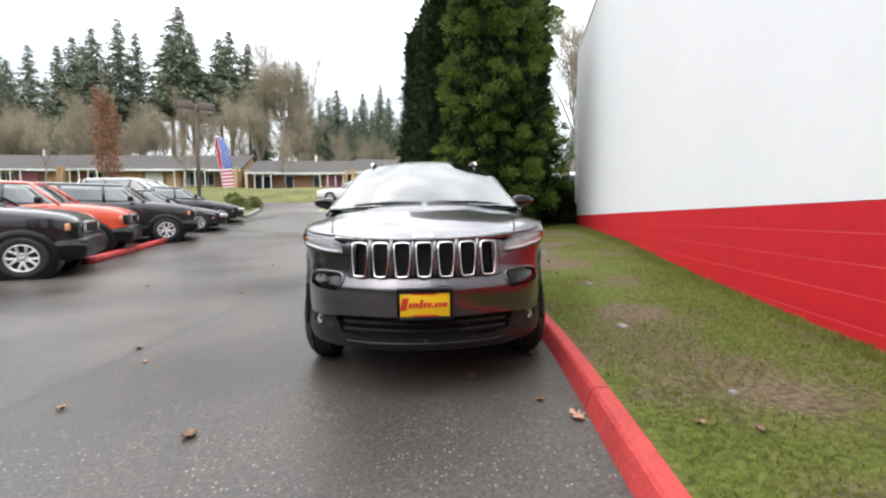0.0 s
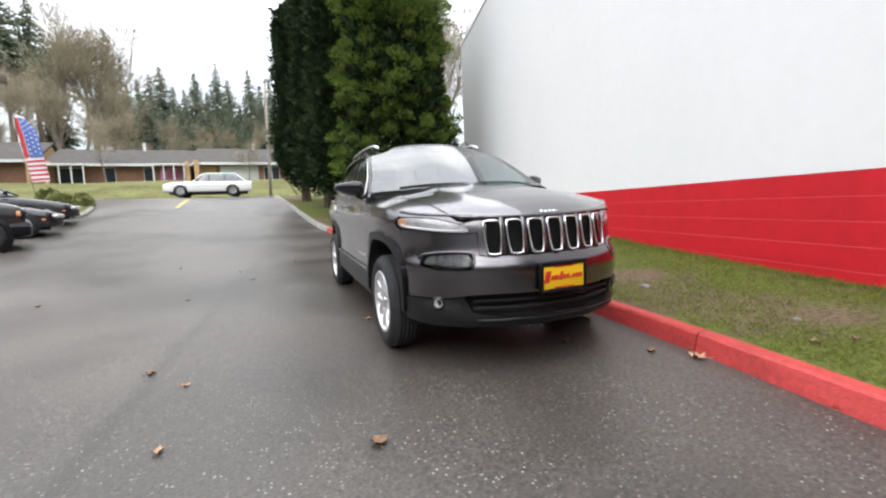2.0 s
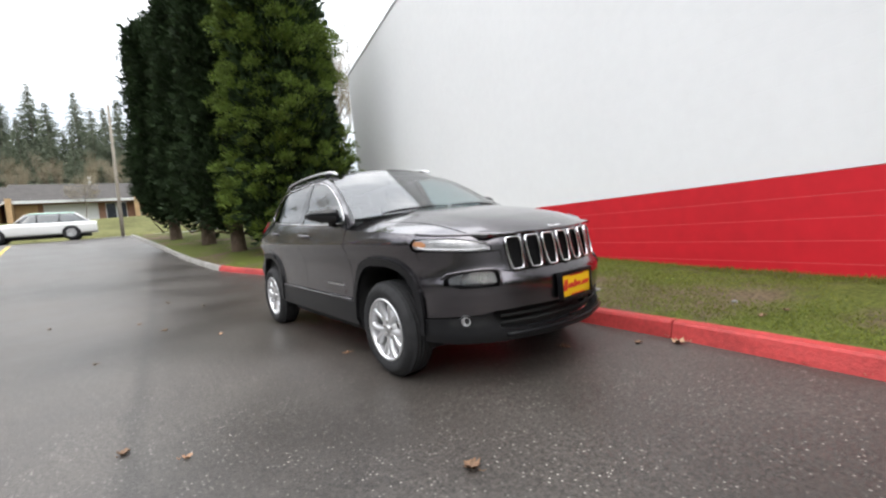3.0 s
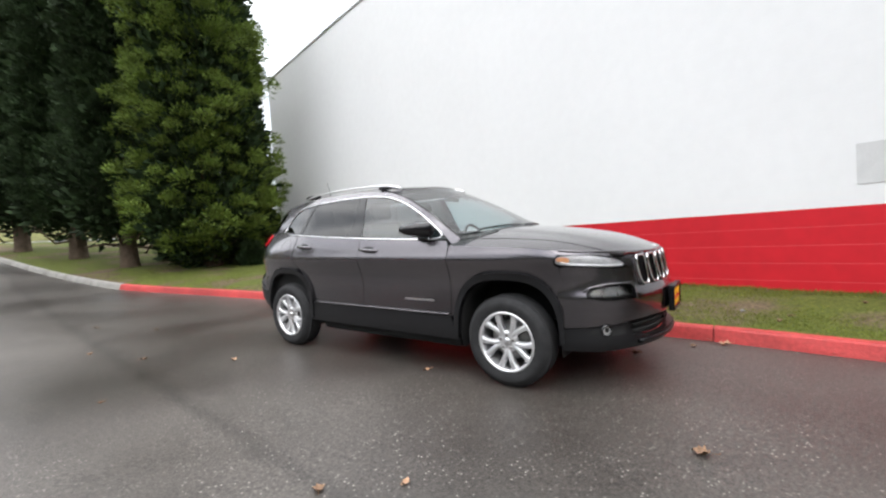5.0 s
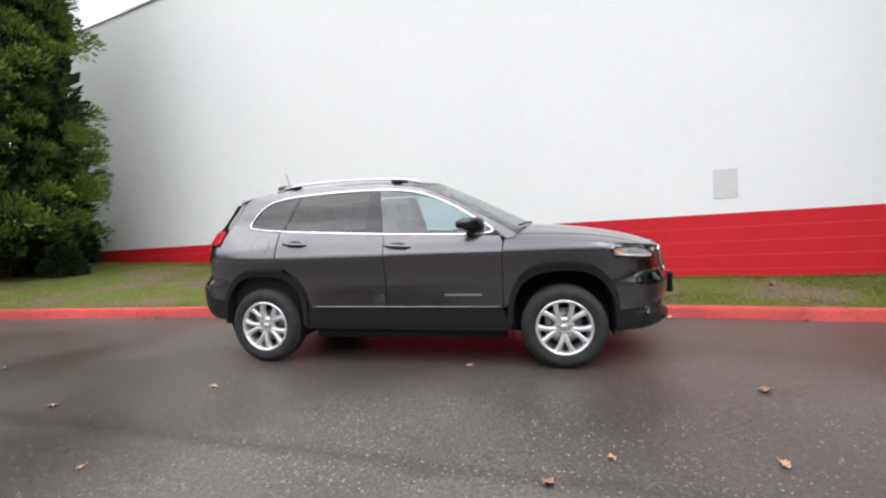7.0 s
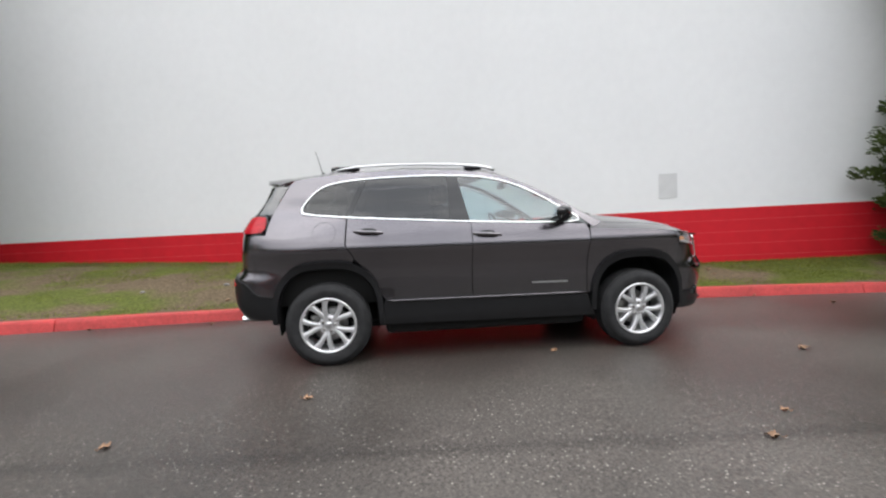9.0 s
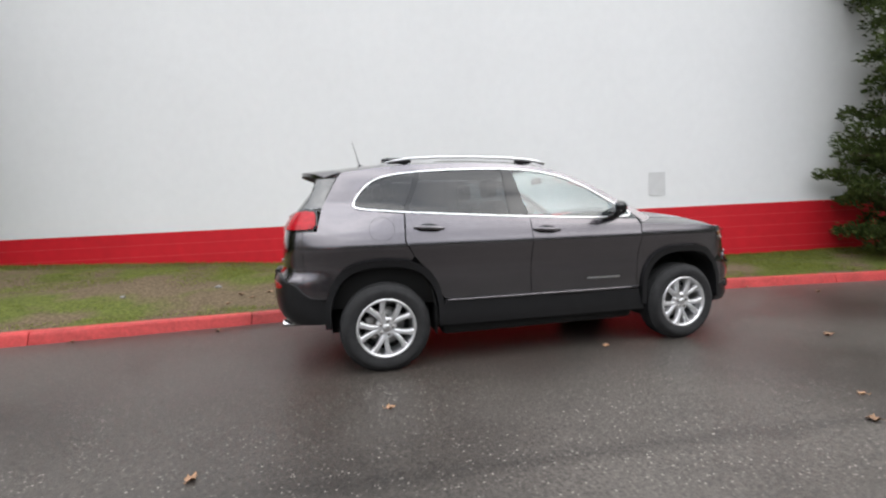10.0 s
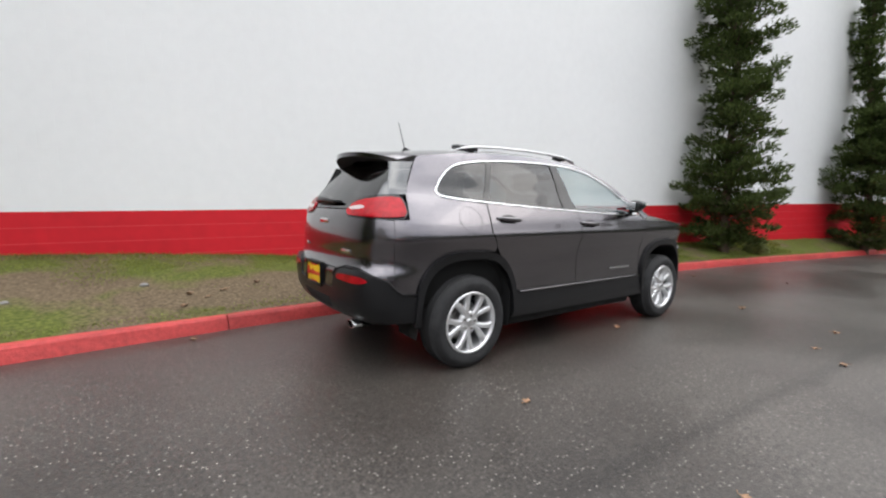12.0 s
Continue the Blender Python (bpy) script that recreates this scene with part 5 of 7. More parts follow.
    spm.from_mesh(mesh_of(grid(lambda u, v: spoil(u, 1.0) * (1 - v) + spoil_under(u, 0.0) * v, us, [0, 0.5, 1]), "e"))
    spm.from_mesh(mesh_of(grid(lambda u, v: spoil(1.0, u) * (1 - v) + (roof(0.965, 1.0) * (1 - u) + spoil_under(1.0, 0.0) * u + Vector((0, 0, -0.05 * (1 - u)))) * v, steps(0, 1, 0.25), [0, 0.5, 1]), "e"))
    part("spoiler", spm, PAINT_GREY, car)
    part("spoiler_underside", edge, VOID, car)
    part("rear_wiper", sweep([(0.36, 3.390, 1.212), (0.26, 3.402, 1.218), (0.10, 3.410, 1.214), (-0.06, 3.414, 1.205), (-0.20, 3.410, 1.205)], [0.03, 0.05, 0.05, 0.035, 0.02], [0.040, 0.060, 0.045, 0.030, 0.018]), PLASTIC, tg)
    for x0, x1, z in ((-0.08, 0.08, 1.06),):
        part("tail_badge", boxed(x0, x1, skin(S_END, z).y - 0.002, skin(S_END, z).y + 0.006, z - 0.018, z + 0.018, bevel=0.003), CHROME, tg)
    for x0, z in ((-0.41, 0.86), (0.41, 0.86)):
        p = skin(SR(abs(x0)), z)
        b = part("tail_badge", boxed(-0.06, 0.06, -0.002, 0.006, -0.012, 0.012, bevel=0.002), CHROME, tg)
        b.matrix_basis = pose(x0, p.y, z, 0, 0, 8 if x0 < 0 else -8)
    ex = part("exhaust_tip", lathe([(0.030, 0.0), (0.036, -0.002), (0.038, 0.004), (0.038, 0.14), (0.028, 0.14), (0.028, 0.0)], 24), CHROME, car)
    ex.matrix_basis = pose(-0.50, 3.475, 0.362, 0, 0, 180 + 90) @ Matrix.Diagonal((1, 1.5, 0.8, 1))
    ant = part("antenna", sweep([(-0.08, 2.80, 1.625), (-0.08, 2.825, 1.72), (-0.08, 2.865, 1.86)], [0.009, 0.006, 0.004], [0.009, 0.006, 0.004]), PLASTIC, car)
    part("antenna_foot", sweep([(-0.08, 2.75, 1.630), (-0.08, 2.80, 1.648), (-0.08, 2.84, 1.622)], [0.03, 0.045, 0.02], [0.02, 0.03, 0.02]), PLASTIC, ant)
    # fuel flap, model badge on the door
    flap = [(2.71 + 0.095 * math.cos(a), 1.095 + 0.090 * math.sin(a)) for a in [2 * math.pi * i / 28 for i in range(28)]]
    part("fuel_flap_seam", sweep([Vector((-skin(S(y), z, 0.0008).x, skin(S(y), z, 0.0008).y, z)) for y, z in flap], 0.0022, 0.0016, n=4, up=(-1, 0, 0), closed=True), VOID, car)
    for sgn in (-1, 1):
        part("door_badge", shell([(S(0.66), 0.613), (S(0.98), 0.615), (S(0.98), 0.628), (S(0.66), 0.626)], on_skin(0.004), 0.004, side=sgn), SATIN, car)
    # number-plate boards: bright yellow dealer cards with bars for the writing
    def plate(y, z, turn, tilt, parent_label):
        pl = new("dealer_plate")
        pl.parent = car
        pl.matrix_basis = pose(0, y, z, tilt, 0, turn)
        tagged(pl, parent_label)
        part("holder", boxed(-0.160, 0.160, -0.004, 0.02, -0.095, 0.090, bevel=0.006), PLASTIC, pl)
        for x0, x1, z0, z1 in ((-0.160, -0.146, -0.095, 0.090), (0.146, 0.160, -0.095, 0.090), (-0.145, 0.145, -0.095, -0.077), (-0.145, 0.145, 0.065, 0.090)):
            part("holder_rim", boxed(x0, x1, -0.020, -0.003, z0, z1, bevel=0.004), PLASTIC, pl)
        part("card", boxed(-0.143, 0.143, -0.012, -0.005, -0.074, 0.062, bevel=0.003), PLATE_YELLOW, pl, "bright yellow card")
        random.seed(5)
        x = -0.135
        for w, h, dz in ((0.045, 0.07, 0.0), (0.022, 0.028, -0.008), (0.014, 0.03, -0.006), (0.024, 0.026, -0.008), (0.022, 0.05, 0.0), (0.024, 0.028, -0.006), (0.030, 0.026, -0.006), (0.012, 0.010, -0.016), (0.022, 0.026, -0.006), (0.022, 0.026, -0.006), (0.034, 0.026, -0.006)):
            bm = boxed(x, x + w * 0.82, -0.0145, -0.0125, dz - h / 2, dz + h / 2, bevel=0.0)
            for v in bm.verts:
                v.co.x += 0.25 * v.co.z
            part("letter_bar", bm, PLATE_RED, pl, smooth=False)
            x += w
        part("line_bar", boxed(-0.07, 0.07, -0.0145, -0.0125, 0.054, 0.062), PLATE_RED, pl, smooth=False)
        part("line_bar", boxed(-0.07, 0.07, -0.0145, -0.0125, -0.071, -0.063), PLATE_RED, pl, smooth=False)
        return pl
    plate(-1.005, 0.605, 0, 0, "yellow dealer card in a black plate holder")
    plate(3.545, 0.668, 180, 0, "yellow dealer card on the tailgate")
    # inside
    # the low boxes are added deep and wide to block light crossing underneath
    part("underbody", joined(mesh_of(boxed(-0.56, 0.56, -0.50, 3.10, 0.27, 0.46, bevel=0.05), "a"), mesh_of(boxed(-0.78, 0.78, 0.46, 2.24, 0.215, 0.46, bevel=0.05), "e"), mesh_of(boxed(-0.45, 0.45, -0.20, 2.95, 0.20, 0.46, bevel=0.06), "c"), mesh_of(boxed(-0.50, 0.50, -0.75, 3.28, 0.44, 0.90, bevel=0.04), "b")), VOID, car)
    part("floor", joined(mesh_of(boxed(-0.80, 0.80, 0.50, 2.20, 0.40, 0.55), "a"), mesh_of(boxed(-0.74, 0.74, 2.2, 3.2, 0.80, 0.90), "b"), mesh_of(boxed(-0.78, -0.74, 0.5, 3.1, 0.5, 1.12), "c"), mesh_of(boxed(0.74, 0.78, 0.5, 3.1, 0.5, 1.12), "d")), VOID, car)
    part("dashboard", boxed(-0.72, 0.72, 0.42, 0.92, 0.80, 1.13, bevel=0.05), SEAT, car)
    sw = part("steering_wheel", lathe([(0.17 + 0.016 * math.cos(a), 0.016 * math.sin(a)) for a in [2 * math.pi * i / 8 for i in range(9)]], 28), PLASTIC, car)
    sw.matrix_basis = pose(0.37, 0.98, 1.07, 0, 0, 90) @ pose(0, 0, 0, 0, 25, 0)
    for x, y, w in ((-0.37, 1.30, 0.26), (0.37, 1.30, 0.26), (-0.38, 2.22, 0.28), (0.38, 2.22, 0.28)):
        st = part("seat", boxed(x - w, x + w, y - 0.25, y + 0.22, 0.55, 0.80, bevel=0.06), SEAT, car, "black cloth seat")
        bm = boxed(-w * 0.92, w * 0.92, -0.06, 0.06, 0, 0.58, bevel=0.05)
        bmesh.ops.transform(bm, matrix=pose(x, y + 0.22, 0.74, -14, 0, 0), verts=bm.verts)
        part("backrest", bm, SEAT, st)
        bm = boxed(-0.13, 0.13, -0.045, 0.045, 0, 0.17, bevel=0.04)
        bmesh.ops.transform(bm, matrix=pose(x, y + 0.37, 1.33, -10, 0, 0), verts=bm.verts)
        part("headrest", bm, SEAT_TAN, st)
    part("headliner", grid(lambda u, v: roof(u * 0.96, 0.04 + 0.93 * v, -0.05), us, steps(0, 1, 0.1)), SEAT_TAN, car)
    return car


suv = build_suv()

# ---- trees, shrubs, grass ----


def spray(verts, faces, at, way, long, wide, rng):
    """One small leafy spray: a folded diamond."""
    way = way.normalized()
    side = way.cross(Vector((rng.uniform(-1, 1), rng.uniform(-1, 1), rng.uniform(-1, 1))))
    side = side.normalized() if side.length > 1e-4 else Vector((1, 0, 0))
    lift = way.cross(side) * (0.18 * long)
    b = len(verts)
    verts += [at, at + way * (0.55 * long) + side * wide + lift, at + way * long, at + way * (0.5 * long) - side * wide + lift]
    faces.append((b, b + 1, b + 2, b + 3))


def leafy(centres, per, reach, long, wide, rng, up=0.5, dome=False):
    """Clumps of sprays; centres hold (place, outward way, size)."""
    verts, faces = [], []
    for c, out, size in centres:
        for _ in range(per):
            d = Vector((rng.gauss(0, 1), rng.gauss(0, 1), rng.gauss(0, 1)))
            d = d.normalized() * rng.random() ** 0.45
            if dome and d.z < 0 and rng.random() < 0.75:
                d.z = -d.z   # puffs are domed: full above, hollow below
            at = c + Vector((d.x, d.y, d.z * (1.0 if dome else 1.35))) * reach * size
            way = out * 0.7 + d * 0.9 + Vector((0, 0, up)) + Vector((rng.uniform(-0.4, 0.4), rng.uniform(-0.4, 0.4), rng.uniform(-0.3, 0.3)))
            k = rng.uniform(0.7, 1.25) * size
            spray(verts, faces, at, way, long * k, wide * k, rng)
    return raw(verts, faces)


def limb_mesh(lines, n=6):
    """Tapered limbs: each line holds (point, radius) pairs."""
    verts, faces = [], []
    for line in lines:
        b0 = len(verts)
        for i, (p, r) in enumerate(line):
            a, c = line[max(0, i - 1)][0], line[min(len(line) - 1, i + 1)][0]
            t = (c - a).normalized() if (c - a).length > 1e-6 else Vector((0, 0, 1))
            s = t.cross(Vector((0.31, 0.95, 0.1))).normalized()
            u = s.cross(t)
            for k in range(n):
                an = 2 * math.pi * k / n
                verts.append(p + (s * math.cos(an) + u * math.sin(an)) * r)
        for i in range(len(line) - 1):
            for k in range(n):
                q = (k + 1) % n
                faces.append((b0 + i * n + k, b0 + i * n + q, b0 + (i + 1) * n + q, b0 + (i + 1) * n + k))
    return raw(verts, faces)


def cypress(name, label, tall, wide, material, seed, clear=0.9, clumps=430, per=110):
    """A dense columnar evergreen: short trunk, many upswept puffs of foliage over a core coloured dark for its shade.
    """
    rng = random.Random(seed)
    tree = thing(name, label, "tree")
    trunk = [[(Vector((0, 0, -0.3)), 0.36), (Vector((0, 0, 0.15)), 0.27), (Vector((0.02, 0, 1.2)), 0.22), (Vector((0, 0.02, tall * 0.6)), 0.12), (Vector((0, 0, tall * 0.95)), 0.03)]]
    for k in range(7):
        a = 2 * math.pi * k / 7 + rng.uniform(-0.3, 0.3)
        z0 = rng.uniform(0.5, 1.2)
        d = Vector((math.cos(a), math.sin(a), 0))
        trunk.append([(Vector((0, 0, z0)), 0.05), (d * 0.6 + Vector((0, 0, z0 + rng.uniform(-0.25, 0.1))), 0.035), (d * 1.1 + Vector((0, 0, z0 + rng.uniform(-0.1, 0.5))), 0.02)])
    part("trunk", limb_mesh(trunk, 9), BARK, tree)

    def radius(z, a):
        t = (z - clear) / (tall - clear)
        body = min(1.0, (t / 0.10) ** 0.6 if t < 0.10 else 1.0) * (1 - max(0, t - 0.25) / 0.75 * 0.34) * (1 if t < 0.9 else (1 - t) / 0.1 * 0.8 + 0.2)
        return wide * body * (1 + 0.22 * noise.noise(Vector((math.cos(a) * 1.6, math.sin(a) * 1.6, z * 0.55 + seed))) + 0.12 * noise.noise(Vector((math.cos(a) * 4, math.sin(a) * 4, z * 1.7 + seed))))
    # puffs spread evenly over the column, each with its own stand-out
    centres = []
    for k in range(clumps):
        t = (k + 0.5) / clumps
        z = clear + (tall - clear) * t
        a = 2.39996 * k + rng.uniform(-0.35, 0.35)
        r = radius(z, a) * rng.choice((1.16, 1.04, 0.94, 0.80, 0.64))
        out = Vector((math.cos(a), math.sin(a), 0))
        centres.append((out * max(0.1, r - 0.22) + Vector((0, 0, z + rng.uniform(-0.2, 0.2))), out, rng.uniform(0.75, 1.25)))
    part("crown", leafy(centres, per, 0.26, 0.11, 0.0135, rng, up=0.30, dome=True), material, tree)
    # inner sprays take the dark green as the shade between the puffs
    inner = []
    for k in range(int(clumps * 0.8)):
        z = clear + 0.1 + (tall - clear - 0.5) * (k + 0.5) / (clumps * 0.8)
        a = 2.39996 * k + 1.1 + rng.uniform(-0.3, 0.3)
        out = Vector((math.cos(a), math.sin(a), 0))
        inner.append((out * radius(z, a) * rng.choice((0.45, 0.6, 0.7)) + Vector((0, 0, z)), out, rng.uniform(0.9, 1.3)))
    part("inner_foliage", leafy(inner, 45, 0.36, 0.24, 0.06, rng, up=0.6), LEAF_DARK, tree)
    return tree


def set_tree(tree, x, y, z, turn=0.0, size=1.0):
    tree.matrix_basis = pose(x, y, z, 0, 0, turn) @ Matrix.Scale(size, 4)
    return tree


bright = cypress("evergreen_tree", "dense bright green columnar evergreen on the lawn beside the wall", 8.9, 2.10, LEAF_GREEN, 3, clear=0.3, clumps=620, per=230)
set_tree(bright, 2.5, 11.4, lawn_z(2.5, 11.4) - 0.05, 20)
dark = cypress("evergreen_tree", "dark green columnar evergreen with a bare thick trunk foot", 9.9, 1.60, LEAF_DARK, 8, clear=1.0, clumps=390, per=130)
dark["group"] = "dark evergreens at the lot entrance"
set_tree(dark, 0.75, 17.0, lawn_z(0.75, 17) - 0.05, 0)
for x, y, turn, k in ((1.15, 13.7, 130, 0.93), (0.0, 20.6, 250, 0.95)):
    t = copy_thing(dark, pose(x, y, lawn_z(x, y) - 0.05, 0, 0, turn))
    t.scale = (k, k, k * 1.05)


def pads(verts, faces, c, out, wide, thick, count, rng):
    """One flat pad of needle tufts, fuller and ragged along its outer rim."""
    for _ in range(count):
        a, q = rng.uniform(0, 2 * math.pi), math.sqrt(rng.random())
        d = Vector((math.cos(a), math.sin(a), 0))
        at = c + d * (q * wide) + Vector((0, 0, rng.gauss(0, 0.5) * thick * (1.15 - 0.6 * q)))
        way = d * 0.55 * q + out * 0.7 + Vector((rng.uniform(-0.5, 0.5), rng.uniform(-0.5, 0.5), rng.uniform(0.0, 0.9)))
        spray(verts, faces, at, way, rng.uniform(0.06, 0.13), rng.uniform(0.012, 0.022), rng)


def wall_pine(name, label, seed, stems, wall_gap):
    """A ragged conifer in layered pads with open gaps; stems hold (height, x, y, reach) rows from the foot up."""
    rng = random.Random(seed)
    tree = thing(name, label, "tree")
    lines, verts, faces = [], [], []
    for rows in stems:
        hs = [r[0] for r in rows]

        def at(h):
            return Vector((float(np.interp(h, hs, [r[1] for r in rows])), float(np.interp(h, hs, [r[2] for r in rows])), h))
        lines.append([(at(h) + Vector((rng.uniform(-0.03, 0.03), rng.uniform(-0.03, 0.03), 0)), 0.10 * (1 - 0.85 * (h - hs[0]) / (hs[-1] - hs[0])) + 0.012) for h in steps(hs[0], hs[-1], 0.4)])
        h, k = max(hs[0], 0.12), 0
        while h < hs[-1]:
            reach0 = float(np.interp(h, hs, [r[3] for r in rows]))
            a = 2.4 * k + rng.uniform(-0.6, 0.6)
            out = Vector((math.cos(a), math.sin(a), 0))
            reach = 0.76 * reach0 * rng.choice((0.5, 0.7, 0.85, 0.95, 1.08))
            p0 = at(h)
            tip = p0 + out * reach + Vector((0, 0, reach * rng.uniform(-0.05, 0.42)))
            limit = wall_gap + 0.2126 * tip.y - 0.10
            if tip.x > limit:
                tip.x = limit - rng.uniform(0, 0.12)
            lines.append([(p0, 0.026), (p0.lerp(tip, 0.5) - Vector((0, 0, 0.05)), 0.016), (tip, 0.006)])
            n = max(2, int(reach / 0.21))
            for q in range(n):
                f = 0.30 + 0.72 * q / max(1, n - 1)
                c = p0.lerp(tip, f) + Vector((rng.uniform(-0.05, 0.05), rng.uniform(-0.09, 0.09), rng.uniform(-0.10, 0.14)))
                pads(verts, faces, c, out, rng.uniform(0.14, 0.25), rng.uniform(0.10, 0.19), 120, rng)
            h += rng.uniform(0.025, 0.055) * (1.0 + 0.6 * (reach0 < 0.5)) + (rng.uniform(0.08, 0.18) if k % 13 == 12 else 0)
            k += 1
    part("trunk", limb_mesh(lines, 6), BARK, tree)
    part("crown", raw(verts, faces), LEAF_PINE, tree)
    return tree


ONE = [[(-0.3, 0, 0, 0.7), (0.3, 0, 0, 0.95), (1.0, 0.02, 0.03, 1.25), (1.8, 0.0, 0.05, 1.15), (2.4, 0, 0.02, 1.0), (3.2, -0.05, 0, 1.1), (4.0, -0.02, 0, 0.85), (5.0, 0.05, 0.02, 1.0), (6.2, 0.0, 0.05, 0.7), (7.6, -0.05, 0.05, 0.15)]]
TWO = [[(-0.3, 0, 0, 0.8), (0.3, 0, 0, 1.1), (1.4, 0, 0, 1.15), (2.6, 0, 0, 1.0), (3.4, 0.05, 0, 0.6), (3.8, 0.1, 0, 0.3)],
       [(2.4, 0.0, 0.0, 0.5), (3.6, 0.10, -0.25, 0.42), (4.6, 0.30, -0.45, 0.38), (5.8, 0.42, -0.40, 0.34), (6.8, 0.25, -0.2, 0.28), (7.8, 0.05, 0.0, 0.1)],
       [(2.4, -0.1, 0.1, 0.5), (3.4, -0.45, 0.15, 0.4), (4.6, -0.85, 0.2, 0.38), (5.8, -1.0, 0.2, 0.3), (7.0, -0.95, 0.1, 0.1)]]
p1 = wall_pine("conifer", "ragged dark green conifer with gaps, against the white wall", 21, ONE, wall_x(-6.1) - 0.86)
set_tree(p1, 0.86, -6.1, lawn_z(0.86, -6.1) - 0.02, 0)
p2 = wall_pine("conifer", "twisted dark conifer whose bare stems lean apart above a dense foot", 33, TWO, wall_x(-11.9) + 0.45)
set_tree(p2, -0.45, -11.9, lawn_z(-0.45, -11.9) - 0.02, 0)
p3 = copy_thing(p1, pose(-1.6, -16.2, lawn_z(-1.6, -16.2), 0, 0, 0))


def shrub(name, label, wide, tall, material, seed, per=30, clumps=120, long=0.12):
    rng = random.Random(seed)
    bush = thing(name, label, "shrub")
    centres = []
    for _ in range(clumps):
        a, t = rng.uniform(0, 2 * math.pi), rng.random()
        r = wide * math.sqrt(1 - t * t * 0.8) * rng.uniform(0.45, 1.0)
        out = Vector((math.cos(a), math.sin(a), 0.3))
        centres.append((Vector((r * math.cos(a), r * math.sin(a), 0.06 + tall * t * rng.uniform(0.7, 1.05))), out, rng.uniform(0.7, 1.2)))
    part("foliage", leafy(centres, per, 0.16, long, long * 0.26, rng), material, bush)
    stems = [[(Vector((0, 0, -0.1)), 0.03), (Vector((wide * 0.5 * math.cos(a), wide * 0.5 * math.sin(a), tall * 0.6)), 0.012)] for a in (0.3, 1.6, 2.9, 4.1, 5.4)]
    part("stems", limb_mesh(stems, 5), BARK, bush)
    return bush


hedge = shrub("shrub", "dark evergreen shrub by the building corner", 0.85, 1.35, LEAF_DARK, 4, per=40, clumps=260, long=0.14)
hedge.matrix_basis = pose(4.7, 12.6, lawn_z(4.7, 12.6) - 0.05)
for x, y, turn, k in ((3.9, 13.2, 60, 0.9), (5.4, 14.2, 130, 1.15), (3.2, 14.4, 200, 1.0), (2.9, 10.0, 300, 0.45), (4.2, 15.6, 20, 1.2)):
    t = copy_thing(hedge, pose(x, y, lawn_z(x, y) - 0.05, 0, 0, turn))
    t.scale = (k, k, k)
low = shrub("shrub", "low green shrub on the planted island", 0.75, 0.75, SHRUB, 6, per=36, clumps=160)
low.matrix_basis = pose(-9.8, 19.3, lot_z(-9.8, 19.3) + 0.14) @ Matrix.Scale(0.7, 4)
for x, y, turn, k in ((-9.5, 20.6, 40, 0.45), (-9.9, 21.6, 190, 0.55), (-10.6, 20.9, 90, 0.6), (-11.4, 22.4, 290, 0.7), (0.55, -7.0, 10, 0.30)):
    t = copy_thing(low, pose(x, y, (lot_z(x, y) + 0.12) if y > 0 else lawn_z(x, y), 0, 0, turn))
    t.scale = (k, k, k)


# far woods: one of each kind, then copies
def fir(seed, tall, wide, bare):
    rng = random.Random(seed)
    tree = thing("fir_tree", "tall dark fir at the edge of the far woods", "tree", group="woods behind the houses")
    part("trunk", limb_mesh([[(Vector((0, 0, -1)), tall * 0.013), (Vector((0, 0, tall * 0.5)), tall * 0.008), (Vector((0, 0, tall)), 0.03)]], 6), BARK_GREY, tree)
    verts, faces = [], []
    z = tall * bare
    while z < tall * 0.995:
        t = (z / tall - bare) / (1 - bare)
        r = wide * (1 - t) ** 0.72 * (0.45 + 0.55 * min(1, t / 0.12 + 0.3)) + 0.03
        for k in range(13):
            a = rng.uniform(0, 2 * math.pi)
            rr = r * rng.choice((0.45, 0.7, 0.85, 1.0, 1.2))
            d = Vector((math.cos(a), math.sin(a), 0))
            n = max(2, int(rr / 0.30))
            for q in range(n):
                f = (q + 0.6) / n
                droop = -0.30 * rr * f * f + 0.10 * rr * f
                for _ in range(2):
                    at = d * rr * f + Vector((rng.uniform(-0.14, 0.14), rng.uniform(-0.14, 0.14), z + droop))
                    spray(verts, faces, at, d * 0.6 + Vector((rng.uniform(-0.8, 0.8), rng.uniform(-0.8, 0.8), -0.45)), rng.uniform(0.7, 1.4) * (1 - 0.7 * t), rng.uniform(0.10, 0.22) * (1 - 0.5 * t), rng)
        z += tall * rng.uniform(0.010, 0.022)
    part("crown", raw(verts, faces), LEAF_FIR_HAZED, tree)
    return tree


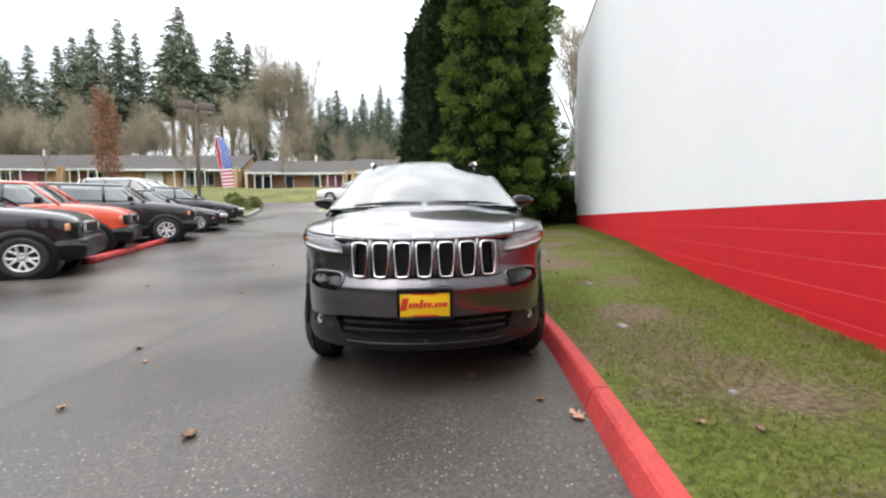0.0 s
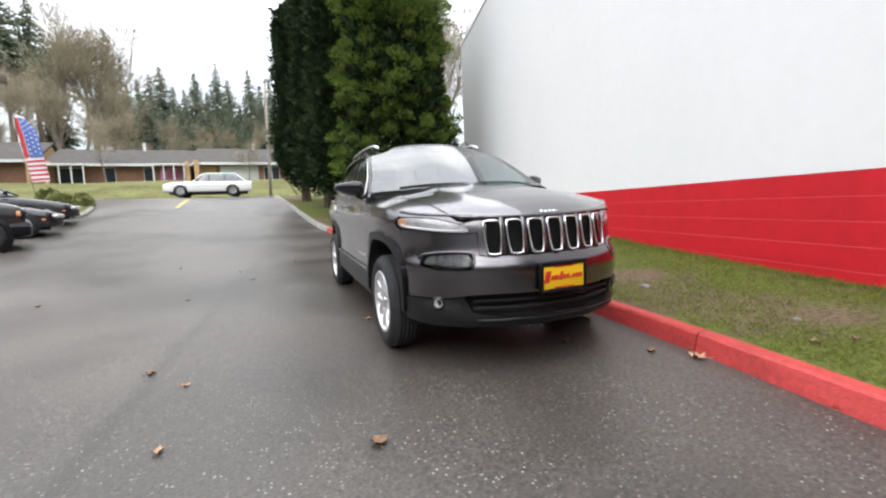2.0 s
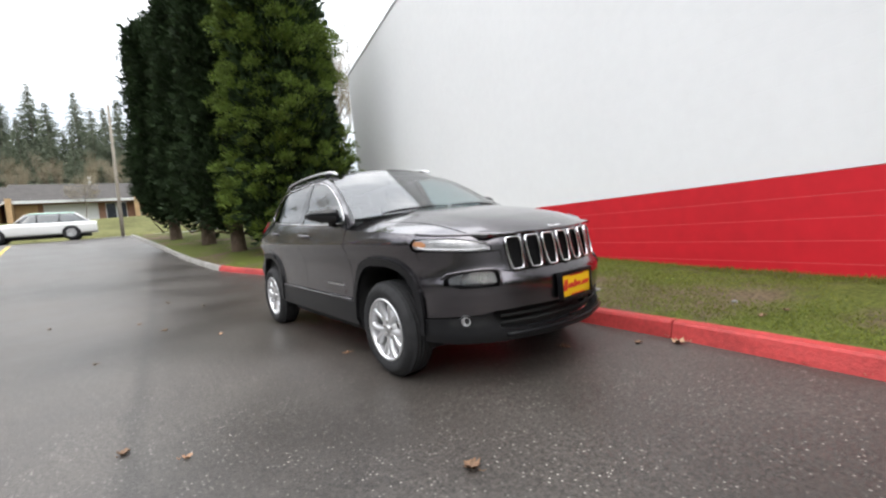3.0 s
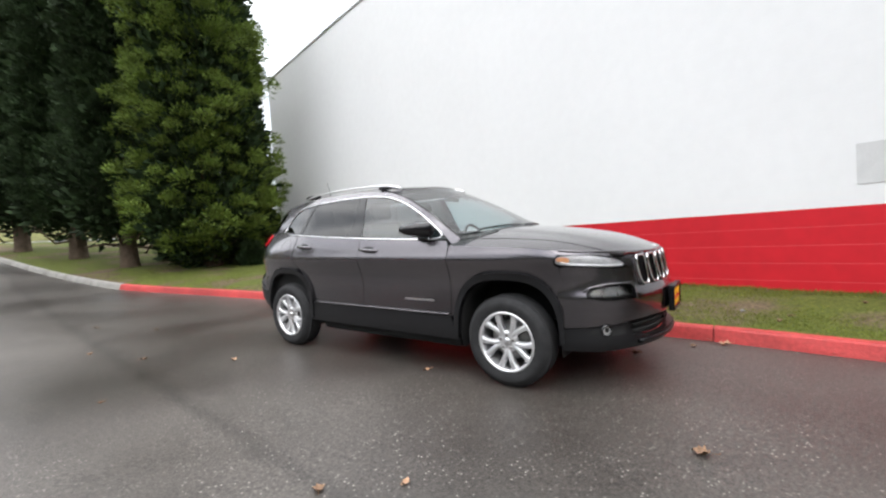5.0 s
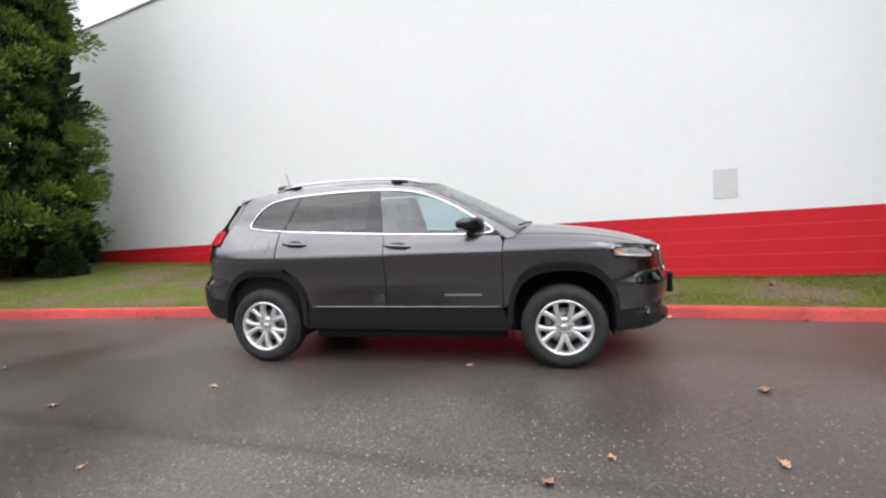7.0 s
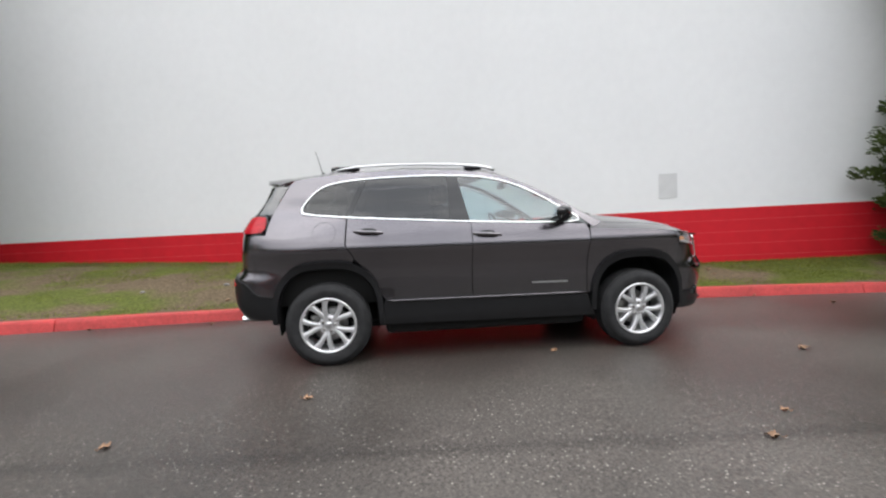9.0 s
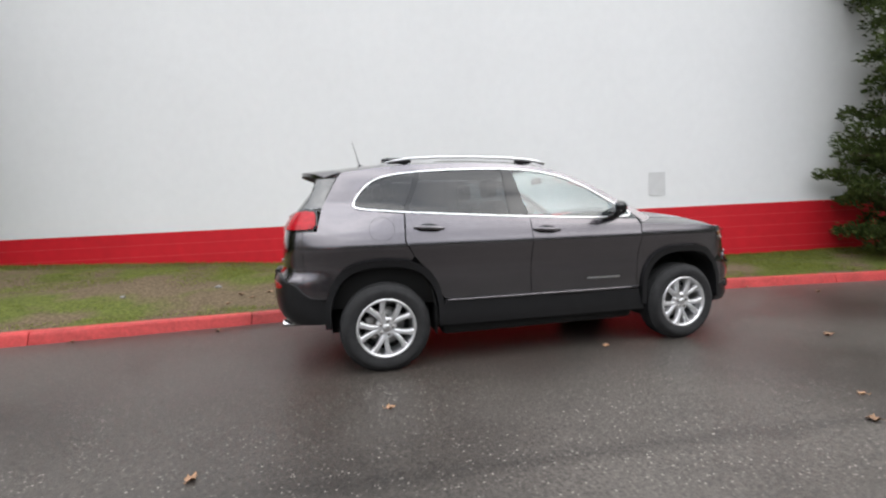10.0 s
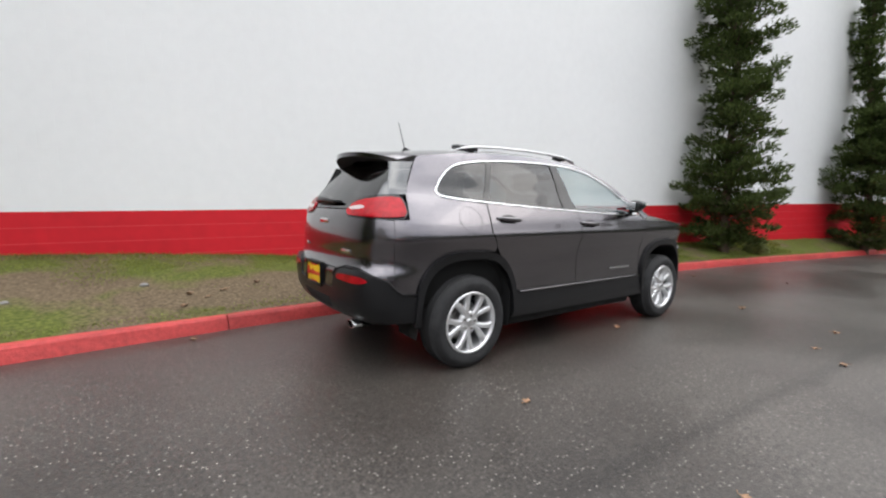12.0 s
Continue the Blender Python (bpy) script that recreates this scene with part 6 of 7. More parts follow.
def bare_tree(seed, tall, spread, label, group):
    rng = random.Random(seed)
    tree = thing("bare_tree", label, "tree", group=group)
    lines, twigs = [], []

    def grow(p, way, long, r, depth):
        pts = [(p, r)]
        n = 3
        for i in range(n):
            way = (way + Vector((rng.uniform(-0.16, 0.16), rng.uniform(-0.16, 0.16), 0.05))).normalized()
            p = p + way * long / n
            pts.append((p, r * (1 - 0.4 * (i + 1) / n)))
        (lines if depth < 3 else twigs).append(pts)
        if depth < 5:
            for _ in range((4, 4, 4, 5, 5)[depth]):
                side = Vector((rng.uniform(-1, 1), rng.uniform(-1, 1), rng.uniform(-0.1, 0.5))).normalized()
                q = pts[rng.choice((1, 2, 3))][0] if depth else pts[rng.choice((2, 3))][0]
                grow(q, (way * (1.0 - spread) + side * spread).normalized(), long * rng.uniform(0.5, 0.72), r * 0.5, depth + 1)
    grow(Vector((0, 0, -0.3)), Vector((0, 0, 1)), tall * 0.42, tall * 0.011, 0)
    part("trunk", limb_mesh(lines, 5), BARK_GREY, tree)
    crown = joined(limb_mesh(twigs, 3))
    ends = [(t[-1][0], (t[-1][0] - t[0][0]).normalized(), tall / 15) for t in twigs]
    crown.from_mesh(leafy(ends, 1, 0.30, 0.70, 0.018, rng, up=0.3))
    part("crown", crown, TWIG, tree)
    return tree


def at_px(px, y):
    """World x of a bearing from the first viewpoint, at depth y."""
    return 0.01 + math.tan(math.atan((px - 784) / 757) + radians(2.05)) * (y + 3.44)


woods = "woods behind the houses"
firs = [fir(41, 30, 5.2, 0.10), fir(42, 32, 3.6, 0.25), fir(43, 27, 3.2, 0.06), fir(44, 31, 4.2, 0.45)]
bares = [bare_tree(51, 15, 0.42, "tall leafless tree in the far woods", woods), bare_tree(52, 17, 0.27, "tall leafless tree in the far woods", woods), bare_tree(53, 9, 0.55, "leafless street tree with a spreading crown", "street trees")]
for f in firs + bares:
    f.location = (0, 0, 0)
fir_spots = [(-60, 86, 0, 0.9), (-25, 84, 2, 0.90), (12, 84, 0, 0.90), (34, 94, 0, 0.88), (72, 86, 1, 0.86), (100, 95, 2, 0.85), (122, 86, 2, 1.0), (150, 90, 0, 1.0), (183, 86, 0, 1.02), (166, 96, 3, 0.96), (205, 94, 2, 0.95), (228, 86, 1, 1.02), (258, 88, 1, 0.96), (333, 84, 3, 1.10), (316, 90, 3, 1.0), (352, 92, 3, 1.02), (400, 88, 3, 0.95), (418, 86, 3, 0.98), (449, 90, 3, 0.94), (468, 96, 2, 0.85), (534, 96, 1, 0.86), (578, 98, 0, 0.56), (600, 104, 2, 0.50), (622, 104, 0, 0.50), (650, 106, 0, 0.50), (668, 108, 2, 0.54), (690, 106, 0, 0.52), (712, 104, 2, 0.55), (735, 108, 0, 0.56), (760, 104, 2, 0.5), (820, 108, 0, 0.55), (836, 82, 1, 0.82), (852, 86, 3, 0.80), (1010, 95, 0, 0.45)]
fir_spots += [(556 + 15 * i, 110 + (i * 7) % 12, (0, 2, 1)[i % 3], 0.66 + 0.05 * ((i * 3) % 5)) for i in range(24)]
used = set()
for i, (px, y, k, size) in enumerate(fir_spots):
    x = at_px(px, y)
    m = pose(x, y, land_z(x, y), 0, 0, 67 * i)
    t = firs[k] if k not in used else copy_thing(firs[k], m)
    used.add(k)
    t.matrix_basis = m
    t.scale = (size * 1.28, size * 1.28, size)
# unseen firs carry the woods round the west side, added to darken car reflections
for i in range(56):
    a = radians(-72 - 1.9 * i)
    r = 70 + 16 * ((i * 7) % 5) / 5
    x, y = r * math.sin(a), r * math.cos(a)
    t = copy_thing(firs[i % 3], pose(x, y, land_z(x, min(y, 300)) - 0.5, 0, 0, 40 * i))
    t.scale = (1.5, 1.5, 0.78 + 0.07 * ((i * 3) % 5))
bare_spots = [(-40, 72, 0, 0.9), (5, 74, 1, 0.85), (45, 70, 0, 0.8), (75, 76, 1, 0.8), (110, 74, 1, 0.85), (145, 76, 0, 0.8), (215, 74, 0, 0.8), (245, 76, 1, 0.8), (275, 74, 0, 0.9), (310, 76, 1, 0.9), (365, 72, 1, 0.88), (400, 70, 0, 1.0), (425, 76, 1, 1.05), (452, 72, 0, 1.05), (468, 80, 1, 1.45), (488, 78, 1, 1.55), (508, 80, 0, 1.5), (528, 84, 1, 1.45), (548, 86, 0, 1.3), (600, 90, 1, 0.7), (665, 94, 1, 0.6), (720, 94, 1, 0.6), (1000, 30, 1, 1.0), (1012, 34, 0, 1.1), (790, 90, 0, 0.95)]
bare_spots += [(-150 + 27 * i, 66 + (i * 5) % 7, i % 2, (0.62 if i < 26 else 0.28) + 0.06 * ((i * 3) % 5)) for i in range(36)]
for i, (px, y, k, size) in enumerate(bare_spots):
    x = at_px(px, y)
    m = pose(x, y, land_z(x, y), 0, 0, 101 * i)
    t = bares[k] if ("b", k) not in used else copy_thing(bares[k], m)
    used.add(("b", k))
    t.matrix_basis = m
    t.scale = (size, size, size)
for i, (px, y, size) in enumerate(((86, 50, 1.15), (337, 48, 0.8), (510, 52, 0.85), (700, 52, 0.62), (775, 50, 0.62))):
    x = at_px(px, y)
    m = pose(x, y, land_z(x, y), 0, 0, 77 * i)
    t = bares[2] if i == 0 else copy_thing(bares[2], m)
    t.matrix_basis = m
    t.scale = (size, size, size)


def copper_tree():
    rng = random.Random(9)
    tree = thing("beech_tree", "narrow tree that keeps its dead copper-brown leaves", "tree")
    lines, centres = [[(Vector((0, 0, -0.3)), 0.13), (Vector((0, 0, 8.2)), 0.02)]], []
    for k in range(60):
        z = 0.9 + 7.0 * k / 60
        a = 2.4 * k
        d = Vector((math.cos(a), math.sin(a), 0))
        reach = (0.92 if z < 3 else 0.92 * (1 - (z - 3) / 5.4)) * rng.uniform(0.6, 1.1)
        tip = Vector((0, 0, z)) + d * reach + Vector((0, 0, 0.9))
        lines.append([(Vector((0, 0, z)), 0.02), (tip, 0.006)])
        if z < 5.8:
            centres += [(Vector((0, 0, z)).lerp(tip, f), d, rng.uniform(0.8, 1.2)) for f in (0.45, 0.8, 1.05)]
    part("trunk", limb_mesh(lines, 5), BARK_GREY, tree)
    part("crown", leafy(centres, 34, 0.30, 0.16, 0.045, rng), LEAF_BROWN, tree)
    return tree


ct = copper_tree()
x = at_px(190, 33)
ct.matrix_basis = pose(x, 33.5, PROFILE(33) + 0.4, 0, 0, 0) @ Matrix.Diagonal((1.0, 1.0, 1.28, 1))

# grass blades on the strip, thin where the soil shows
def grass():
    rng = random.Random(12)
    verts, faces = [], []
    made = 0
    while made < 120000:
        y = rng.uniform(-9, 13) if made % 5 else rng.uniform(-22, 24)
        k, w = kerb_x(y) + 0.17, (wall_x(y) - 0.02 if y < 12.8 else 9.0)
        f = rng.random()
        x = k + (w - k) * f
        bare = 0.42 * math.exp(-((f - 0.45) / 0.22) ** 2) + noise.noise(Vector((x * 0.55, y * 0.55, 21))) + 0.5 * noise.noise(Vector((x * 1.7, y * 1.7, 4)))
        bare += 0.45 * ease(y, 2.6, 4.2) * (1 - ease(y, 6.2, 8.4))
        edge = f > 0.86 or f < 0.04
        if not edge and bare > 0.20 + rng.uniform(-0.12, 0.25):
            made += 0.25
            continue
        z = lawn_z(x, y)
        tall = rng.uniform(0.008, 0.024) * (2.2 if f > 0.90 else 1.0)
        a = rng.uniform(0, math.pi)
        dx, dy = math.cos(a) * rng.uniform(0.003, 0.006), math.sin(a) * rng.uniform(0.003, 0.006)
        lx, ly = rng.uniform(-0.03, 0.03), rng.uniform(-0.03, 0.03)
        b = len(verts)
        verts += [(x - dx, y - dy, z - 0.004), (x + dx, y + dy, z - 0.004), (x + lx, y + ly, z + tall)]
        faces.append((b, b + 1, b + 2))
        made += 1
    return raw(verts, faces)


blades = part("grass", grass(), GRASS_BLADE)
tagged(blades, "short green winter grass, patchy over soil", "grass", kind="stuff")

# ---- the other vehicles ----


def loft(rings):
    verts, faces = [], []
    n = len(rings[0])
    for r in rings:
        verts += r
    for i in range(len(rings) - 1):
        for k in range(n):
            q = (k + 1) % n
            faces.append((i * n + k, i * n + q, (i + 1) * n + q, (i + 1) * n + k))
    faces += [tuple(range(n - 1, -1, -1)), tuple((len(rings) - 1) * n + k for k in range(n))]
    return raw(verts, faces)


def section(w, z0, z1, y):
    """A car body cut across: upright flanks with a shoulder crease, a softly crowned top."""
    h = z1 - z0
    half = [(0, z0), (0.84 * w, z0), (0.955 * w, z0 + 0.03), (0.985 * w, z0 + 0.14 * h), (0.990 * w, z0 + 0.38 * h), (1.0 * w, z0 + 0.66 * h), (0.998 * w, z0 + 0.70 * h), (0.975 * w, z1 - 0.11), (0.955 * w, z1 - 0.05), (0.915 * w, z1 - 0.018), (0.84 * w, z1 - 0.004), (0.45 * w, z1 + 0.014), (0, z1 + 0.02)]
    return [Vector((x, y, z)) for x, z in half] + [Vector((-x, y, z)) for x, z in half[-2:0:-1]]


def parked_car(name, label, paint, spec, m, group=""):
    """spec: wheelbase, nose, tail, half width, body line, cabin line, wheel radius, cladding, kind of face."""
    car = thing(name, label, "car", m, group)
    wb, nose, tail, hw, r = spec["base"], spec["nose"], spec["tail"], spec["half"], spec["wheel"]
    line, cabin = table(*spec["body"]), spec["cabin"]
    rings = []
    for y in [nose, nose + 0.03, nose + 0.10, nose + 0.25] + steps(nose + 0.45, tail - 0.45, 0.16) + [tail - 0.25, tail - 0.1, tail - 0.03, tail]:
        f = min(1, (y - nose) / 0.5, (tail - y) / 0.5)
        w = hw * (1 - spec["round"] * (1 - f) ** 2)
        rings.append(section(w, spec["floor"] + 0.05 * (1 - f), line(y), y))
    part("body", loft(rings), paint, car)
    # cabin: dark glass block with painted pillars and roof
    y0, y1, y2, y3, zr, wr, wb0 = cabin
    n = 24
    glass_rings = []
    zs = steps(0, 1, 0.25)
    for f in zs:
        a, b = y0 + (y1 - y0) * f, y3 + (y2 - y3) * f
        w = wb0 + (wr - wb0) * f
        zb = max(line(y0), line(y3)) - 0.10
        z = zb + (zr - zb) * f
        ring = []
        for k in range(n):
            t = 2 * math.pi * (k + 0.5) / n
            c, s = math.cos(t), math.sin(t)
            c, s = math.copysign(abs(c) ** 0.32, c), math.copysign(abs(s) ** 0.32, s)
            ring.append(Vector((w * c, (a + b) / 2 + (b - a) / 2 * s, z)))
        glass_rings.append(ring)
    part("window_glass", loft(glass_rings), CAR_GLASS, car, "dark window glass")
    top_ring = glass_rings[-1]
    rf = [[v.copy() for v in top_ring], [Vector((v.x * 0.99, (v.y - (y1 + y2) / 2) * 0.99 + (y1 + y2) / 2, v.z + 0.035)) for v in top_ring], [Vector((v.x * 0.85, (v.y - (y1 + y2) / 2) * 0.9 + (y1 + y2) / 2, v.z + 0.065)) for v in top_ring]]
    part("roof", loft(rf), spec.get("roof", paint), car)
    zb = max(line(y0), line(y3)) - 0.04
    for sg in (-1, 1):
        for ya, yb, wd in ((y0, y1, 0.07), (y3, y2, 0.12)):
            s = 1 if ya == y0 else -1
            part("pillar", sweep([(sg * (wb0 - 0.02), ya + s * 0.04, zb), (sg * (wr - 0.005), yb + s * 0.02, zr + 0.01)], wd, 0.05), paint, car)
        mid = spec.get("posts", ((y0 + y3) / 2,))
        for ym in mid:
            part("pillar", sweep([(sg * (wb0 + 0.004), ym, zb), (sg * (wr + 0.006), ym + 0.03, zr)], 0.06, 0.03, up=(1, 0, 0)), GLOSS_BLACK, car)
        for yw in (0, wb):
            # VOID discs on the flat flank stand in for shaded wheel wells
            part("arch", lathe([(r + 0.005, -0.02), (r + 0.10, -0.02), (r + 0.108, 0.0), (r + 0.108, 0.3)], 36) if spec["clad"] else lathe([(0.05, 0.0), (r + 0.05, 0.0), (r + 0.05, 0.3)], 36), PLASTIC if spec["clad"] else VOID, car).matrix_basis = pose(sg * (hw + 0.005), yw, r, 0, 0, 0 if sg < 0 else 180)
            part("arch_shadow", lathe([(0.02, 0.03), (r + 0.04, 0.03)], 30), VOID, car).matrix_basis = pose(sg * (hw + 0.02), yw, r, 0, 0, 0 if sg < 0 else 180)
            wheel("wheel", car, sg * (hw - 0.075), yw, r, sg, r=r, rim_r=r * 0.62, wide=0.21)
        bm = boxed(min(sg * hw, sg * (hw + 0.17)), max(sg * hw, sg * (hw + 0.17)), y0 + 0.28, y0 + 0.40, zb + 0.02, zb + 0.17, bevel=0.03)
        part("door_mirror", bm, GLOSS_BLACK, car)
        for yh in mid:
            part("door_handle", sweep([(sg * (hw + 0.006), yh + d, zb - 0.12) for d in (0.06, 0.10, 0.2, 0.24)], 0.02, 0.025), paint, car)
    if spec["clad"]:
        part("sill", joined(mesh_of(boxed(-hw - 0.012, hw + 0.012, 0.42, wb - 0.42, spec["floor"] - 0.02, spec["floor"] + 0.17, bevel=0.03), "s")), PLASTIC, car)
        part("front_bumper", loft([section(hw * k, spec["floor"] - 0.02 + 0.10 * max(0, 0.95 - k) * 4, spec["floor"] + 0.36 - 0.4 * max(0, 0.95 - k), nose + d) for d, k in ((-0.10, 0.78), (-0.085, 0.84), (-0.05, 0.90), (0.02, 0.95), (0.14, 0.985), (0.30, 1.004), (0.47, 1.006))]), PLASTIC, car)
        part("rear_bumper", boxed(-hw * 0.95, hw * 0.95, tail - 0.4, tail + 0.04, spec["floor"], spec["floor"] + 0.30, bevel=0.07, segs=3), PLASTIC, car)
    if spec["face"] == "round":
        zf = line(nose + 0.1) - 0.20
        part("grille_panel", boxed(-0.36, 0.36, nose - 0.028, nose + 0.05, zf - 0.10, zf + 0.115, bevel=0.025), SATIN, car, "silver grille panel with upright slots")
        part("lamp_panel", boxed(-hw * 0.90, hw * 0.90, nose - 0.015, nose + 0.08, zf - 0.125, zf + 0.125, bevel=0.03), GLOSS_BLACK, car)
        for k in range(7):
            part("grille_slot", boxed(-0.27 + k * 0.09 - 0.03, -0.27 + k * 0.09 + 0.03, nose - 0.036, nose - 0.01, zf - 0.075, zf + 0.085, bevel=0.012), GLOSS_BLACK, car)
        for sg in (-1, 1):
            lamp = part("headlamp", lathe([(0.001, -0.055), (0.06, -0.05), (0.085, -0.03), (0.095, -0.035), (0.105, -0.01), (0.105, 0.05)], 28), LENS_WHITE, car)
            lamp.matrix_basis = pose(sg * 0.49, nose, zf, 0, 0, 90)
            part("lamp_ring", lathe([(0.088, -0.036), (0.098, -0.045), (0.108, -0.02)], 28), GLOSS_BLACK, lamp)
            part("turn_lamp", boxed(min(sg * (hw - 0.10), sg * (hw + 0.004)), max(sg * (hw - 0.10), sg * (hw + 0.004)), nose + 0.07, nose + 0.14, zf - 0.03, zf + 0.09, bevel=0.02), LENS_AMBER, car)
        if spec.get("card"):
            part("dealer_card", boxed(-0.15 - 0.2, 0.15 - 0.2, nose - 0.07, nose - 0.055, 0.48, 0.62, bevel=0.004), PLATE_YELLOW, car, "yellow dealer card")
    else:
        zf = line(nose + 0.2) - 0.12
        part("grille", boxed(-0.40, 0.40, nose - 0.012, nose + 0.12, zf - 0.22, zf - 0.08, bevel=0.03), GLOSS_BLACK, car)
        for sg in (-1, 1):
            bm = boxed(-0.17, 0.17, -0.10, 0.05, -0.055, 0.055, bevel=0.03)
            bmesh.ops.transform(bm, matrix=pose(sg * (hw - 0.22), nose + 0.13, zf + 0.01, 0, 0, sg * 38), verts=bm.verts)
            part("headlamp", bm, LENS_WHITE, car)
            part("turn_lamp", boxed(min(sg * (hw - 0.06), sg * (hw + 0.003)), max(sg * (hw - 0.06), sg * (hw + 0.003)), nose + 0.40, nose + 0.48, zf - 0.10, zf - 0.05, bevel=0.01), LENS_AMBER, car)
    part("underbody", boxed(-hw * 0.8, hw * 0.8, nose + 0.3, tail - 0.3, 0.16, spec["floor"] + 0.2), VOID, car)
    return car


BOXY = dict(base=2.57, nose=-0.68, tail=3.42, half=0.90, wheel=0.352, floor=0.30, round=0.14, clad=True, face="round", body=((-0.68, 0.94), (-0.60, 1.03), (-0.25, 1.10), (0.35, 1.15), (0.6, 1.16), (3.42, 1.18)), cabin=(0.46, 0.98, 3.10, 3.38, 1.57, 0.68, 0.87), posts=(1.42, 2.35))
LOW = dict(base=2.70, nose=-0.90, tail=3.75, half=0.89, wheel=0.32, floor=0.22, round=0.32, clad=False, face="slim", body=((-0.90, 0.56), (-0.75, 0.66), (-0.3, 0.78), (0.5, 0.92), (1.5, 0.96), (3.4, 1.02), (3.75, 0.95)), cabin=(0.55, 1.35, 2.35, 3.35, 1.38, 0.58, 0.80), posts=(1.62,))
VAN = dict(base=3.08, nose=-1.0, tail=4.15, half=0.98, wheel=0.34, floor=0.26, round=0.28, clad=False, face="slim", body=((-1.0, 0.66), (-0.8, 0.84), (-0.3, 0.98), (0.2, 1.06), (4.15, 1.12)), cabin=(0.05, 1.05, 3.85, 4.1, 1.68, 0.72, 0.92), posts=(1.35, 2.55, 3.5))
WAGON = dict(base=2.95, nose=-0.95, tail=4.05, half=0.92, wheel=0.34, floor=0.28, round=0.12, clad=False, face="slim", body=((-0.95, 0.78), (-0.6, 0.88), (0.6, 0.95), (4.05, 0.93)), cabin=(0.62, 1.20, 3.2, 3.85, 1.42, 0.66, 0.84), posts=(1.6, 2.5), roof=PAINT_MINT)

ROW, FACE = Vector((-0.194, 0.981, 0)), 116


def stand(k, back=0.0, turn=FACE):
    p = Vector((-6.83, 4.39, 0)) + ROW * (2.905 * k)
    x, y = p.x - back, p.y
    return pose(x, y, lot_z(x, y), 0, -2.0, turn)


row = "cars parked in a row across the lot"
parked_car("compact_suv", "glossy black boxy compact SUV with grey cladding, parked nose out", PAINT_BLACK, BOXY, stand(0), row)
parked_car("compact_suv", "bright orange boxy compact SUV with a yellow dealer card", PAINT_ORANGE, dict(BOXY, card=True), stand(1, 0.55), row)
parked_car("compact_suv", "charcoal boxy compact SUV with black cladding and alloy wheels", PAINT_DARK, BOXY, stand(2), row)
parked_car("sedan", "low black sedan parked beside the charcoal SUV", PAINT_BLACK, LOW, stand(3), row)
parked_car("sedan", "low dark sedan at the end of the row", PAINT_DARK, LOW, stand(4), row)
parked_car("minivan", "white minivan parked behind the row of cars", PAINT_WHITE, VAN, pose(-12.4, 17.8, lot_z(-12.4, 17.8) + 0.03, 0, 0, 85))
parked_car("station_wagon", "old white station wagon with a mint green roof on the street", PAINT_WHITE, WAGON, pose(-7.0, 28.8, PROFILE(28.8) + 0.02, 0, 0, -90))
stop = thing("wheel_stop_kerb", "low red painted kerb strip under the parked cars", "kerb", kind="structure")
for k in range(2):
    a = Vector((-6.82, 5.3, 0)) + Vector((-0.2, 0.98, 0)) * (2.05 * k)
    line = [a + Vector((-0.2, 0.98, 0)) * d for d in (0, 0.7, 1.4, 2.0)]
    part("kerb_stone", sweep([(p.x, p.y, lot_z(p.x, p.y) + 0.06) for p in line], 0.18, 0.16, n=10), KERB_RED, stop)

# ---- across the street: houses, poles, banner ----


def row_house(x0, x1, y, z, ridge, group):
    """A low terrace unit: walls, shallow roof, fascia, posts, windows and doors."""
    h = thing("row_house", "low single-storey row house with a grey shingle roof", "house", pose(x0, y, z), group)
    w = x1 - x0
    part("wall", boxed(0, w, 0, 7, -1.5, 2.3), HOUSE_BRICK, h, smooth=False)
    verts = [(-0.3, -1.0, 2.25), (w + 0.3, -1.0, 2.25), (w + 0.3, 3.5, ridge), (-0.3, 3.5, ridge), (-0.3, 8.0, 2.25), (w + 0.3, 8.0, 2.25)]
    low = [(a, b, c - 0.22) for a, b, c in verts]
    rf = raw(verts + low, [(0, 1, 2, 3), (3, 2, 5, 4), (7, 6, 9, 8), (8, 9, 10, 11), (0, 6, 7, 1), (0, 3, 9, 6), (1, 7, 8, 2), (4, 5, 11, 10), (3, 4, 10, 9), (2, 8, 11, 5)])
    part("roof", rf, ROOF_FELT, h, smooth=False)
    for xe in (0.0, w - 0.15):
        part("gable", raw([(xe, 0, 2.302), (xe, 7, 2.302), (xe, 3.5, ridge - 0.3), (xe + 0.15, 0, 2.302), (xe + 0.15, 7, 2.302), (xe + 0.15, 3.5, ridge - 0.3)], [(0, 2, 1), (3, 4, 5), (0, 3, 5, 2), (1, 2, 5, 4), (0, 1, 4, 3)]), HOUSE_TAN, h, smooth=False)
    part("fascia", boxed(-0.3, w + 0.3, -1.06, -1.002, 1.98, 2.24), HOUSE_WHITE, h, smooth=False)
    for xe in (-0.05, w - 0.35):
        part("cedar_screen", boxed(xe, xe + 0.4, -1.5, -0.02, -1.0, 2.45), HOUSE_TAN, h, "tan cedar dividing screen", smooth=False)
    return h


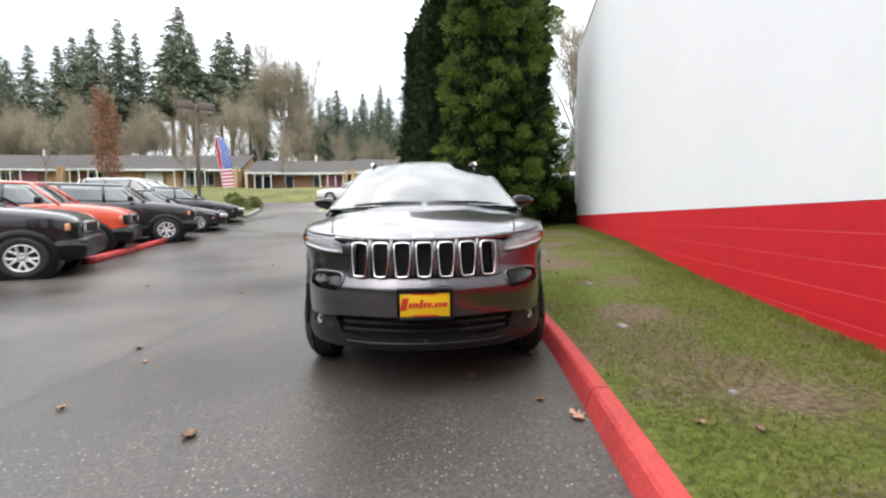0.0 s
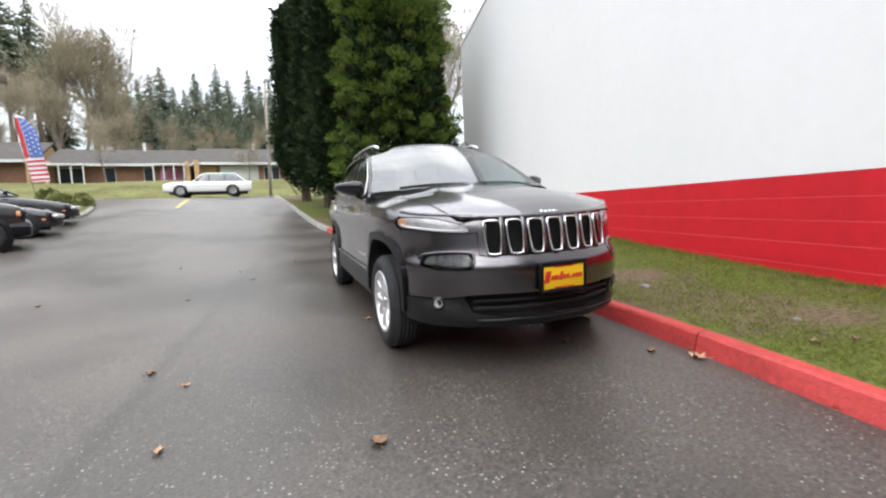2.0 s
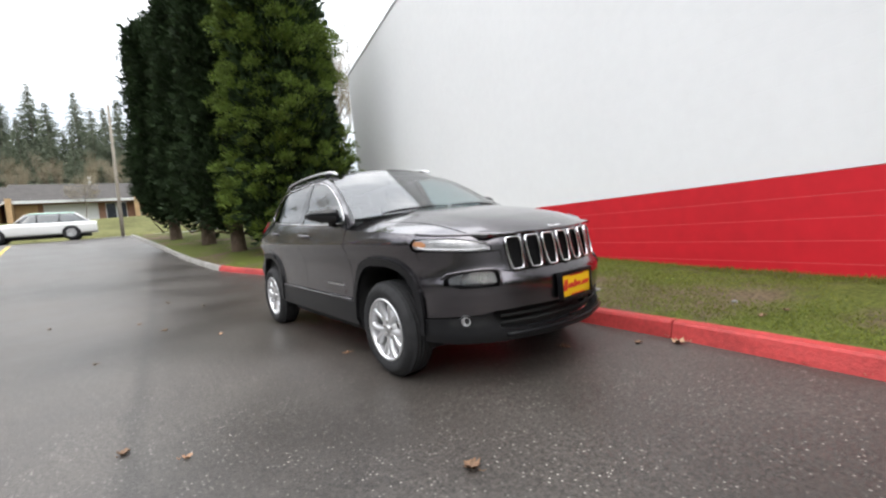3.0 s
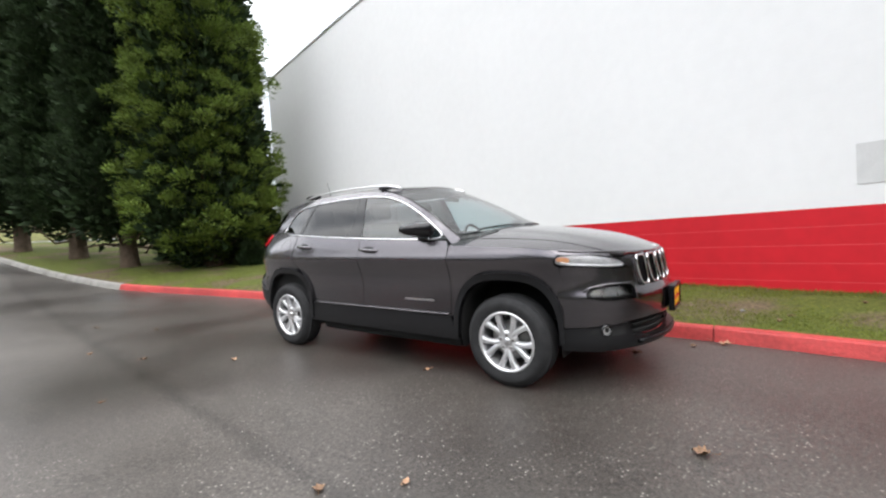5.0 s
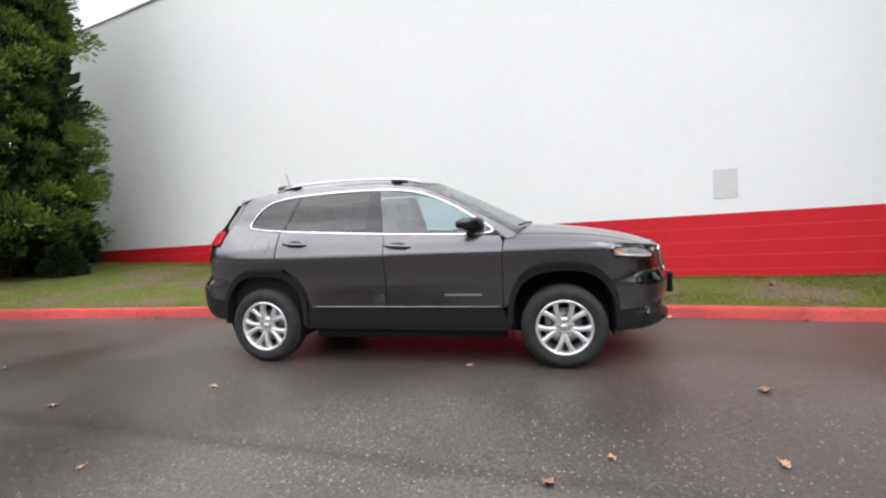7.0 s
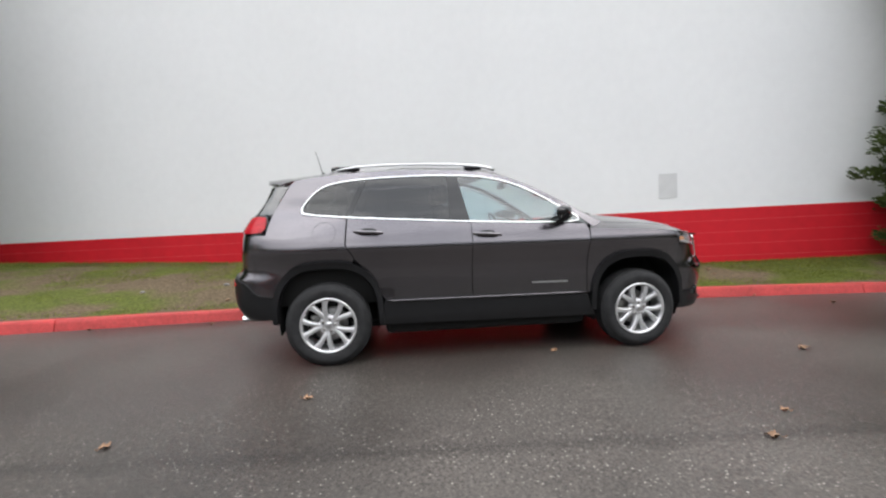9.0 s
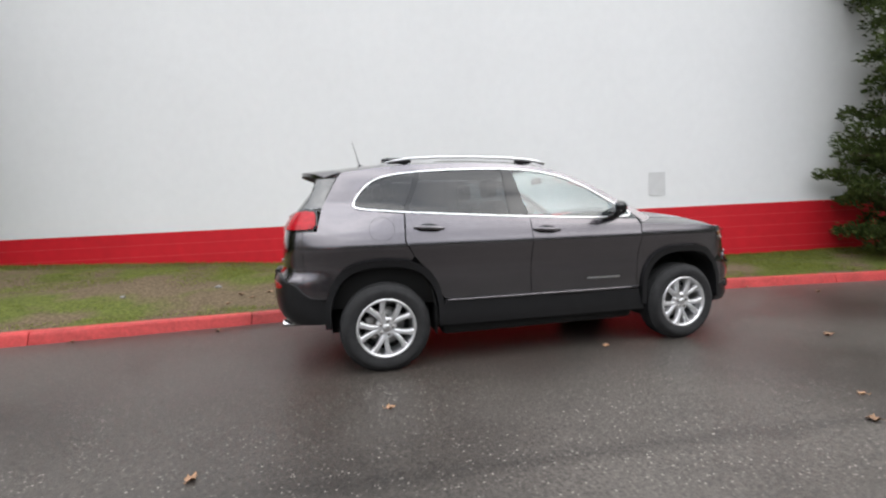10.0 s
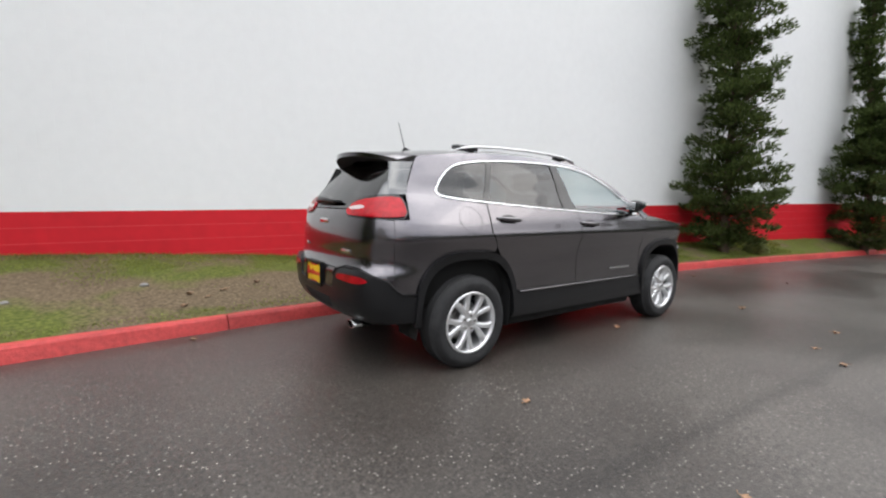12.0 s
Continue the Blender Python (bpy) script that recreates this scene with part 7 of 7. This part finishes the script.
def front(h, kind, a, b, z0=0.2, z1=1.9):
    mats = dict(window=WINDOW_DARK, white=HOUSE_WHITE, tan=HOUSE_TAN, pink=HOUSE_PINK, brick=HOUSE_BRICK)
    if kind == "window":
        win = part("window", boxed(a, b, -0.06, -0.002, z0, z1), HOUSE_WHITE, h, smooth=False)
        n = max(1, int((b - a) / 0.75))
        for k in range(n):
            q0, q1 = a + (b - a) * k / n, a + (b - a) * (k + 1) / n
            part("pane", boxed(q0 + 0.06, q1 - 0.06, -0.075, -0.062, z0 + 0.08, z1 - 0.08), WINDOW_DARK, win, smooth=False)
    elif kind == "canopy":
        part("canopy", boxed(a, b, -2.3, -1.1, z1 + 0.05, z1 + 0.22), HOUSE_WHITE, h, "white flat canopy", smooth=False)
        for k in range(4):
            xk = a + 0.1 + (b - a - 0.2) * k / 3
            part("post", boxed(xk - 0.05, xk + 0.05, -2.25, -2.15, -1.2, z1 + 0.05), HOUSE_WHITE, h, smooth=False)
    else:
        part("panel", boxed(a, b, -0.05, -0.002, z0 - 0.8, z1), mats[kind], h, smooth=False)


terrace = "terrace across the street"
HY = 54
spans = [(-260, -70, 5.15, 4.6), (-70, 130, 5.10, 4.6), (130, 432, 5.15, 4.6), (446, 620, 4.75, 4.3), (628, 760, 4.9, 4.4), (768, 905, 4.7, 4.3)]
fronts = [
    [("tan", 0.10, 0.30), ("window", 0.4, 0.6), ("brick", 0.65, 0.8)],
    [("tan", 0.05, 0.18), ("window", 0.38, 0.52), ("pink", 0.55, 0.72), ("canopy", 0.45, 0.72), ("tan", 0.80, 0.92)],
    [("window", 0.10, 0.20), ("canopy", 0.08, 0.24), ("tan", 0.28, 0.42), ("white", 0.44, 0.54), ("tan", 0.56, 0.64), ("window", 0.66, 0.84), ("canopy", 0.66, 0.84), ("brick", 0.86, 0.97)],
    [("window", 0.05, 0.22), ("canopy", 0.03, 0.28), ("window", 0.36, 0.44), ("brick", 0.46, 0.6), ("window", 0.64, 0.72), ("pink", 0.76, 0.97), ("canopy", 0.74, 0.98)],
    [("tan", 0.02, 0.2), ("white", 0.24, 0.66), ("window", 0.72, 0.9)],
    [("window", 0.05, 0.25), ("canopy", 0.05, 0.3), ("brick", 0.32, 0.55), ("window", 0.6, 0.9)],
]
for (pa, pb, z, ridge), items in zip(spans, fronts):
    xa, xb = at_px(pa, HY), at_px(pb, HY)
    h = row_house(xa, xb, HY, z, ridge, terrace)
    w = xb - xa
    for kind, a, b in items:
        front(h, kind, a * w, b * w)
    part("chimney", boxed(w * 0.6, w * 0.6 + 0.25, 3.0, 3.25, ridge - 0.2, ridge + 0.7), HOUSE_WHITE, h, smooth=False)

# lamp standard with two box heads
lx, ly = -13.8, 23.2
lz = lot_z(lx, ly)
pole = thing("parking_lamp", "tall brown lot lamp with two square box heads", "lamp post", pose(lx, ly, lz, 0, 0, 28))
part("post", sweep([(0, 0, -0.3), (0, 0, 3), (0, 0, 6.0)], [0.22, 0.19, 0.16], [0.22, 0.19, 0.16]), POLE_BROWN, pole)
for sg in (-1, 1):
    hd = part("lamp_head", boxed(sg * 0.56 - 0.42, sg * 0.56 + 0.42, -0.35, 0.35, 5.62, 6.06, bevel=0.04), POLE_BROWN, pole)
    part("lens", boxed(sg * 0.56 - 0.36, sg * 0.56 + 0.36, -0.28, 0.28, 5.605, 5.617), HOUSE_WHITE, hd)
part("foot", boxed(-0.3, 0.3, -0.3, 0.3, -0.3, 0.5, bevel=0.04), KERB_GREY, pole)

# slim utility pole by the entrance
up = thing("utility_pole", "slim weathered wooden pole by the street", "pole", pose(-1.8, 31.0, PROFILE(31), 0, 1.0, 0))
part("post", sweep([(0, 0, -0.3), (0, 0, 3), (0, 0, 8.2)], [0.22, 0.19, 0.14], [0.22, 0.19, 0.14]), POLE_WOOD, up)
part("arm", sweep([(0, 0, 7.6), (-0.9, 0, 7.9), (-1.6, 0, 7.9)], 0.05, 0.05), POLE_WOOD, up)

# feather banner in red, white and blue
fx, fy = -11.5, 21.6
fz = lot_z(fx, fy)
ban = thing("feather_banner", "curved feather banner with stars and red and white stripes", "banner", pose(fx, fy, fz, 0, -7, 24))
part("pole", sweep([(0, 0, -0.2), (0, 0, 2.4), (-0.02, 0, 3.6), (0.05, 0, 4.1), (0.25, 0, 4.25)], [0.03, 0.03, 0.025, 0.02, 0.015], [0.03, 0.03, 0.025, 0.02, 0.015]), SATIN, ban)


def cloth(u, v):
    """u across (0 at the pole), v up."""
    w = 0.62 * (1 - 0.55 * max(0, v - 0.75) / 0.25)
    return Vector((0.03 + u * w + 0.16 * max(0, v - 0.8) / 0.2 * 0.4, 0.05 * math.sin(5 * v + 2 * u), 1.15 + 2.95 * v - 0.15 * u * max(0, v - 0.7) * 3))


def band_mesh(u0, u1, v0, v1, nu, nv, off=0.0):
    verts, faces = [], []
    for i in range(nv + 1):
        for j in range(nu + 1):
            p = cloth(u0 + (u1 - u0) * j / nu, v0 + (v1 - v0) * i / nv)
            verts.append((p.x, p.y - off, p.z))
    for i in range(nv):
        for j in range(nu):
            a = i * (nu + 1) + j
            faces.append((a, a + 1, a + nu + 2, a + nu + 1))
    return raw(verts, faces)


sail = part("cloth", band_mesh(0, 1, 0, 1, 6, 30), FLAG_WHITE, ban)
part("blue_field", band_mesh(0.25, 1, 0.36, 0.97, 5, 20, 0.006), FLAG_BLUE, sail)
for k in range(5):
    part("red_stripe", band_mesh(0, 1, 0.02 + 0.068 * k, 0.052 + 0.068 * k, 5, 2, 0.006), FLAG_RED, sail)
part("red_edge", band_mesh(0, 0.22, 0.36, 0.95, 2, 20, 0.006), FLAG_RED, sail)
for i in range(8):
    for j in range(3):
        c = cloth(0.38 + 0.24 * j, 0.42 + 0.068 * i + (0.03 if j % 2 else 0))
        bm = bmesh.new()
        ring = [bm.verts.new((c.x + 0.045 * (1 if q % 2 else 0.45) * math.sin(math.pi * q / 5), c.y - 0.012, c.z + 0.045 * (1 if q % 2 else 0.45) * math.cos(math.pi * q / 5))) for q in range(10)]
        bm.faces.new(ring)
        part("star", bm, FLAG_WHITE, sail, smooth=False)

# planted island at the end of the car row
isl = [(-8.70, 17.4), (-8.80, 18.6), (-9.15, 20.3), (-9.9, 22.0), (-11.2, 23.4), (-13.5, 24.2), (-16.0, 24.5)]
ik = thing("island_kerb", "bare grey concrete kerb round the planted island", "kerb", kind="structure")
for (xa, ya), (xb, yb) in zip(isl, isl[1:]):
    n = 3
    pts = [(xa + (xb - xa) * i / n, ya + (yb - ya) * i / n) for i in range(n + 1)]
    part("kerb_stone", sweep([(x, y, lot_z(x, y) + 0.05) for x, y in pts], 0.17, 0.20, n=8), KERB_GREY, ik)
ib = bmesh.new()
mid = ib.verts.new((-11.0, 21.3, lot_z(-11, 21.3) + 0.40))
edge = [ib.verts.new((x - 0.08, y, lot_z(x, y) + 0.13)) for x, y in isl] + [ib.verts.new((x, y, lot_z(x, y) + 0.05)) for x, y in ((-12.6, 21.7), (-10.4, 18.6))]
for a, b in zip(edge, edge[1:] + edge[:1]):
    ib.faces.new((a, b, mid))
tagged(part("island_bed", ib, FIELD), "grassy planted island with low shrubs", "planting bed", kind="structure")

# yellow stripe near the entrance
part("stripe", sheet(lambda y: [-5.95 + (y - 20) * -0.05, -5.83 + (y - 20) * -0.05], steps(20.5, 25.0, 0.5), lambda x, y: lot_z(x, y) + 0.006), YELLOW_LINE)
tagged(bpy.data.objects["stripe"], "worn yellow painted lane stripe", "road marking", kind="structure")
# a pale truck glimpsed past the evergreens
trk = thing("box_truck", "white truck parked behind the trees", "truck", pose(9.2, 27.5, PROFILE(27) + 0.1, 0, 0, 80))
part("body", boxed(-1.0, 1.0, -2.5, 2.5, 0.5, 2.0, bevel=0.12), PAINT_WHITE, trk)
part("cab_window", boxed(-1.02, 1.02, -1.8, -0.6, 1.35, 1.8, bevel=0.03), WINDOW_DARK, trk)
for sg in (-1, 1):
    for yy in (-1.6, 1.6):
        part("wheel", lathe([(0.05, -0.1), (0.36, -0.1), (0.38, 0.0), (0.36, 0.1), (0.05, 0.1)], 24), RUBBER, trk).matrix_basis = pose(sg * 0.9, yy, 0.38)

# ---- small things on the ground ----
LEAF_SHAPE = [(0, 0), (0.10, 0.12), (0.32, 0.10), (0.26, 0.24), (0.48, 0.36), (0.28, 0.44), (0.42, 0.66), (0.20, 0.66), (0.16, 0.86), (0, 1.0)]


def oak_leaf(seed, size):
    """A dry curled lobed leaf with its stalk."""
    rng = random.Random(seed)
    curl, fold = rng.uniform(0.5, 1.3), rng.uniform(0.3, 0.8)
    shape = LEAF_SHAPE + [(-a, b) for a, b in LEAF_SHAPE[-2:0:-1]]

    def bend(a, b):
        return Vector((a * size, (b - 0.5) * size, size * (fold * abs(a) * 0.7 + curl * (b - 0.5) ** 2 * 0.8 + 0.10 * math.sin(9 * b + 6 * a + seed))))
    verts, faces = [], []
    for off in (0.0, 0.0025):
        b0 = len(verts)
        verts += [bend(0, 0.1 * i) + Vector((0, 0, off)) for i in range(11)]
        k = len(LEAF_SHAPE)
        verts += [bend(a, b) + Vector((0, 0, off)) for a, b in LEAF_SHAPE] + [bend(-a, b) + Vector((0, 0, off)) for a, b in LEAF_SHAPE]
        for side in (0, 1):
            s0 = b0 + 11 + side * k
            for i in range(k - 1):
                m0, m1 = b0 + min(10, int(LEAF_SHAPE[i][1] * 10)), b0 + min(10, int(LEAF_SHAPE[i + 1][1] * 10))
                f = [s0 + i, s0 + i + 1, m1] + ([m0] if m0 != m1 else [])
                faces.append(f if (side == 0) == (off > 0) else f[::-1])
    stalk = sweep([(0, -0.5 * size, 0.2 * size * curl), (0.05 * size, -0.75 * size, 0.1 * size), (0.08 * size, -0.9 * size, 0.02)], 0.004, 0.004, n=4)
    return joined(raw(verts, faces), stalk)


leaf_spots = [(-1.22, -1.27, 0.15), (-2.16, -0.91, 0.09), (0.30, -0.66, 0.14), (0.66, -1.05, 0.10), (0.79, -1.28, 0.15), (0.80, -0.27, 0.13), (-4.2, 3.1, 0.10), (-2.44, 0.21, 0.11), (-0.86, 0.79, 0.11), (0.92, -1.5, 0.09), (-1.96, 3.74, 0.10), (-1.31, 5.2, 0.09), (-2.63, 2.65, 0.07), (-1.5, 2.76, 0.09), (-2.18, -0.12, 0.08), (0.80, -2.0, 0.10), (0.84, -1.75, 0.08), (0.78, -2.3, 0.09), (0.9, -1.15, 0.08), (0.72, -2.6, 0.08), (-2.2, 4.6, 0.09), (-1.7, 6.2, 0.10), (-3.2, 5.5, 0.09), (0.2, -3.2, 0.10), (-0.9, -4.0, 0.09), (0.86, 4.3, 0.10), (0.8, 5.6, 0.09)]
for i, (x, y, size) in enumerate(leaf_spots):
    lf = part("fallen_leaf", oak_leaf(i + 1, size * 0.64), DEAD_LEAF)
    lf.matrix_basis = pose(x, y, lot_z(x, y) + 0.004, 0, 0, 97 * i)
    tagged(lf, "dry brown curled leaf on the wet asphalt", "leaf", "fallen leaves")
rng = random.Random(77)
for i in range(16):
    y = rng.uniform(-3.5, 6)
    x = kerb_x(y) + rng.uniform(0.3, 1.2)
    lf = part("fallen_leaf", oak_leaf(i + 60, rng.uniform(0.05, 0.09)), DEAD_LEAF)
    lf.matrix_basis = pose(x, y, lawn_z(x, y) + 0.012, 0, 0, 53 * i)
    tagged(lf, "dry brown leaf lying in the thin grass", "leaf", "leaves in the grass")
# stones in the grass
for i, (x, y, r) in enumerate(((1.55, -0.15, 0.045), (1.95, 1.6, 0.035), (1.55, -1.4, 0.025), (2.2, 4.6, 0.04), (1.9, 5.6, 0.03))):
    bm = bmesh.new()
    bmesh.ops.create_icosphere(bm, subdivisions=3, radius=r)
    for v in bm.verts:
        v.co *= 1 + 0.35 * noise.noise(v.co * 14 + Vector((i * 3, 0, 0)))
        v.co.z *= 0.6
    st = part("stone", bm, STONE)
    st.matrix_basis = pose(x, y, lawn_z(x, y) + r * 0.15, 0, 0, 40 * i)
    tagged(st, "small grey stone half sunk in the grass", "stone", "stones in the grass")
